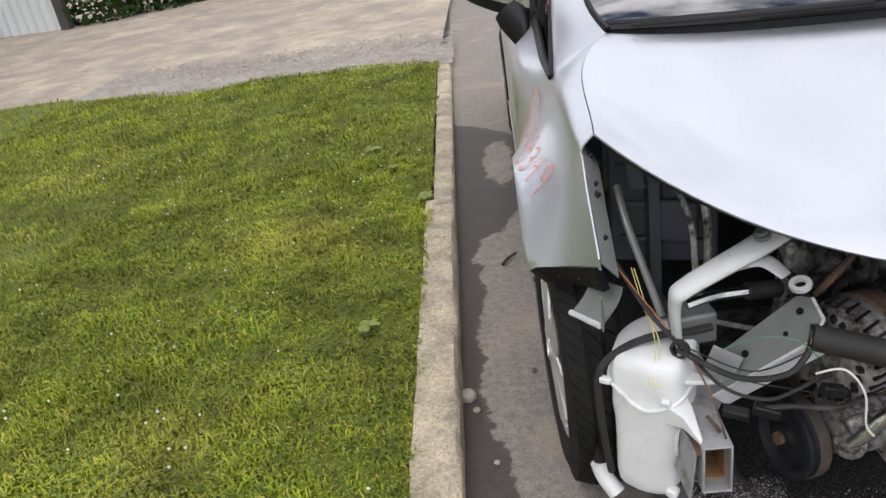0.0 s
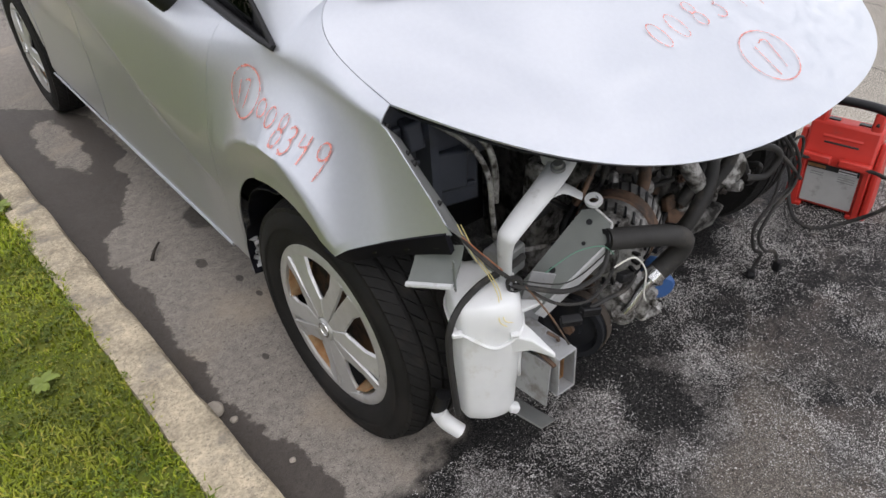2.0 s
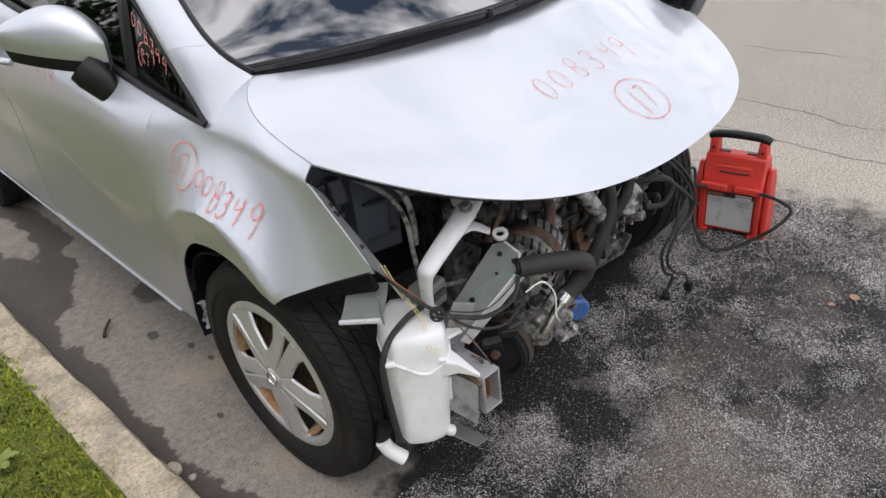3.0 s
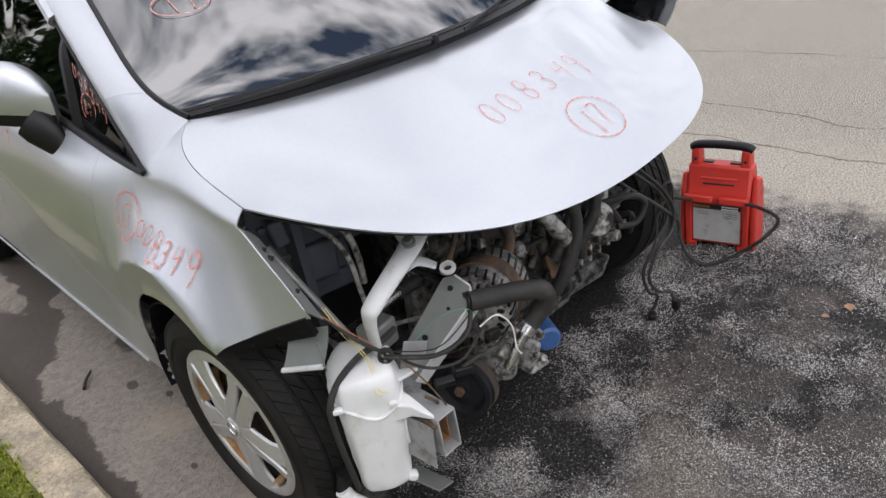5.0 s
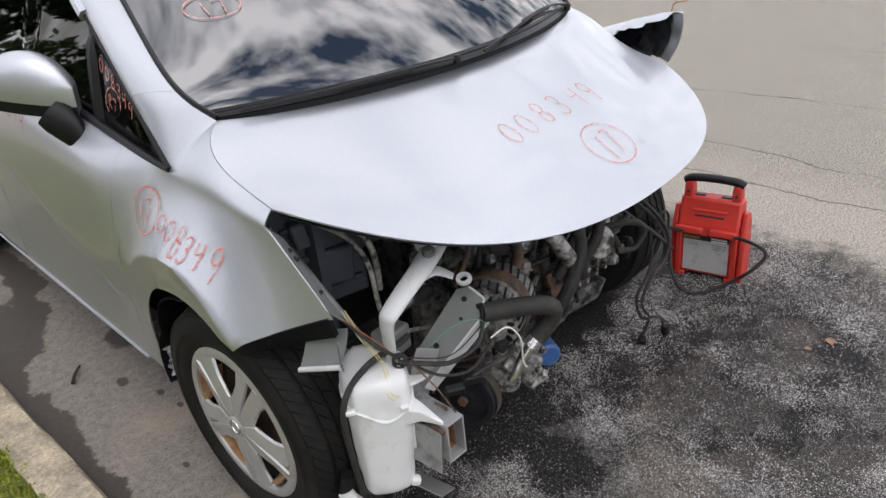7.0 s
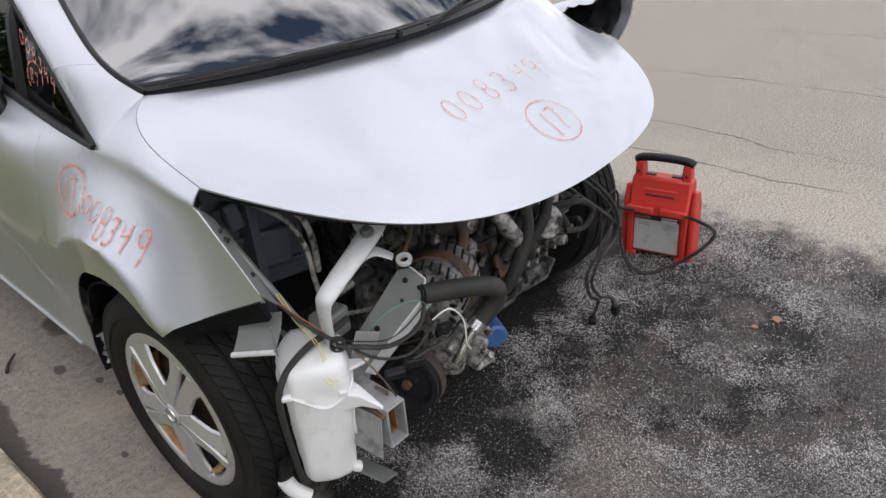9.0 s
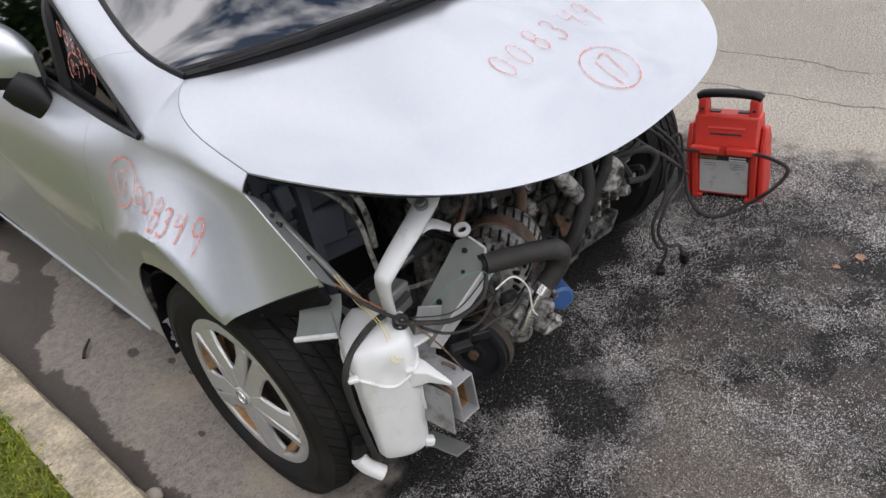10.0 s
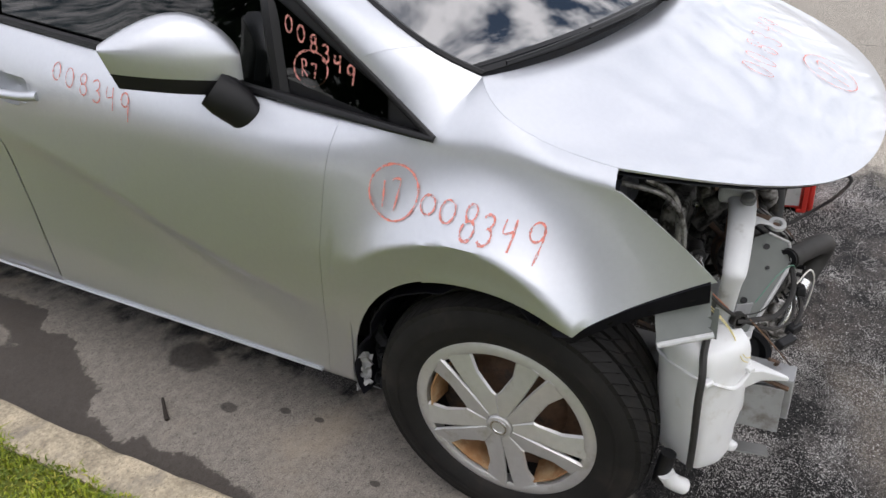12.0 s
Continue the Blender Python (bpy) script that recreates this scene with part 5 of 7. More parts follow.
    part("tube_head", box((0.11, 0.055, 0.035), (-0.415, -0.338, 0.750), (0, -18, 8)), LIGHT_STEEL, arm, bevel=0.008)
    part("tube_bolt", lathe([(0.0, -0.010), (0.009, -0.010), (0.010, -0.004), (0.014, -0.003), (0.014, 0.004), (0.0, 0.004)], 16, m=pose(-0.478, -0.374, 0.742, 0, 70, 30)), GREY_STEEL, arm)
    part("tube_foot", box((0.07, 0.05, 0.06), (-0.575, -0.335, 0.565), (0, 0, 8)), GREY_STEEL, arm, bevel=0.006)
    eye = tube([(-0.50, -0.365, 0.690), (-0.475, -0.385, 0.700), (-0.452, -0.412, 0.685)], 0.026, n=12, flat=0.22, r2=0.013)
    part("eye_arm", eye, LIGHT_STEEL, arm, "arm ending in a bolt eye")
    part("bolt_eye", lathe([(0.009, -0.004), (0.016, -0.004), (0.017, 0), (0.016, 0.004), (0.009, 0.004), (0.009, -0.004)], 24, m=pose(-0.436, -0.426, 0.676, 0, 70, 35)), LIGHT_STEEL, arm)
    # grey channel plate
    m = Matrix.Translation((-0.481, -0.404, 0.551)) @ Matrix.Rotation(radians(-20), 4, "Z") @ Matrix.Rotation(radians(-45), 4, "Y") @ Matrix.Rotation(radians(32), 4, "X")
    pl = bmesh.new()
    outline = [(-0.115, -0.030), (0.080, -0.041), (0.112, -0.020), (0.112, 0.022), (0.092, 0.041), (-0.115, 0.032)]
    prism(outline, m, 0.003, pl)
    plate = part("mounting_plate", pl, BRACKET_GREY, car, "grey pressed mounting plate with bolt holes", smooth=False)
    rim1 = bmesh.new()
    for a, b in zip(outline[:3], outline[1:4]):
        rod(m @ Vector((*a, 0.003)), m @ Vector((*b, 0.003)), 0.0028, rim1, n=6)
    part("plate_rim", rim1, LIGHT_STEEL, plate)
    flange = bmesh.new()
    q = [flange.verts.new(m @ Vector(p)) for p in ((-0.115, -0.030, 0.002), (0.080, -0.041, 0.002), (0.080, -0.052, -0.028), (-0.115, -0.041, -0.024))]
    flange.faces.new(q)
    part("plate_flange", flange, LIGHT_STEEL, plate, solid=0.003)
    for k, (x, y, r) in enumerate(((0.085, 0.014, 0.006), (0.048, -0.006, 0.004), (-0.03, 0.004, 0.0065))):
        part("plate_hole", rod(m @ Vector((x, y, 0.002)), m @ Vector((x, y, 0.0055)), r, n=12), TRIM_BLACK, plate)
    part("plate_leg", box((0.05, 0.004, 0.16), (-0.555, -0.388, 0.47), (0, 18, -30)), RAIL_GREY, plate, bevel=0.001)


build_front()


BOTTLE_AT, BOTTLE_E1, BOTTLE_E2 = Vector((-0.735, -0.375, 0)), Vector((0.849, -0.529, 0)), Vector((0.529, 0.849, 0))


def bottle(a, b, z):
    """a along the bottle's front, b towards the cabin."""
    return BOTTLE_AT + BOTTLE_E1 * a + BOTTLE_E2 * b + Vector((0, 0, z))


def build_reservoir():
    """White washer bottle: tall rounded tank, seam dipping at the front, sloping deck with tabs, spout below."""
    loop = [Vector(p) for p in ((0.0, 0.0), (0.065, -0.010), (0.128, 0.0), (0.138, 0.07), (0.128, 0.140), (0.035, 0.160), (-0.010, 0.105))]
    for _ in range(3):
        loop = [p for a, b in zip(loop, loop[1:] + loop[:1]) for p in (a.lerp(b, 0.2), a.lerp(b, 0.8))]
    mid = Vector((0.068, 0.062))
    zs = [0.250, 0.252, 0.257, 0.266, 0.285, 0.305, 0.33, 0.355, 0.38, 0.405, 0.43, 0.448, 0.465, 0.480, 0.498, 0.515, 0.528, 0.538, 0.545, 0.549]
    sc = [0.60, 0.72, 0.82, 0.87, 0.90, 0.91, 0.92, 0.9275, 0.935, 0.9425, 0.95, 0.955, 0.96, 0.965, 0.965, 0.96, 0.945, 0.91, 0.85, 0.72]

    def f(z, k):
        s_ = float(np.interp(z, zs, sc))
        p = mid + (loop[k % len(loop)] - mid) * s_
        up = smooth01((z - 0.46) / 0.07)
        dz = up * (0.10 * (p.y - 0.05) - 0.020 * smooth01((0.03 - p.y) / 0.05) * (1 - smooth01((z - 0.53) / 0.02)))
        dent = 0.0045 * noise.noise(Vector((p.x * 22, p.y * 22, z * 16))) + 0.0020 * noise.noise(Vector((p.x * 60, p.y * 60, z * 45)))
        p = p + (p - mid).normalized() * dent
        return bottle(p.x - 0.012 * (1 - smooth01((z - 0.25) / 0.2)) * (p.x / 0.13), p.y, z + dz + dent * 0.5)

    rows = range(len(loop) + 1)
    bm = grid(f, zs, rows)
    bmesh.ops.holes_fill(bm, edges=[e for e in bm.edges if e.is_boundary])
    tank = part("washer_reservoir", bm, WHITE_PLASTIC, car, "white plastic washer bottle hanging at the corner")
    seam = []
    for k in rows:
        p = mid + (loop[k % len(loop)] - mid) * 1.0
        dip = math.exp(-((p.x - 0.075) / 0.045) ** 2) * smooth01((0.06 - p.y) / 0.06)
        seam.append(bottle(p.x, p.y, 0.496 - 0.034 * dip - 0.010 * p.x / 0.13))
    part("reservoir_seam", tube(seam, 0.0042, n=6, steps=1, flat=0.8), WHITE_PLASTIC, tank)
    spur = bmesh.new()
    ring = [[bottle(a, b, z) for a, b, z in row] for row in (
        ((0.100, 0.000, 0.475), (0.128, 0.040, 0.480), (0.128, 0.040, 0.430), (0.100, 0.000, 0.430)),
        ((0.140, -0.012, 0.468), (0.146, 0.020, 0.470), (0.146, 0.020, 0.440), (0.140, -0.012, 0.442)),
        ((0.178, -0.041, 0.452), (0.180, -0.034, 0.452), (0.180, -0.034, 0.443), (0.178, -0.041, 0.443)))]
    vr = [[spur.verts.new(p) for p in row] for row in ring]
    for a, b in zip(vr, vr[1:]):
        for k in range(4):
            spur.faces.new((a[k], b[k], b[(k + 1) % 4], a[(k + 1) % 4]))
    spur.faces.new(vr[-1])
    part("reservoir_tab", spur, WHITE_PLASTIC, tank, bevel=0.003)
    part("reservoir_tab", prism([(0, -0.016), (0.030, -0.004), (0.045, 0.006), (0.020, 0.014), (0, 0.018)], Matrix.Translation(bottle(0.130, 0.045, 0.500)) @ Matrix.Rotation(radians(-32), 4, "Z"), 0.008), WHITE_PLASTIC, tank, bevel=0.002)
    part("reservoir_lug", prism([(-0.014, 0), (0.014, 0), (0.014, 0.030), (0.006, 0.030), (0.004, 0.022), (-0.004, 0.022), (-0.006, 0.032), (-0.014, 0.030)], Matrix.Translation(bottle(0.045, 0.140, 0.520)) @ Matrix.Rotation(radians(-32), 4, "Z") @ Matrix.Rotation(radians(78), 4, "X"), 0.006), WHITE_PLASTIC, tank, bevel=0.002)
    part("reservoir_clip", box((0.020, 0.014, 0.011), bottle(0.004, -0.004, 0.498), (0, 0, -32)), WHITE_PLASTIC, tank, bevel=0.003)
    part("reservoir_clip", box((0.016, 0.012, 0.008), bottle(0.110, -0.006, 0.482), (0, 0, -32)), WHITE_PLASTIC, tank, bevel=0.002)
    part("reservoir_foot", box((0.022, 0.022, 0.020), bottle(0.112, 0.014, 0.268), (0, 20, -32)), WHITE_PLASTIC, tank, bevel=0.006)
    # hollow flank with a standing rim, low on the bottle's far side
    hollow = [bottle(0.131 + 0.010 * math.cos(a), 0.030 + 0.020 * math.cos(a), 0.385 + 0.042 * math.sin(a)) for a in [math.tau * i / 24 for i in range(25)]]
    part("reservoir_recess", tube(hollow, 0.004, n=6, steps=1), WHITE_PLASTIC, tank, "raised rim round a hollow in the flank")
    part("pump_spout", tube([(-0.750, -0.325, 0.262), (-0.742, -0.335, 0.235), (-0.722, -0.356, 0.208)], 0.017, n=14), WHITE_PLASTIC, tank, "short white spout under the bottle")
    part("pump", rod((-0.748, -0.315, 0.235), (-0.735, -0.325, 0.30), 0.016), BLACK_PLASTIC, tank)
    hose = [bottle(0.150, 0.110, 0.572), bottle(0.120, 0.085, 0.570), bottle(0.065, 0.055, 0.565), bottle(0.020, 0.025, 0.545), bottle(-0.006, 0.000, 0.515), bottle(-0.012, -0.002, 0.46), bottle(-0.008, 0.002, 0.36), bottle(-0.002, 0.010, 0.275)]
    part("bottle_hose", tube(hose, 0.0068, n=8), HOSE, tank, "black loom draped over the bottle")


build_reservoir()


def build_engine():
    blk = box((0.50, 0.34, 0.36), (-0.02, -0.08, 0.45), (0, 0, 0))
    box((0.40, 0.24, 0.12), (-0.05, -0.05, 0.66), bm=blk)
    box((0.36, 0.26, 0.10), (-0.04, -0.12, 0.25), bm=blk)
    eng = part("engine_block", blk, DARK_CAST, car, "grimy dark engine block", bevel=0.012)
    for k, (x, y, z, sx, sz, r) in enumerate(((-0.13, -0.255, 0.50, 0.030, 0.24, 24), (-0.05, -0.262, 0.48, 0.022, 0.26, 18), (0.02, -0.258, 0.50, 0.034, 0.22, -14), (0.09, -0.262, 0.45, 0.020, 0.20, 22))):
        part("block_rib", box((sx, 0.030, sz), (x, y, z), (8, r, 0), taper=0.8), ALU if k % 2 else DARK_CAST, eng, bevel=0.006)
    cover_ = box((0.17, 0.05, 0.30), (-0.30, -0.20, 0.50), (6, 0, 0))
    part("timing_cover", cover_, ALU, eng, bevel=0.01)
    # alternator: slotted housings either side of a rusty core
    ax = pose(-0.302, -0.376, 0.522, 0, 6, 24) @ Matrix.Scale(1.25, 4)
    alt = part("alternator", lathe([(0.0, -0.078), (0.045, -0.076), (0.062, -0.064), (0.066, -0.050), (0.066, -0.016)], 36, m=ax), DULL_ALU, eng, "finned alloy alternator with a rusty core")
    part("alternator_core", lathe([(0.066, -0.018), (0.069, -0.016), (0.069, 0.016), (0.066, 0.018)], 36, m=ax), RUSTY_STEEL, alt, "rust-brown stator ring")
    part("alternator_rear", lathe([(0.066, 0.016), (0.066, 0.050), (0.060, 0.066), (0.03, 0.074), (0.0, 0.074)], 36, m=ax), DULL_ALU, alt)
    for k in range(26):
        a = k * math.tau / 26
        for x0, r0 in ((-0.047, 0.0665), (0.036, 0.0665)):
            mm = ax @ Matrix.Rotation(a, 4, "X") @ Matrix.Translation((x0, r0 - 0.001, 0))
            b = bmesh.new()
            got = bmesh.ops.create_cube(b, size=1)["verts"]
            bmesh.ops.transform(b, matrix=mm @ Matrix.Rotation(radians(14), 4, "Y") @ Matrix.Diagonal((0.030, 0.004, 0.0040, 1)), verts=got)
            part("vent_slot", b, TRIM_BLACK, alt, smooth=False)
    for k in range(24):
        a = k * math.tau / 24 + 0.1
        mm = ax @ Matrix.Rotation(a, 4, "X") @ Matrix.Translation((-0.0715, 0.050, 0)) @ Matrix.Rotation(radians(32), 4, "Z")
        b = bmesh.new()
        got = bmesh.ops.create_cube(b, size=1)["verts"]
        bmesh.ops.transform(b, matrix=mm @ Matrix.Diagonal((0.006, 0.026, 0.0048, 1)), verts=got)
        part("fan_slot", b, TRIM_BLACK, alt, smooth=False)
    part("alternator_pulley", lathe([(0.0, -0.105), (0.028, -0.105), (0.030, -0.098), (0.026, -0.094), (0.030, -0.090), (0.026, -0.086), (0.030, -0.08), (0.0, -0.08)], 28, m=ax), DARK_CAST, alt)
    # thick black hose with an elbow and clamp
    hs = part("coolant_hose", tube([(-0.425, -0.455, 0.598), (-0.36, -0.478, 0.585), (-0.300, -0.498, 0.570), (-0.258, -0.508, 0.548), (-0.250, -0.502, 0.515), (-0.268, -0.490, 0.485), (-0.285, -0.482, 0.468)], 0.0215, n=14), HOSE, car, "thick black rubber hose with an elbow")
    part("hose_clamp", tube([(-0.283, -0.483, 0.470), (-0.298, -0.476, 0.453)], 0.0205, n=14, ribs=0.1, steps=5), CHROME, hs)
    part("hose_pipe", tube([(-0.296, -0.477, 0.455), (-0.318, -0.468, 0.425), (-0.335, -0.462, 0.395), (-0.345, -0.455, 0.375)], 0.012, n=10), CHROME, hs, "bright bent metal pipe")
    part("pipe_flange", lathe([(0.0, -0.008), (0.024, -0.008), (0.026, 0), (0.022, 0.010), (0.0, 0.010)], 16, m=pose(-0.347, -0.452, 0.370, 0, 60, 20)), ALU, hs)
    part("cut_end", lathe([(0.010, -0.002), (0.0195, -0.002), (0.0195, 0.001), (0.010, 0.001)], 16, m=pose(-0.428, -0.453, 0.599, 0, 10, -22)), TRIM_BLACK, hs)
    # crank pulley and belt drive
    pm = pose(-0.405, -0.375, 0.335, 0, 4, 18)
    pu = part("crank_pulley", lathe([(0.0, -0.030), (0.022, -0.030), (0.024, -0.018), (0.052, -0.014), (0.062, -0.030), (0.074, -0.030), (0.074, -0.020), (0.069, -0.014), (0.074, -0.008), (0.069, -0.002), (0.074, 0.004), (0.074, 0.014), (0.0, 0.014)], 44, m=pm), BAY_BLACK, eng, "dark belt pulley")
    part("pulley_bolt", lathe([(0.0, -0.040), (0.012, -0.040), (0.012, -0.028)], 6, m=pm), RUSTY_STEEL, pu, smooth=False)
    part("drive_belt", lathe([(0.0755, -0.012), (0.0775, -0.012), (0.0775, 0.010), (0.0755, 0.010)], 44, m=pm), BELT, pu, "worn brown-black belt")
    part("tensioner_arm", box((0.03, 0.03, 0.20), (-0.375, -0.385, 0.45), (14, -14, 0)), RUSTY_STEEL, eng, bevel=0.005)
    # compressor, broken brackets
    cm = pose(-0.285, -0.375, 0.355, 0, 12, 20)
    comp = part("compressor", lathe([(0.0, -0.085), (0.040, -0.083), (0.052, -0.07), (0.054, -0.01), (0.048, 0.0), (0.050, 0.06), (0.040, 0.078), (0.0, 0.08)], 28, m=cm), ALU, eng, "alloy compressor with broken brackets")
    for k, (x, y, z, sx, sy, sz, r) in enumerate(((-0.25, -0.43, 0.34, 0.05, 0.05, 0.07, 20), (-0.225, -0.425, 0.295, 0.06, 0.04, 0.03, -15), (-0.315, -0.43, 0.40, 0.08, 0.03, 0.03, 35), (-0.20, -0.40, 0.35, 0.04, 0.05, 0.05, 50))):
        part("compressor_lug", box((sx, sy, sz), (x, y, z), (r, r * 0.6, r), taper=0.75), ALU, comp, bevel=0.008)
    for p in ((-0.222, -0.448, 0.318), (-0.255, -0.458, 0.352), (-0.198, -0.425, 0.36)):
        part("bolt", lathe([(0.0, -0.012), (0.008, -0.012), (0.008, 0.006), (0.012, 0.006), (0.012, 0.012), (0.0, 0.012)], 10, m=pose(*p, 0, 30, 70)), ALU, comp)
    # oil filter
    om = pose(-0.125, -0.365, 0.305, 0, 0, 62)
    part("oil_filter", lathe([(0.0, -0.050), (0.026, -0.050), (0.033, -0.044), (0.0335, 0.035), (0.030, 0.04), (0.0, 0.04)], 30, m=om), BLUE, eng, "blue oil filter canister")
    # gearbox and starter towards the far side
    gb = box((0.30, 0.24, 0.28), (0.24, -0.10, 0.42), (0, 8, 0), taper=0.85)
    gear = part("gearbox", gb, ALU, car, "grey cast gearbox casing", bevel=0.03)
    for k in range(7):
        part("casing_rib", box((0.010, 0.24, 0.05), (0.10 + 0.045 * k, -0.14, 0.30 + 0.004 * k), (0, 8, 0)), ALU, gear, bevel=0.003)
    part("bell_flange", lathe([(0.135, -0.016), (0.150, -0.016), (0.150, 0.016), (0.135, 0.016), (0.135, -0.016)], 36, m=pose(0.10, -0.12, 0.42, 0, 6, 0)), ALU, gear)
    part("selector_housing", lathe([(0.0, -0.05), (0.045, -0.045), (0.052, -0.02), (0.050, 0.03), (0.03, 0.05), (0, 0.05)], 24, m=pose(0.19, -0.30, 0.46, 0, 15, 70)), ALU, gear, "bright cast housing")
    part("oil_pan", box((0.26, 0.20, 0.07), (0.16, -0.16, 0.255), (0, 6, 0), taper=1.15), DARK_CAST, gear, bevel=0.012)
    # intake runners and pipes
    for k in range(4):
        y = -0.20 - 0.008 * k
        part("intake_runner", tube([(-0.14 + 0.075 * k, -0.16, 0.70), (-0.12 + 0.075 * k, -0.25, 0.66), (-0.10 + 0.075 * k, -0.27, 0.58), (-0.09 + 0.075 * k, -0.22, 0.52)], 0.021, n=10), BLACK_PLASTIC if k % 2 else DARK_CAST, eng)
    for pts, r, mt in (
        ([(0.03, -0.28, 0.66), (0.06, -0.33, 0.60), (0.04, -0.37, 0.52), (-0.02, -0.38, 0.44), (-0.05, -0.36, 0.38)], 0.018, HOSE),
        ([(0.12, -0.30, 0.66), (0.15, -0.345, 0.60), (0.13, -0.36, 0.52), (0.08, -0.35, 0.46), (0.10, -0.33, 0.40)], 0.017, HOSE),
        ([(-0.04, -0.30, 0.62), (-0.02, -0.35, 0.55), (0.03, -0.36, 0.47)], 0.022, ALU),
        ([(0.22, -0.30, 0.68), (0.25, -0.35, 0.62), (0.27, -0.34, 0.55)], 0.016, HOSE),
        ([(0.20, -0.32, 0.50), (0.28, -0.37, 0.50), (0.33, -0.38, 0.46), (0.30, -0.37, 0.41), (0.24, -0.35, 0.42)], 0.009, HOSE),
        ([(-0.18, -0.29, 0.66), (-0.16, -0.33, 0.60), (-0.19, -0.35, 0.56)], 0.014, RUSTY_STEEL),
    ):
        part("engine_hose", tube(pts, r, n=10), mt, eng)
    # small parts crowding the engine's front
    rnd = random.Random(77)
    for k in range(165):
        x, z = rnd.uniform(-0.36, 0.36), rnd.uniform(0.33, 0.73)
        y = -0.255 - 0.05 * rnd.random() + 0.10 * max(0, z - 0.62)
        kind, mt = rnd.random(), rnd.choice((ALU, ALU, DARK_CAST, DARK_CAST, HOSE, RUSTY_STEEL))
        r = rnd.uniform
        if kind < 0.30:
            part("bolt", lathe([(0.0, -0.010), (0.007, -0.010), (0.007, -0.002), (0.011, -0.001), (0.011, 0.006), (0.0, 0.006)], 8, m=pose(x, y, z, r(-30, 30), r(-30, 30), 90 + r(-40, 40))), rnd.choice((ALU, CHROME, RUSTY_STEEL)), eng, smooth=False)
        elif kind < 0.55:
            part("bracket", box((r(0.02, 0.06), r(0.012, 0.03), r(0.02, 0.07)), (x, y, z), (r(-40, 40), r(-40, 40), r(-40, 40)), taper=r(0.5, 1)), mt, eng, bevel=0.004)
        elif kind < 0.80:
            part("engine_hose", tube([(x, y, z), (x + r(-0.05, 0.05), y - r(0.0, 0.05), z + r(-0.05, 0.03)), (x + r(-0.09, 0.09), y - r(-0.01, 0.05), z + r(-0.10, 0.04)), (x + r(-0.10, 0.10), y + 0.03, z + r(-0.12, 0.05))], r(0.004, 0.012), n=8), rnd.choice((HOSE, HOSE, HOSE, RUSTY_STEEL, BLACK_PLASTIC)), eng)
        else:
            part("casting_boss", lathe([(0.0, -0.02), (0.014, -0.02), (0.018, -0.012), (0.022, 0.02), (0.0, 0.02)], 12, m=pose(x, y, z, r(-40, 40), r(-40, 40), 90 + r(-50, 50))), mt, eng)
    part("engine_hose", tube([(0.13, -0.26, 0.70), (0.10, -0.34, 0.62), (0.03, -0.35, 0.52), (-0.02, -0.34, 0.45)], 0.017, n=10), HOSE, eng, "black hose slanting down the engine")
    part("valve_plate", lathe([(0.0, -0.012), (0.052, -0.012), (0.058, -0.004), (0.058, 0.012), (0.0, 0.012)], 24, m=pose(0.215, -0.300, 0.535, 0, 10, 80) @ Matrix.Diagonal((1, 0.75, 1.25, 1))), ALU, eng, "bright cast cover with a hose fitting")
    part("valve_bolt", lathe([(0.0, -0.03), (0.010, -0.03), (0.012, 0.0)], 10, m=pose(0.20, -0.315, 0.55, 0, 0, 80)), RUSTY_STEEL, eng)
    # bright pipes by the inner wing
    for pts, r in (
        ([(-0.60, -0.17, 0.80), (-0.575, -0.24, 0.775), (-0.560, -0.275, 0.72), (-0.555, -0.28, 0.64), (-0.54, -0.27, 0.56)], 0.0055),
        ([(-0.55, -0.20, 0.79), (-0.535, -0.245, 0.76), (-0.53, -0.262, 0.71), (-0.53, -0.262, 0.64)], 0.007),
        ([(-0.585, -0.33, 0.60), (-0.53, -0.31, 0.600), (-0.46, -0.29, 0.590)], 0.010),
        ([(-0.585, -0.34, 0.585), (-0.52, -0.33, 0.555), (-0.45, -0.32, 0.525)], 0.005),
    ):
        part("metal_pipe", tube(pts, r, n=8), ALU if r < 0.009 else CHROME, car, "bare metal pipe")
    part("pipe_sleeve", tube([(-0.47, -0.292, 0.592), (-0.41, -0.275, 0.580)], 0.016, n=12), HOSE, car)


build_engine()


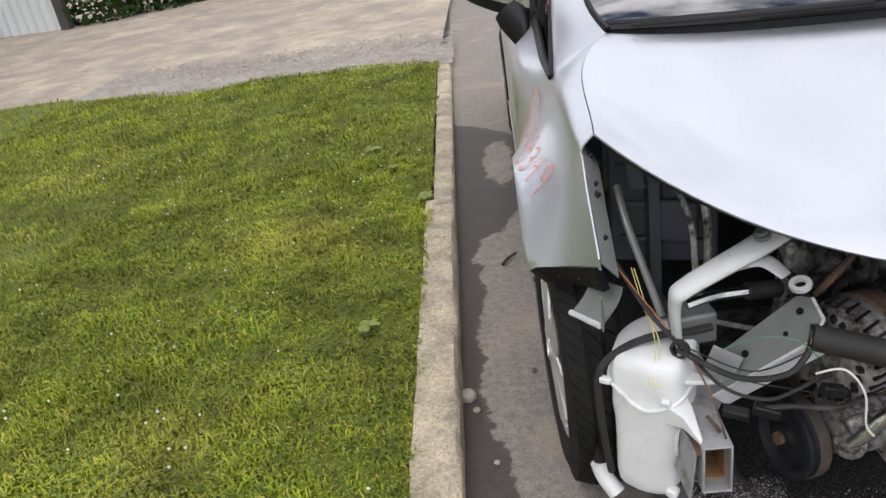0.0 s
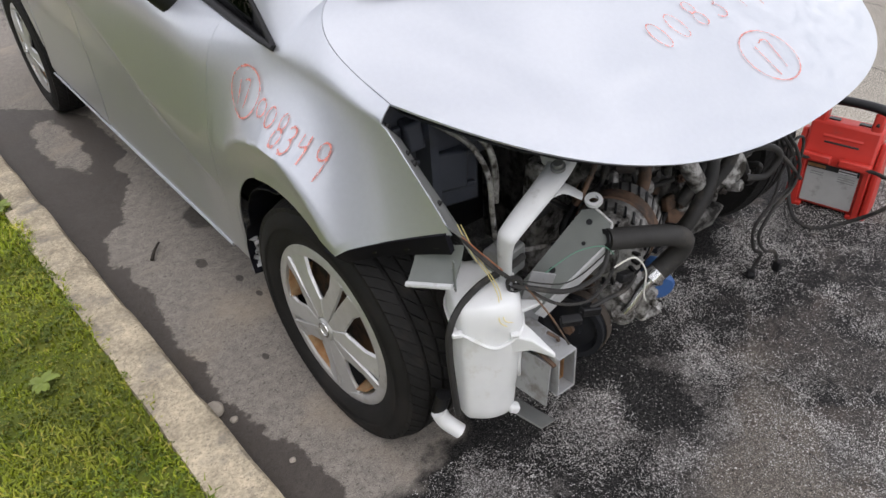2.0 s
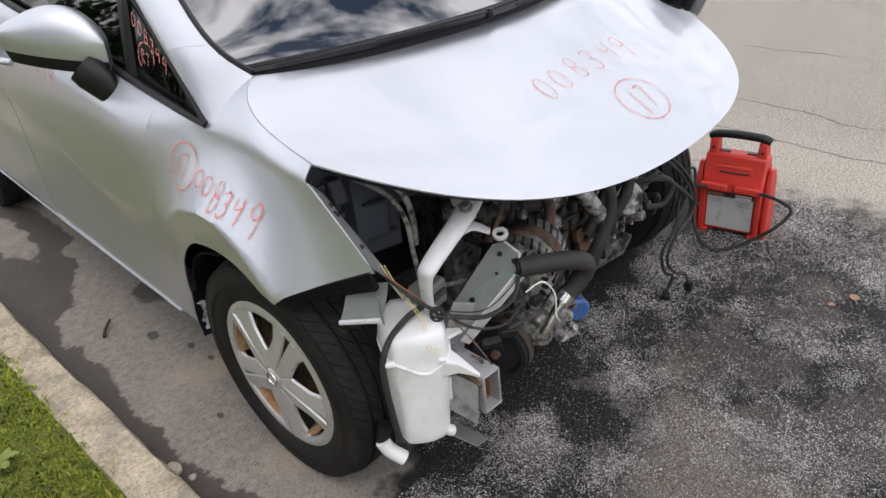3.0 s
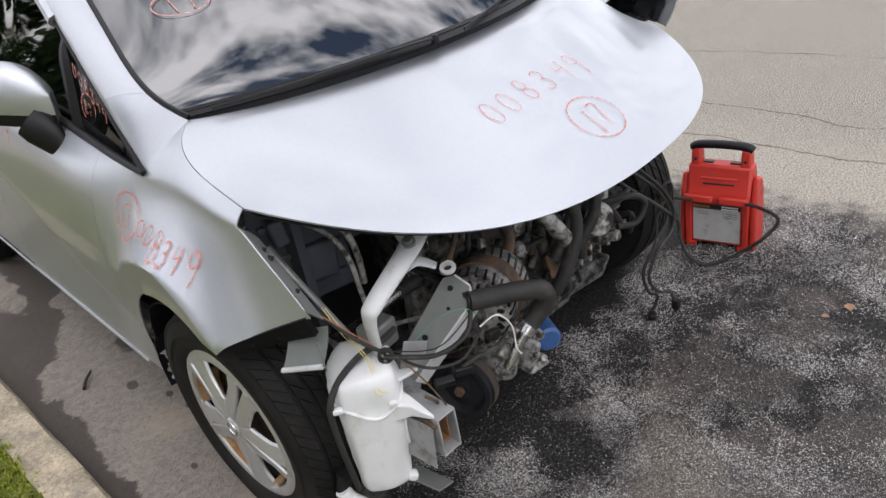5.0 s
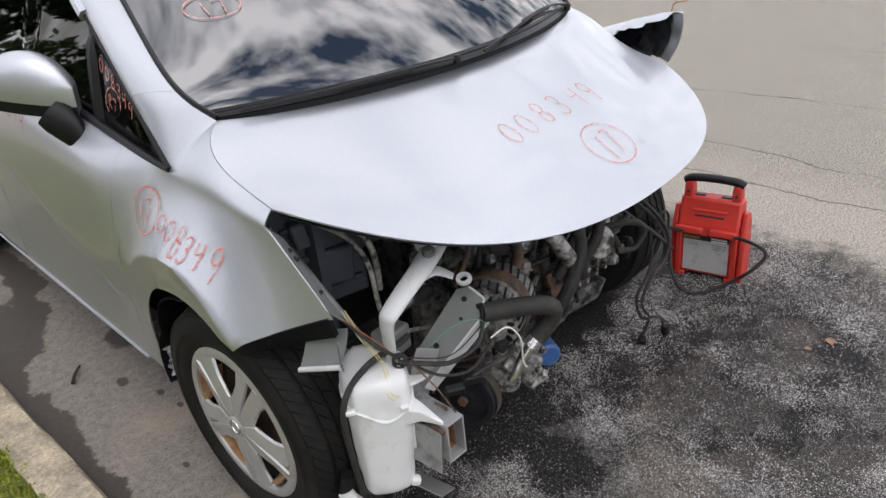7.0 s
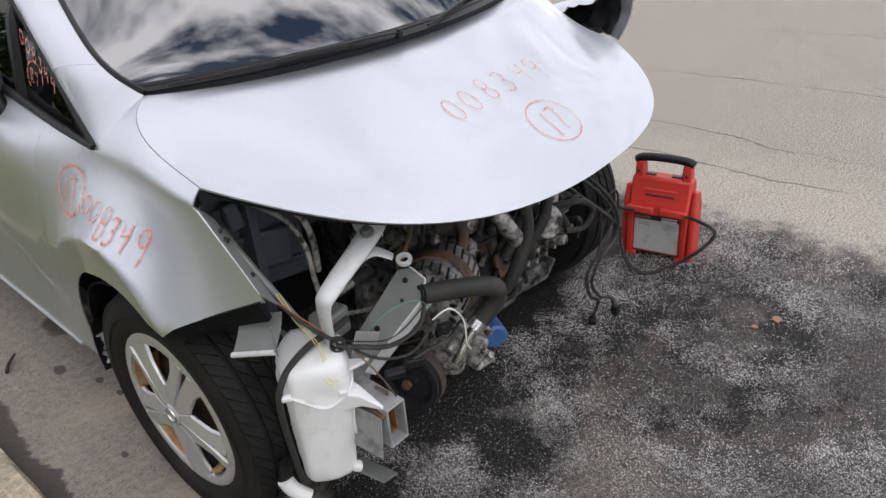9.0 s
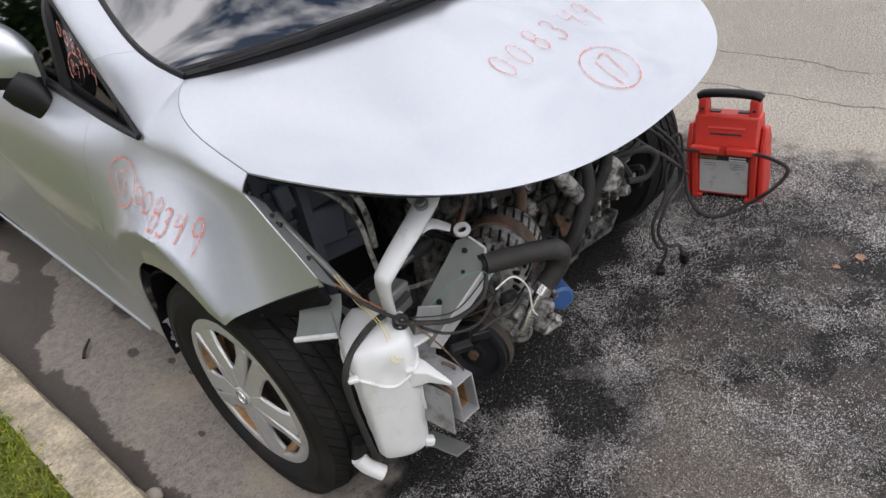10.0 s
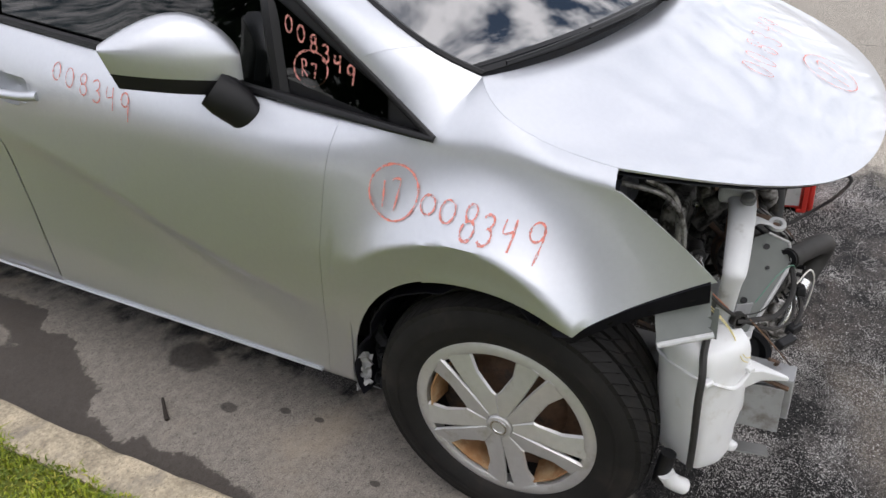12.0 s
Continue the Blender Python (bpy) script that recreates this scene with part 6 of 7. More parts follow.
def build_wiring():
    looms = [
        ([(-0.615, -0.40, 0.56), (-0.585, -0.43, 0.552), (-0.53, -0.46, 0.535), (-0.47, -0.475, 0.545), (-0.44, -0.47, 0.57), (-0.42, -0.455, 0.60)], 0.0052, HOSE),
        ([(-0.60, -0.40, 0.555), (-0.56, -0.455, 0.52), (-0.50, -0.48, 0.505), (-0.45, -0.48, 0.52), (-0.41, -0.465, 0.53)], 0.0032, HOSE),
        ([(-0.52, -0.485, 0.49), (-0.47, -0.495, 0.50), (-0.40, -0.49, 0.485), (-0.345, -0.47, 0.48)], 0.0045, HOSE),
        ([(-0.70, -0.33, 0.70), (-0.655, -0.37, 0.62), (-0.61, -0.40, 0.565)], 0.004, HOSE),
        ([(-0.672, -0.32, 0.68), (-0.660, -0.345, 0.62), (-0.650, -0.375, 0.585), bottle(0.085, 0.02, 0.553), bottle(0.082, -0.006, 0.520), bottle(0.095, -0.010, 0.508)], 0.0009, YELLOW_WIRE),
        ([(-0.668, -0.325, 0.68), (-0.655, -0.35, 0.62), (-0.645, -0.375, 0.585), bottle(0.090, 0.03, 0.556), bottle(0.090, -0.004, 0.522), bottle(0.106, -0.006, 0.512)], 0.0009, YELLOW_WIRE),
        ([(-0.71, -0.33, 0.71), (-0.665, -0.36, 0.645), (-0.625, -0.385, 0.59)], 0.0012, ORANGE_WIRE),
        ([(-0.425, -0.478, 0.545), (-0.390, -0.495, 0.56), (-0.362, -0.505, 0.52), (-0.352, -0.50, 0.455), (-0.335, -0.495, 0.425)], 0.0018, WHITE_WIRE),
        ([(-0.55, -0.42, 0.565), (-0.50, -0.445, 0.60), (-0.45, -0.465, 0.60), (-0.42, -0.47, 0.57)], 0.0012, GREEN_WIRE),
        ([(-0.60, -0.42, 0.56), (-0.575, -0.46, 0.50), (-0.565, -0.50, 0.45)], 0.0018, RUSTY_STEEL),
    ]
    rnd = random.Random(5)
    for k in range(2):
        a = Vector((-0.605 + rnd.uniform(-0.01, 0.02), -0.405, 0.562))
        b = Vector((rnd.uniform(-0.50, -0.42), rnd.uniform(-0.485, -0.455), rnd.uniform(0.50, 0.575)))
        c = a.lerp(b, 0.5) + Vector((rnd.uniform(-0.02, 0.02), rnd.uniform(-0.03, 0), rnd.uniform(-0.04, 0.03)))
        d = b + Vector((rnd.uniform(-0.02, 0.05), rnd.uniform(-0.02, 0.01), rnd.uniform(-0.05, 0.04)))
        looms.append(([a, c, b, d], rnd.choice((0.001, 0.0013, 0.002, 0.0028)), rnd.choice((HOSE, HOSE, HOSE, BLACK_PLASTIC, RUSTY_STEEL))))
    for pts, r, mt in looms:
        part("wire", tube(pts, r, n=6), mt, car)
    part("cable_tie", lathe([(0.011, -0.006), (0.016, -0.006), (0.016, 0.006), (0.011, 0.006)], 14, m=pose(-0.612, -0.402, 0.562, 20, 0, 50)), HOSE, car)
    for p, r in (((-0.545, -0.483, 0.487), (20, 0, -30)), ((-0.50, -0.49, 0.49), (0, 10, -20)), ((-0.40, -0.485, 0.515), (0, 20, 10))):
        part("plug", box((0.04, 0.018, 0.018), p, r), BLACK_PLASTIC, car, bevel=0.003)
    part("copper_end", tube([(-0.585, -0.462, 0.468), (-0.572, -0.478, 0.455), (-0.566, -0.47, 0.438)], 0.0035, n=6), RUSTY_STEEL, car)
    # loom trailing to the ground on the far side
    for pts, r in (
        ([(0.36, -0.20, 0.56), (0.44, -0.30, 0.47), (0.515, -0.33, 0.37), (0.520, -0.34, 0.28), (0.44, -0.34, 0.25), (0.385, -0.33, 0.19), (0.40, -0.335, 0.11), (0.44, -0.34, 0.075), (0.42, -0.33, 0.014)], 0.0075),
        ([(0.40, -0.22, 0.56), (0.47, -0.31, 0.46), (0.525, -0.345, 0.36), (0.515, -0.35, 0.28), (0.43, -0.35, 0.24), (0.39, -0.345, 0.17), (0.43, -0.35, 0.10), (0.48, -0.36, 0.075), (0.495, -0.365, 0.03)], 0.007),
        ([(0.28, -0.28, 0.56), (0.36, -0.32, 0.47), (0.46, -0.34, 0.38), (0.56, -0.345, 0.285)], 0.0075),
        ([(0.49, -0.31, 0.40), (0.54, -0.33, 0.42), (0.55, -0.335, 0.36), (0.53, -0.33, 0.33)], 0.006),
        ([(0.53, -0.33, 0.38), (0.47, -0.33, 0.34), (0.45, -0.335, 0.27), (0.41, -0.335, 0.22)], 0.006),
    ):
        part("trailing_loom", tube(pts, r * 0.72, n=8), HOSE, car, "black wiring loom trailing to the road")
    part("plug", box((0.022, 0.022, 0.035), (0.50, -0.368, 0.018)), BLACK_PLASTIC, car, bevel=0.003)
    part("plug", box((0.034, 0.026, 0.022), (0.415, -0.335, 0.012), (0, 0, 30)), BLACK_PLASTIC, car, bevel=0.006)


build_wiring()


def build_torn_fender():
    """What is left of the far fender: a bent wedge, silver on top, dark and ragged where it is torn open."""
    def edge(u):
        return Vector((0.86 + 0.02 * u, 0.10 - 0.265 * u, 0.885 + 0.070 * u - 0.014 * u ** 6))

    def top(u, v):
        near = Vector((0.72 + 0.07 * u, 0.09 - 0.18 * u, 0.865 + 0.045 * u))
        rag = 0.018 * noise.noise(Vector((u * 9, 1, 3))) * v
        p = edge(u).lerp(near, v * (1 - 0.55 * u ** 2))
        return p + Vector((0, rag, 0.012 * math.sin(math.pi * v) + rag * 0.6))

    t = part("torn_fender", grid(top, [i / 16 for i in range(17)], [i / 8 for i in range(9)]), PAINT, car, "crumpled far fender torn open, silver outside", solid=0.003)

    def wall(u, v):
        p = edge(u)
        drop = (0.06 + 0.10 * u) * v
        return p + Vector((0.012 * math.sin(math.pi * v) + 0.008 * noise.noise(Vector((u * 6, v * 6, 2))), 0.045 * u * v ** 2, -drop))

    w = part("torn_wall", grid(wall, [i / 14 for i in range(15)], [i / 8 for i in range(9)]), PAINT, t, solid=0.003)
    part("torn_lining", grid(lambda u, v: wall(0.05 + 0.84 * u, 0.04 + 0.9 * v) + Vector((-0.010 + 0.012 * noise.noise(Vector((u * 8, v * 8, 7))), 0, 0)), [i / 16 for i in range(17)], [i / 10 for i in range(11)]), BAY_BLACK, t, "torn dark inside", solid=0.003)
    part("torn_rim", tube([wall(1.0, i / 6) + Vector((-0.002, -0.001, 0)) for i in range(7)], 0.0045, n=6), PAINT, t)
    part("torn_floor", grid(lambda u, v: wall(0.1 + 0.8 * u, 0.95).lerp(Vector((0.74, 0.06 - 0.14 * u, 0.84)), v) + Vector((0, 0, 0.02 * noise.noise(Vector((u * 7, v * 5, 1))))), [i / 8 for i in range(9)], [i / 6 for i in range(7)]), BAY_BLACK, t, solid=0.003)
    part("loose_wire", tube([edge(0.86), edge(0.86) + Vector((0.0, -0.01, 0.03)), edge(0.95) + Vector((0, -0.02, 0.035)), edge(1.0) + Vector((0, -0.03, 0.05))], 0.002, n=6), RUST, t)


build_torn_fender()


# ---------------------------------------------------------------- handwriting in red grease pencil
def arc(cx, cy, rx, ry, a0, a1, n=18):
    return [(cx + rx * math.cos(radians(a0 + (a1 - a0) * i / n)), cy + ry * math.sin(radians(a0 + (a1 - a0) * i / n))) for i in range(n + 1)]


GLYPHS = {
    "0": [arc(0.33, 0.5, 0.30, 0.48, 70, 440)],
    "8": [arc(0.36, 0.76, 0.22, 0.24, -60, 230, 14) + arc(0.36, 0.26, 0.26, 0.27, 120, -220, 16)],
    "3": [arc(0.30, 0.76, 0.26, 0.23, 150, -80, 12) + arc(0.28, 0.26, 0.30, 0.28, 85, -150, 14)],
    "4": [[(0.08, 0.95), (0.05, 0.52), (0.55, 0.58)], [(0.52, 0.95), (0.50, 0.5), (0.42, -0.05)]],
    "9": [arc(0.34, 0.70, 0.27, 0.27, 30, 390, 18) + [(0.60, 0.55), (0.52, 0.2), (0.42, -0.18)]],
    "1": [[(0.30, 0.95), (0.26, 0.5), (0.24, 0.0)]],
    "7": [[(0.05, 0.92), (0.30, 0.98), (0.58, 0.92), (0.45, 0.5), (0.30, 0.0)]],
    "R": [[(0.12, 0.0), (0.14, 0.5), (0.15, 0.98)], [(0.15, 0.95), (0.5, 0.92), (0.52, 0.62), (0.16, 0.5), (0.40, 0.25), (0.62, 0.02)]],
}


def stroke_on(surface, line, width, bm, lift=0.0016):
    """A flat ribbon of wax along the line, laid on surface(a, b)."""
    pts = smooth_line([(a, b, 0) for a, b in line], 4)
    left, right = [], []
    for i, p in enumerate(pts):
        d = pts[min(i + 1, len(pts) - 1)] - pts[max(i - 1, 0)]
        if d.length < 1e-9:
            continue
        nrm = Vector((-d.y, d.x, 0)).normalized()
        w = width * max(0.25, 0.85 + 0.8 * noise.noise(Vector((p.x * 70, p.y * 70, i * 0.35))))
        left.append(bm.verts.new(surface(p.x + nrm.x * w, p.y + nrm.y * w)))
        right.append(bm.verts.new(surface(p.x - nrm.x * w, p.y - nrm.y * w)))
    for i in range(len(left) - 1):
        bm.faces.new((left[i], right[i], right[i + 1], left[i + 1]))


def write(text, surface, placed, width, material, parent, ring=None):
    """placed: for each character its lower-left corner, its width and height (a, b, w, h)."""
    for ch, (a, b, w, h) in zip(text, placed):
        bm = bmesh.new()
        for line in GLYPHS[ch]:
            stroke_on(surface, [(a + x * w, b + y * h) for x, y in line], width, bm)
        part("written_digit" if ch.isdigit() else "written_letter", bm, material, parent, "red grease-pencil " + ch)
    if ring:
        cx, cy, rx, ry = ring
        bm = bmesh.new()
        stroke_on(surface, arc(cx, cy, rx, ry, 100, 475, 36), width, bm)
        part("written_ring", bm, material, parent, "red grease-pencil ring round the number")


def fender_surface(a, b):
    """a runs towards the nose."""
    return Vector((fender_point(-a, b) - 0.0045, -a, b + 0.001))


write("17", fender_surface, [(-0.236, 0.780, 0.026, 0.050), (-0.214, 0.776, 0.034, 0.058)], 0.0023, RED_MARK, FENDER, (-0.208, 0.809, 0.053, 0.049))
write("008349", fender_surface, [(-0.147, 0.783, 0.052, 0.031), (-0.103, 0.778, 0.052, 0.034), (-0.055, 0.762, 0.048, 0.049), (-0.014, 0.759, 0.038, 0.040), (0.025, 0.752, 0.040, 0.044), (0.068, 0.740, 0.046, 0.052)], 0.0021, RED_MARK, FENDER)


def door_surface(a, b):
    y, z = -a, b
    return Vector((-body_x(y, z) - 0.0035, y, z))


write("008349", door_surface, [(-1.155 + 0.047 * k, 0.952 - 0.0125 * k, 0.044, 0.038 + 0.003 * k) for k in range(6)], 0.0018, RED_MARK, DOOR)


def hood_at(x, y):
    """The hood's surface over a point of the plan."""
    u, s_ = x / 0.69, 0.4
    for _ in range(10):
        p, pu, ps = hood_point(u, s_), hood_point(u + 1e-3, s_), hood_point(u, s_ + 1e-3)
        a, b, c, d = (pu.x - p.x) * 1e3, (ps.x - p.x) * 1e3, (pu.y - p.y) * 1e3, (ps.y - p.y) * 1e3
        det = a * d - b * c
        ex, ey = x - p.x, y - p.y
        u = max(-1.0, min(1.0, u + (d * ex - b * ey) / det))
        s_ = max(0.0, min(1.0, s_ + (a * ey - c * ex) / det))
    return hood_point(u, s_) + Vector((0, -0.0006, 0.0022))


write("17", hood_at, [(0.028, -0.487, 0.035, 0.074), (0.055, -0.478, 0.050, 0.070)], 0.0015, RED_MARK, HOOD, (0.058, -0.442, 0.070, 0.060))
write("008349", hood_at, [(x - 0.019, y - 0.034, 0.056, 0.068) for x, y in ((-0.138, -0.313), (-0.077, -0.308), (-0.007, -0.297), (0.061, -0.295), (0.137, -0.289), (0.192, -0.286))], 0.0014, RED_MARK, HOOD)

SCREEN = [o for o in car.children if o.name == "windscreen"][0]
QUARTER = [o for o in car.children if o.name == "quarter_window"][0]


def screen_at(a, v):
    e = glass_edge(v)
    return glass_point(a / -e.x, v) + Vector((0, -0.003, 0.004))


write("17", screen_at, [(-0.492, 0.580, 0.030, 0.056), (-0.462, 0.576, 0.042, 0.060)], 0.0015, RED_MARK_GLASS, SCREEN, (-0.465, 0.610, 0.062, 0.050))
write("008349", screen_at, [(-0.555 + 0.043 * k, 0.745 - 0.031 * k, 0.042, 0.058) for k in range(6)], 0.0015, RED_MARK_GLASS, SCREEN)
st_bm = grid(lambda a, v: screen_at(a, v), [0.222, 0.27, 0.318], [0.33, 0.37, 0.41])
stick = part("inspection_sticker", st_bm, STICKER, SCREEN, "pale green paper sticker")
for k in range(3):
    part("sticker_bar", grid(lambda a, v: screen_at(a, v) + Vector((0, -0.001, 0.001)), [0.235, 0.305], [0.342 + 0.020 * k, 0.350 + 0.020 * k]), LABEL_BLACK, stick)


def quarter_at(a, b):
    """On the small window's pane."""
    y, z = -a, b
    return Vector((-0.7245 + 0.225 * (z - 0.98) * 0.92, y, z))


write("008349", quarter_at, [(-0.480 + 0.0295 * k, 1.072 - 0.0165 * k, 0.028, 0.032) for k in range(6)], 0.0022, RED_MARK_GLASS, QUARTER)
write("R7", quarter_at, [(-0.446, 0.992, 0.026, 0.034), (-0.420, 0.988, 0.022, 0.030)], 0.0020, RED_MARK_GLASS, QUARTER, (-0.421, 1.008, 0.042, 0.034))


# ---------------------------------------------------------------- the red jump starter
def build_pack():
    """Stands a little turned, its label side towards the car."""
    base = pose(0.962, -0.278, 0, 0, 0, 0)
    pack = empty("jump_starter", (0.962, -0.278, 0), "red plastic portable jump starter standing on the asphalt", "jump starter")
    # local axes: a along the width (handle), b depth, c up
    turn = Matrix.Translation((0.962, -0.278, 0)) @ Matrix.Rotation(radians(-78), 4, "Z")

    def place(bm):
        bmesh.ops.transform(bm, matrix=turn, verts=bm.verts)
        return bm

    def pk(name, bm, material, parent=pack, label="", bevel=0.0, smooth=True):
        ob = part(name, place(bm), material, None, label, bevel=bevel, smooth=smooth)
        ob.parent = parent
        ob.matrix_parent_inverse = pack.matrix_world.inverted() if parent is pack else Matrix()
        return ob

    bpy.context.view_layer.update()
    W, D, H = 0.212, 0.125, 0.25
    # body: lower box, sloping shoulders
    prof = [(-D / 2, 0.012), (D / 2, 0.012), (D / 2, 0.20), (D / 2 - 0.01, 0.215), (0.030, 0.300), (-0.030, 0.300), (-D / 2 + 0.01, 0.215), (-D / 2, 0.20)]
    body = prism(prof, Matrix.Translation((-W / 2, 0, 0)) @ Matrix(((0, 0, 1, 0), (1, 0, 0, 0), (0, 1, 0, 0), (0, 0, 0, 1))), W)
    bd = pk("body", body, RED_PLASTIC, bevel=0.010)
    return pack, pk, W, D, turn


PACK, pk, PW, PD, PTURN = build_pack()


def finish_pack():
    # handle uprights and dark grip
    for sx in (-1, 1):
        up = prism([(-0.034, 0.20), (0.034, 0.20), (0.026, 0.32), (0.018, 0.352), (-0.018, 0.352), (-0.026, 0.32)], Matrix.Translation((sx * 0.082 - 0.016, 0, 0)) @ Matrix(((0, 0, 1, 0), (1, 0, 0, 0), (0, 1, 0, 0), (0, 0, 0, 1))), 0.032)
        pk("handle_upright", up, RED_PLASTIC, bevel=0.006)
        pk("screw_hole", rod((sx * 0.082, -0.029, 0.318), (sx * 0.082, -0.020, 0.322), 0.005), LABEL_BLACK)
    grip = tube([(-0.100, 0, 0.350), (-0.076, 0, 0.362), (0, 0, 0.366), (0.076, 0, 0.362), (0.100, 0, 0.350)], 0.019, n=14, flat=0.75)
    pk("grip", grip, BLACK_PLASTIC, label="dark grey soft grip")
    # side wings that hold the clamps
    for sx in (-1, 1):
        wing = prism([(-0.055, 0.0), (0.055, 0.0), (0.060, 0.02), (0.050, 0.20), (0.020, 0.255), (-0.020, 0.262), (-0.048, 0.20), (-0.060, 0.02)], Matrix.Translation((sx * (PW / 2 + 0.012) - 0.010, -0.004, 0)) @ Matrix(((0, 0, 1, 0), (1, 0, 0, 0), (0, 1, 0, 0), (0, 0, 0, 1))), 0.020)
        pk("side_wing", wing, RED_PLASTIC, bevel=0.006)
    # front details
    f = -PD / 2
    pk("label_plate", box((0.158, 0.003, 0.125), (0.0, f - 0.001, 0.088)), LABEL_GREY, label="scuffed silver instruction label")
    pk("label_band", box((0.158, 0.003, 0.018), (0.0, f - 0.0022, 0.160)), LABEL_BLACK)
    for k in range(2):
        pk("label_bar", box((0.055, 0.002, 0.005), (0.045, f - 0.0045, 0.164 - 0.009 * k)), LABEL_WHITE)
    pk("label_bar", box((0.055, 0.002, 0.010), (-0.05, f - 0.0045, 0.161)), RUST)
    for k in range(3):
        pk("label_bar", box((0.05, 0.002, 0.002), (0.045, f - 0.0030, 0.138 - 0.008 * k)), LABEL_TEXT)
    for k in range(2):
        pk("label_bar", box((0.04, 0.002, 0.002), (-0.045, f - 0.0030, 0.138 - 0.008 * k)), LABEL_TEXT)
    for sx in (-1, 1):
        pk("cable_ledge", box((0.095, 0.030, 0.026), (sx * 0.058, f - 0.012, 0.192), (-14, 0, 0)), RED_PLASTIC, bevel=0.006)
        pk("corner_rib", box((0.020, 0.012, 0.19), (sx * 0.096, f - 0.004, 0.105)), RED_PLASTIC, bevel=0.004)
        pk("foot", box((0.035, PD + 0.02, 0.016), (sx * 0.088, 0, 0.008)), RED_PLASTIC, bevel=0.004)
    pk("vent_slot", box((0.105, 0.004, 0.010), (0.0, f + 0.018, 0.240), (-42, 0, 0)), LABEL_BLACK, bevel=0.002)
    pk("sunk_panel", box((0.12, 0.004, 0.035), (0.0, f + 0.030, 0.268), (-42, 0, 0)), RED_PLASTIC, bevel=0.003)
    for sx in (-1, 1):
        pk("top_socket", box((0.035, 0.02, 0.006), (sx * 0.045, 0.0, 0.301)), LABEL_BLACK, bevel=0.002)

    def w(a, b, c):
        return PTURN @ Vector((a, b, c))

    cable = tube([w(0.07, f - 0.02, 0.190), w(0.13, f - 0.03, 0.195), (0.86, -0.52, 0.19), (0.845, -0.49, 0.125), (0.83, -0.42, 0.055), (0.77, -0.34, 0.014), (0.75, -0.275, 0.03), (0.76, -0.235, 0.09), (0.77, -0.22, 0.15), (0.72, -0.21, 0.24), (0.60, -0.20, 0.36), (0.46, -0.16, 0.50)], 0.0062, n=8)
    ob = part("jump_cable", cable, HOSE, None, "black jump cable looped from the pack to the engine")
    ob.parent = PACK
    ob.matrix_parent_inverse = PACK.matrix_world.inverted()
    c2 = tube([w(-0.06, f - 0.02, 0.19), w(-0.13, f - 0.03, 0.195), w(-0.18, f - 0.02, 0.20), (0.70, -0.20, 0.27), (0.60, -0.26, 0.33), (0.53, -0.28, 0.40)], 0.006, n=8)
    ob = part("jump_cable", c2, HOSE, None, "black jump cable")
    ob.parent = PACK
    ob.matrix_parent_inverse = PACK.matrix_world.inverted()


finish_pack()


# ---------------------------------------------------------------- loose bits on the ground
def lattice(x, y, scale, seed):
    """Smooth value noise from -1 to 1 over whole arrays of points."""
    table = np.random.RandomState(seed).uniform(-1, 1, (64, 64))
    u, v = x * scale + 500, y * scale + 500
    i, j = np.floor(u).astype(int), np.floor(v).astype(int)
    f, g = u - i, v - j
    f, g = f * f * (3 - 2 * f), g * g * (3 - 2 * g)
    a, b = table[i % 64, j % 64], table[(i + 1) % 64, j % 64]
    c, d = table[i % 64, (j + 1) % 64], table[(i + 1) % 64, (j + 1) % 64]
    return (a * (1 - f) + b * f) * (1 - g) + (c * (1 - f) + d * f) * g


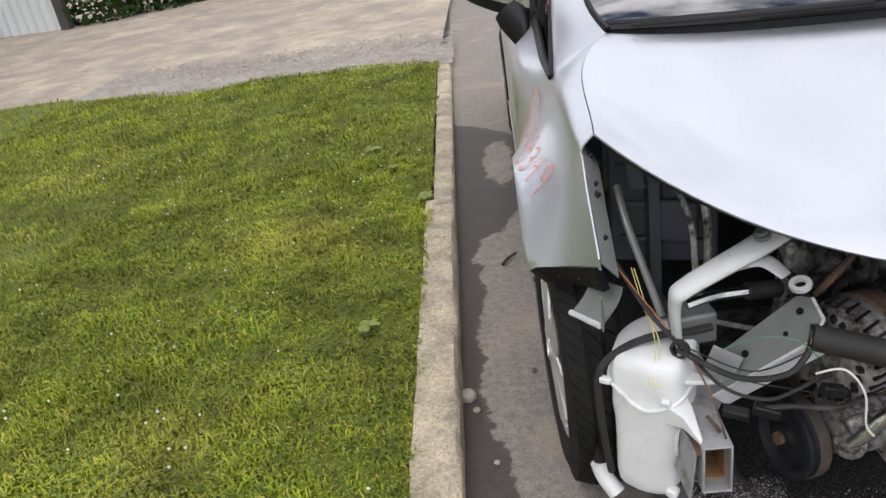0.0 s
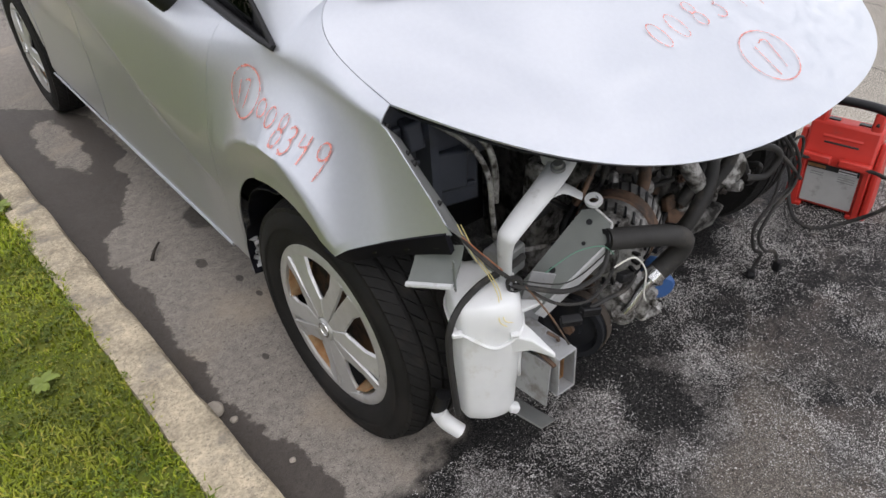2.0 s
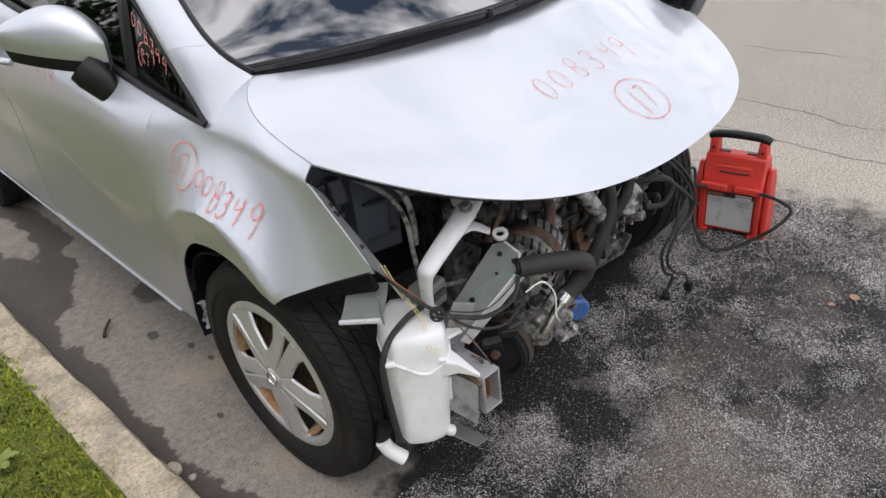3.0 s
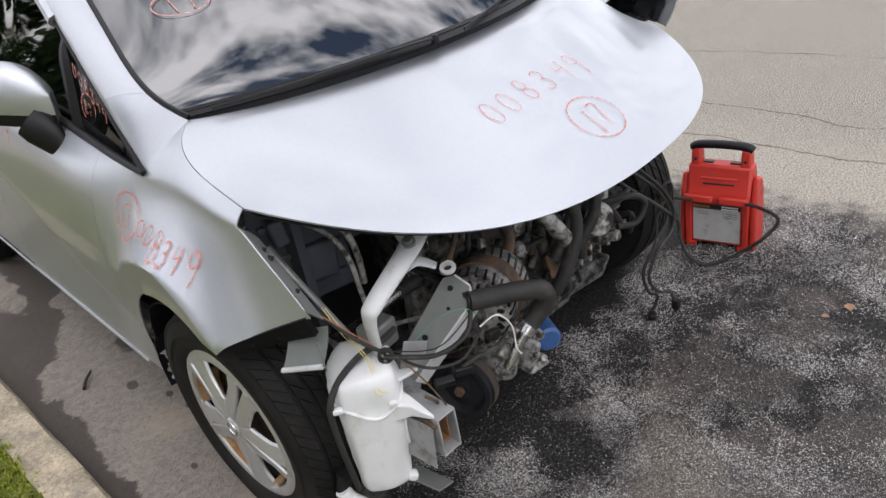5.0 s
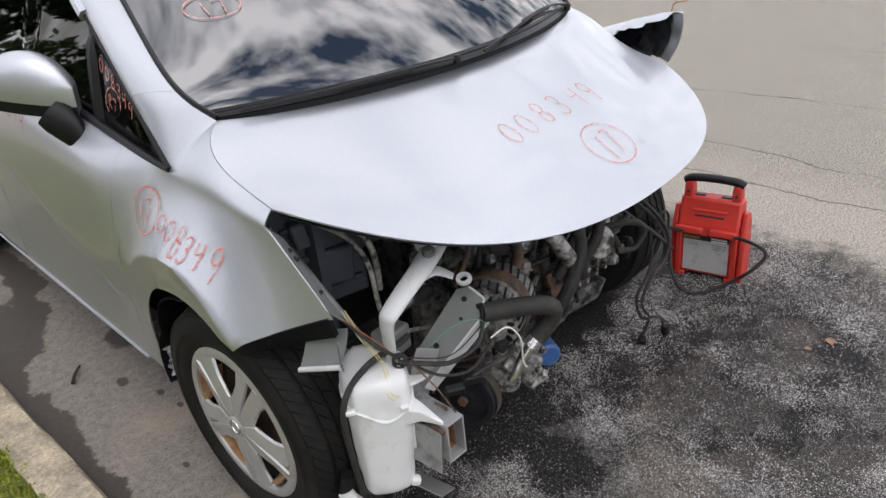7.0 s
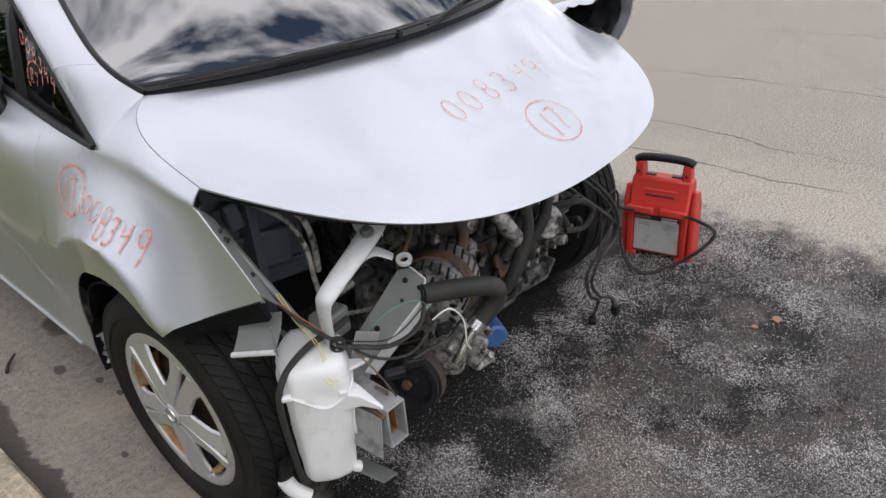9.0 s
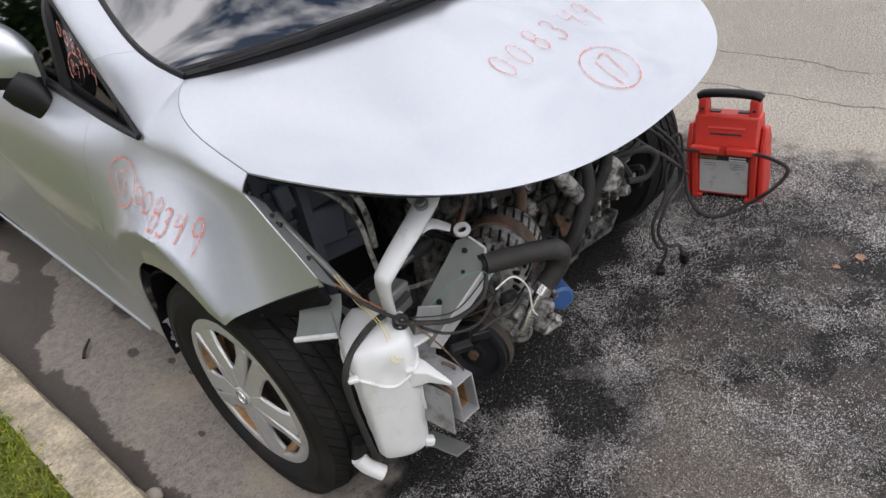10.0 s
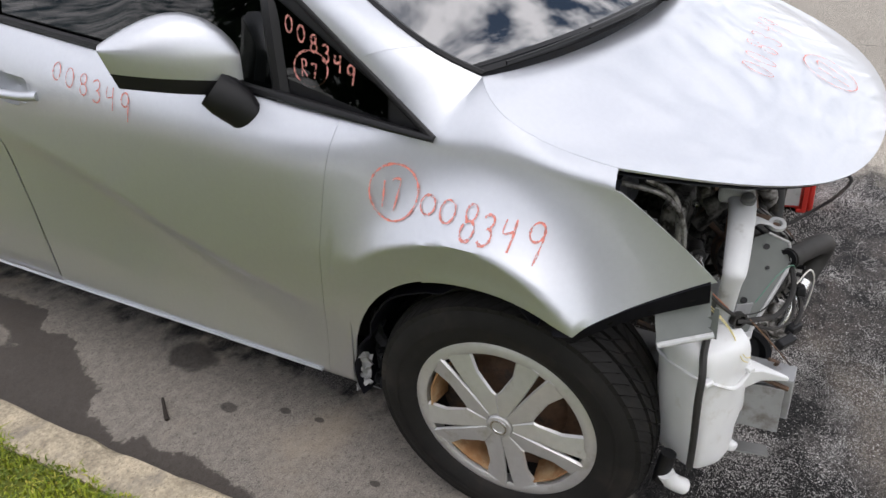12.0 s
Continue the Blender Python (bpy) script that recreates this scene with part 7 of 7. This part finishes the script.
def build_grains():
    """Pale absorbent grains spilled over the dark asphalt, swept into drifts."""
    rs = np.random.RandomState(11)
    n_ = 1100000
    x, y = rs.uniform(-1.0, 1.45, n_), rs.uniform(-1.75, 0.05, n_)
    d = 0.33 + 0.44 * lattice(x, y, 4.2, 1) + 0.30 * lattice(x, y, 11, 2) + 0.22 * lattice(x, y, 27, 3) + 0.12 * lattice(x, y, 70, 4)
    for bx, by, br, amt in SOAKED:
        d -= amt * 4.5 * np.exp(-((x - bx) ** 2 + (y - by) ** 2) / (br * br))
    d = np.maximum(d, 0.05)
    d -= np.where((x < -0.55) & (y > -0.27), (-0.55 - x) * 5, 0)
    d -= np.where(y > -0.2, (y + 0.2) * 4, 0)
    wedge = np.minimum(-y - 0.50 - 0.38 * (0.16 - x), 0.6 * (np.maximum(-0.04, 0.466 + 0.6 * y) - x))
    d *= np.where(wedge + 0.07 * lattice(x, y, 9, 5) > 0.0, 0.36, 1.0)
    d *= 1 - 0.35 * np.clip((x - 0.3) / 0.5, 0, 1)
    d *= (1 - np.clip((x - 1.15) / 0.3, 0, 1)) * np.clip((y + 1.75) / 0.45, 0, 1)
    keep = np.flatnonzero(rs.uniform(0, 1, n_) < d * 0.95)[:280000]
    x, y = x[keep], y[keep]
    m_ = len(keep)
    r = np.where(rs.uniform(0, 1, m_) < 0.82, rs.uniform(0.0007, 0.0014, m_), rs.uniform(0.0014, 0.0025, m_))
    a = rs.uniform(0, math.tau, m_)
    co = np.zeros((m_, 4, 3))
    for k in range(3):
        b = a + k * math.tau / 3 + rs.uniform(-0.4, 0.4, m_)
        co[:, k] = np.stack([x + np.cos(b) * r, y + np.sin(b) * r, np.full(m_, 0.0005)], 1)
    co[:, 3] = np.stack([x, y, r * 1.1], 1)
    base = np.arange(m_)[:, None, None] * 4
    faces = (base + np.array([[0, 1, 3], [1, 2, 3], [2, 0, 3]])[None]).reshape(-1, 3)
    scatter_mesh("absorbent_grains", co.reshape(-1, 3).tolist(), faces.tolist(), GRAIN, "pale absorbent grains scattered over oily asphalt", "grains")


build_grains()


def rock(name, at, r, material, label, category, seed, flat=0.6, group=""):
    bm = bmesh.new()
    bmesh.ops.create_icosphere(bm, subdivisions=2, radius=r)
    for v in bm.verts:
        n_ = v.co.normalized()
        v.co = n_ * r * (1 + 0.28 * noise.noise(n_ * 1.7 + Vector((seed, 0, 0))))
        v.co.z *= flat
    ob = part(name, bm, material, None, label, smooth=False)
    ob.location = at
    return tagged(ob, label, category, group)


rock("stone", (-1.045, 0.25, 0.010), 0.026, PEBBLE, "small pale stone lying in the gutter", "stone", 3.0)
rock("stone", (-1.020, 0.19, 0.005), 0.011, PEBBLE, "pale pebble lying in the gutter", "stone", 9.0)
rock("stone", (-0.97, -0.02, 0.004), 0.008, PEBBLE, "pale pebble lying in the gutter", "stone", 5.0)


def dead_leaf(at, turn, size):
    def f(u, v):
        w = math.sin(math.pi * min(1, u * 0.95 + 0.03)) ** 0.8 * 0.42
        return ((u - 0.5) * size, (v - 0.5) * 2 * w * size, 0.003 + size * (0.18 * (v - 0.5) ** 2 * 4 + 0.10 * math.sin(u * 3)))

    ob = part("dead_leaf", grid(f, [i / 8 for i in range(9)], [i / 4 for i in range(5)]), DEAD_LEAF, None, solid=0.0006)
    ob.matrix_world = pose(*at, 0, 0, turn)
    return tagged(ob, "small curled brown leaf lying on the asphalt", "leaf", "leaves on the road")


dead_leaf((0.75, -0.790, 0.002), 40, 0.034)
dead_leaf((0.676, -0.752, 0.002), 110, 0.022)
tw = part("twig", tube([(-0.92, 1.02, 0.008), (-0.90, 1.05, 0.016), (-0.865, 1.10, 0.012)], 0.007, n=6, r2=0.004), TWIG)
tagged(tw, "short dark piece of bark lying in the gutter", "twig")


def weed(at, scale, seed, count=11):
    """A rosette of broad toothless leaves."""
    rnd = random.Random(seed)
    w = empty("weed", at, "light green broadleaf weed growing in the lawn", "weed", "weeds in the lawn")
    for k in range(count):
        a = k * 2.4 + rnd.uniform(-0.2, 0.2)
        ln = scale * rnd.uniform(0.6, 1.1)
        rise = rnd.uniform(0.2, 0.8)

        def f(u, v, a=a, ln=ln, rise=rise):
            half = 0.24 * ln * math.sin(math.pi * (u * 0.93 + 0.05)) ** 0.8
            r, off = u * ln, (v - 0.5) * 2 * half
            return (math.cos(a) * r - math.sin(a) * off, math.sin(a) * r + math.cos(a) * off, 0.004 + rise * ln * (u - 0.75 * u * u) + 0.12 * abs(off))

        lf = part("leaf", grid(f, [i / 6 for i in range(7)], [0, 0.25, 0.5, 0.75, 1]), WEED, None)
        lf.parent = w
    return w


weed((-1.36, 0.555, 0.085), 0.042, 1, 16)
weed((-1.575, 2.37, 0.085), 0.055, 2, 9)
weed((-1.235, 1.60, 0.085), 0.045, 3, 8)
weed((-1.43, 2.05, 0.085), 0.04, 4, 9)


# ---------------------------------------------------------------- far side of the drive: sheet fence and hedge
def build_fence():
    fence = empty("sheet_fence", (-8.16, 11.35, 0.05), "white corrugated metal sheet fence beside the drive", "fence")
    d = Vector((-0.975, 0.22, 0)).normalized()
    nrm = Vector((-d.y, d.x, 0))
    for k in range(5):
        def f(u, v, k=k):
            t = k * 1.0 + u
            p = d * t + nrm * (0.028 * math.sin(t * math.tau / 0.2))
            return (p.x, p.y, 0.03 + 1.75 * v)

        pn = part("sheet", grid(f, [i / 60 for i in range(61)], [0, 0.5, 1]), FENCE_WHITE, None, solid=0.002)
        pn.parent = fence
    for k in range(3):
        p = d * (k * 2.4 - 0.12)
        po = part("post", box((0.16, 0.16, 2.0), (p.x, p.y, 1.0)), FENCE_POST, None, bevel=0.01)
        po.parent = fence


build_fence()


def leaf_cloud(rs, centre, radii, count, size, verts, faces):
    for _ in range(count):
        v = rs.normal(size=3)
        v /= np.linalg.norm(v)
        r = rs.uniform(0.55, 1.0) ** 0.5
        lump = 1 + 0.25 * noise.noise(Vector(v * 2.3) + Vector(centre))
        c = np.array(centre) + v * r * np.array(radii) * lump
        if c[2] < 0.05:
            continue
        a, b = rs.normal(size=3), rs.normal(size=3)
        a /= np.linalg.norm(a)
        b -= a * a.dot(b)
        b /= np.linalg.norm(b)
        s_ = size * rs.uniform(0.6, 1.3)
        k = len(verts)
        verts += [tuple(c - a * s_), tuple(c + b * s_ * 0.45), tuple(c + a * s_), tuple(c - b * s_ * 0.45)]
        faces.append((k, k + 1, k + 2, k + 3))


def build_hedges():
    rs = np.random.RandomState(21)
    verts, faces = [], []
    for k in range(7):
        leaf_cloud(rs, (-7.6 + 0.62 * k, 12.0 + 0.55 * k, 0.6), (0.8, 0.75, 0.95), 1100, 0.09, verts, faces)
    scatter_mesh("hedge", verts, faces, FOLIAGE, "dark clipped hedge behind the drive", "hedge")
    # out-of-view trees that darken the car's reflections; the last two serve only that
    for n_, (x, y, h) in enumerate(((-9.4, -7.0, 5.6), (-9.8, -3.6, 6.4), (-9.2, -0.4, 6.0), (-9.8, 2.8, 6.6), (-10.6, 5.8, 6.2), (-12.5, 9.0, 5.8), (-6.2, 16.5, 6.0), (-2.4, 18.0, 6.4))):
        tree = empty("tree", (x, y, 0.06), "unseen dark leafy tree added beyond the lawn and drive", "tree", "trees behind the lawn")
        bm = tube([(0, 0, 0), (0.08, 0.05, h * 0.25), (0.0, 0.1, h * 0.55)], 0.16, n=10, r2=0.07)
        for a in range(5):
            c, s_ = math.cos(a * 1.26 + n_), math.sin(a * 1.26 + n_)
            tube([(0.03, 0.07, h * (0.28 + 0.05 * a)), (c * 0.6, s_ * 0.6, h * 0.5), (c * 1.2, s_ * 1.2, h * 0.66)], 0.06, bm, n=6, r2=0.02)
        tr = part("trunk", bm, TWIG, None)
        tr.parent = tree
        vs_, fs_ = [], []
        for _ in range(11):
            leaf_cloud(rs, (rs.uniform(-1.2, 1.2), rs.uniform(-1.5, 1.5), h * rs.uniform(0.35, 0.85)), (1.05, 1.05, 0.85), 520, 0.19, vs_, fs_)
        me = bpy.data.meshes.new("crown")
        me.from_pydata(vs_, [], fs_)
        me.materials.append(FOLIAGE)
        cr = new("crown", me)
        cr.parent = tree


build_hedges()


def build_gravel():
    rs = np.random.RandomState(31)
    verts, faces = [], []
    for _ in range(9000):
        x = rs.uniform(-4.6, -1.2)
        y = lawn_edge(x) + abs(rs.normal()) * 0.55 - 0.10
        if y > 6:
            continue
        r = rs.uniform(0.008, 0.022)
        z = 0.062 + 0.009 * min(4, -1.2 - x)
        a = rs.uniform(0, math.tau)
        k = len(verts)
        for j in range(4):
            b = a + j * math.tau / 4 + rs.uniform(-0.3, 0.3)
            verts.append((x + math.cos(b) * r, y + math.sin(b) * r, z))
        verts.append((x + rs.uniform(-0.3, 0.3) * r, y, z + r * 0.8))
        faces += [(k, k + 1, k + 4), (k + 1, k + 2, k + 4), (k + 2, k + 3, k + 4), (k + 3, k, k + 4)]
    scatter_mesh("gravel", verts, faces, GRAVEL, "pale loose gravel at the edge of the lawn", "gravel")


build_gravel()
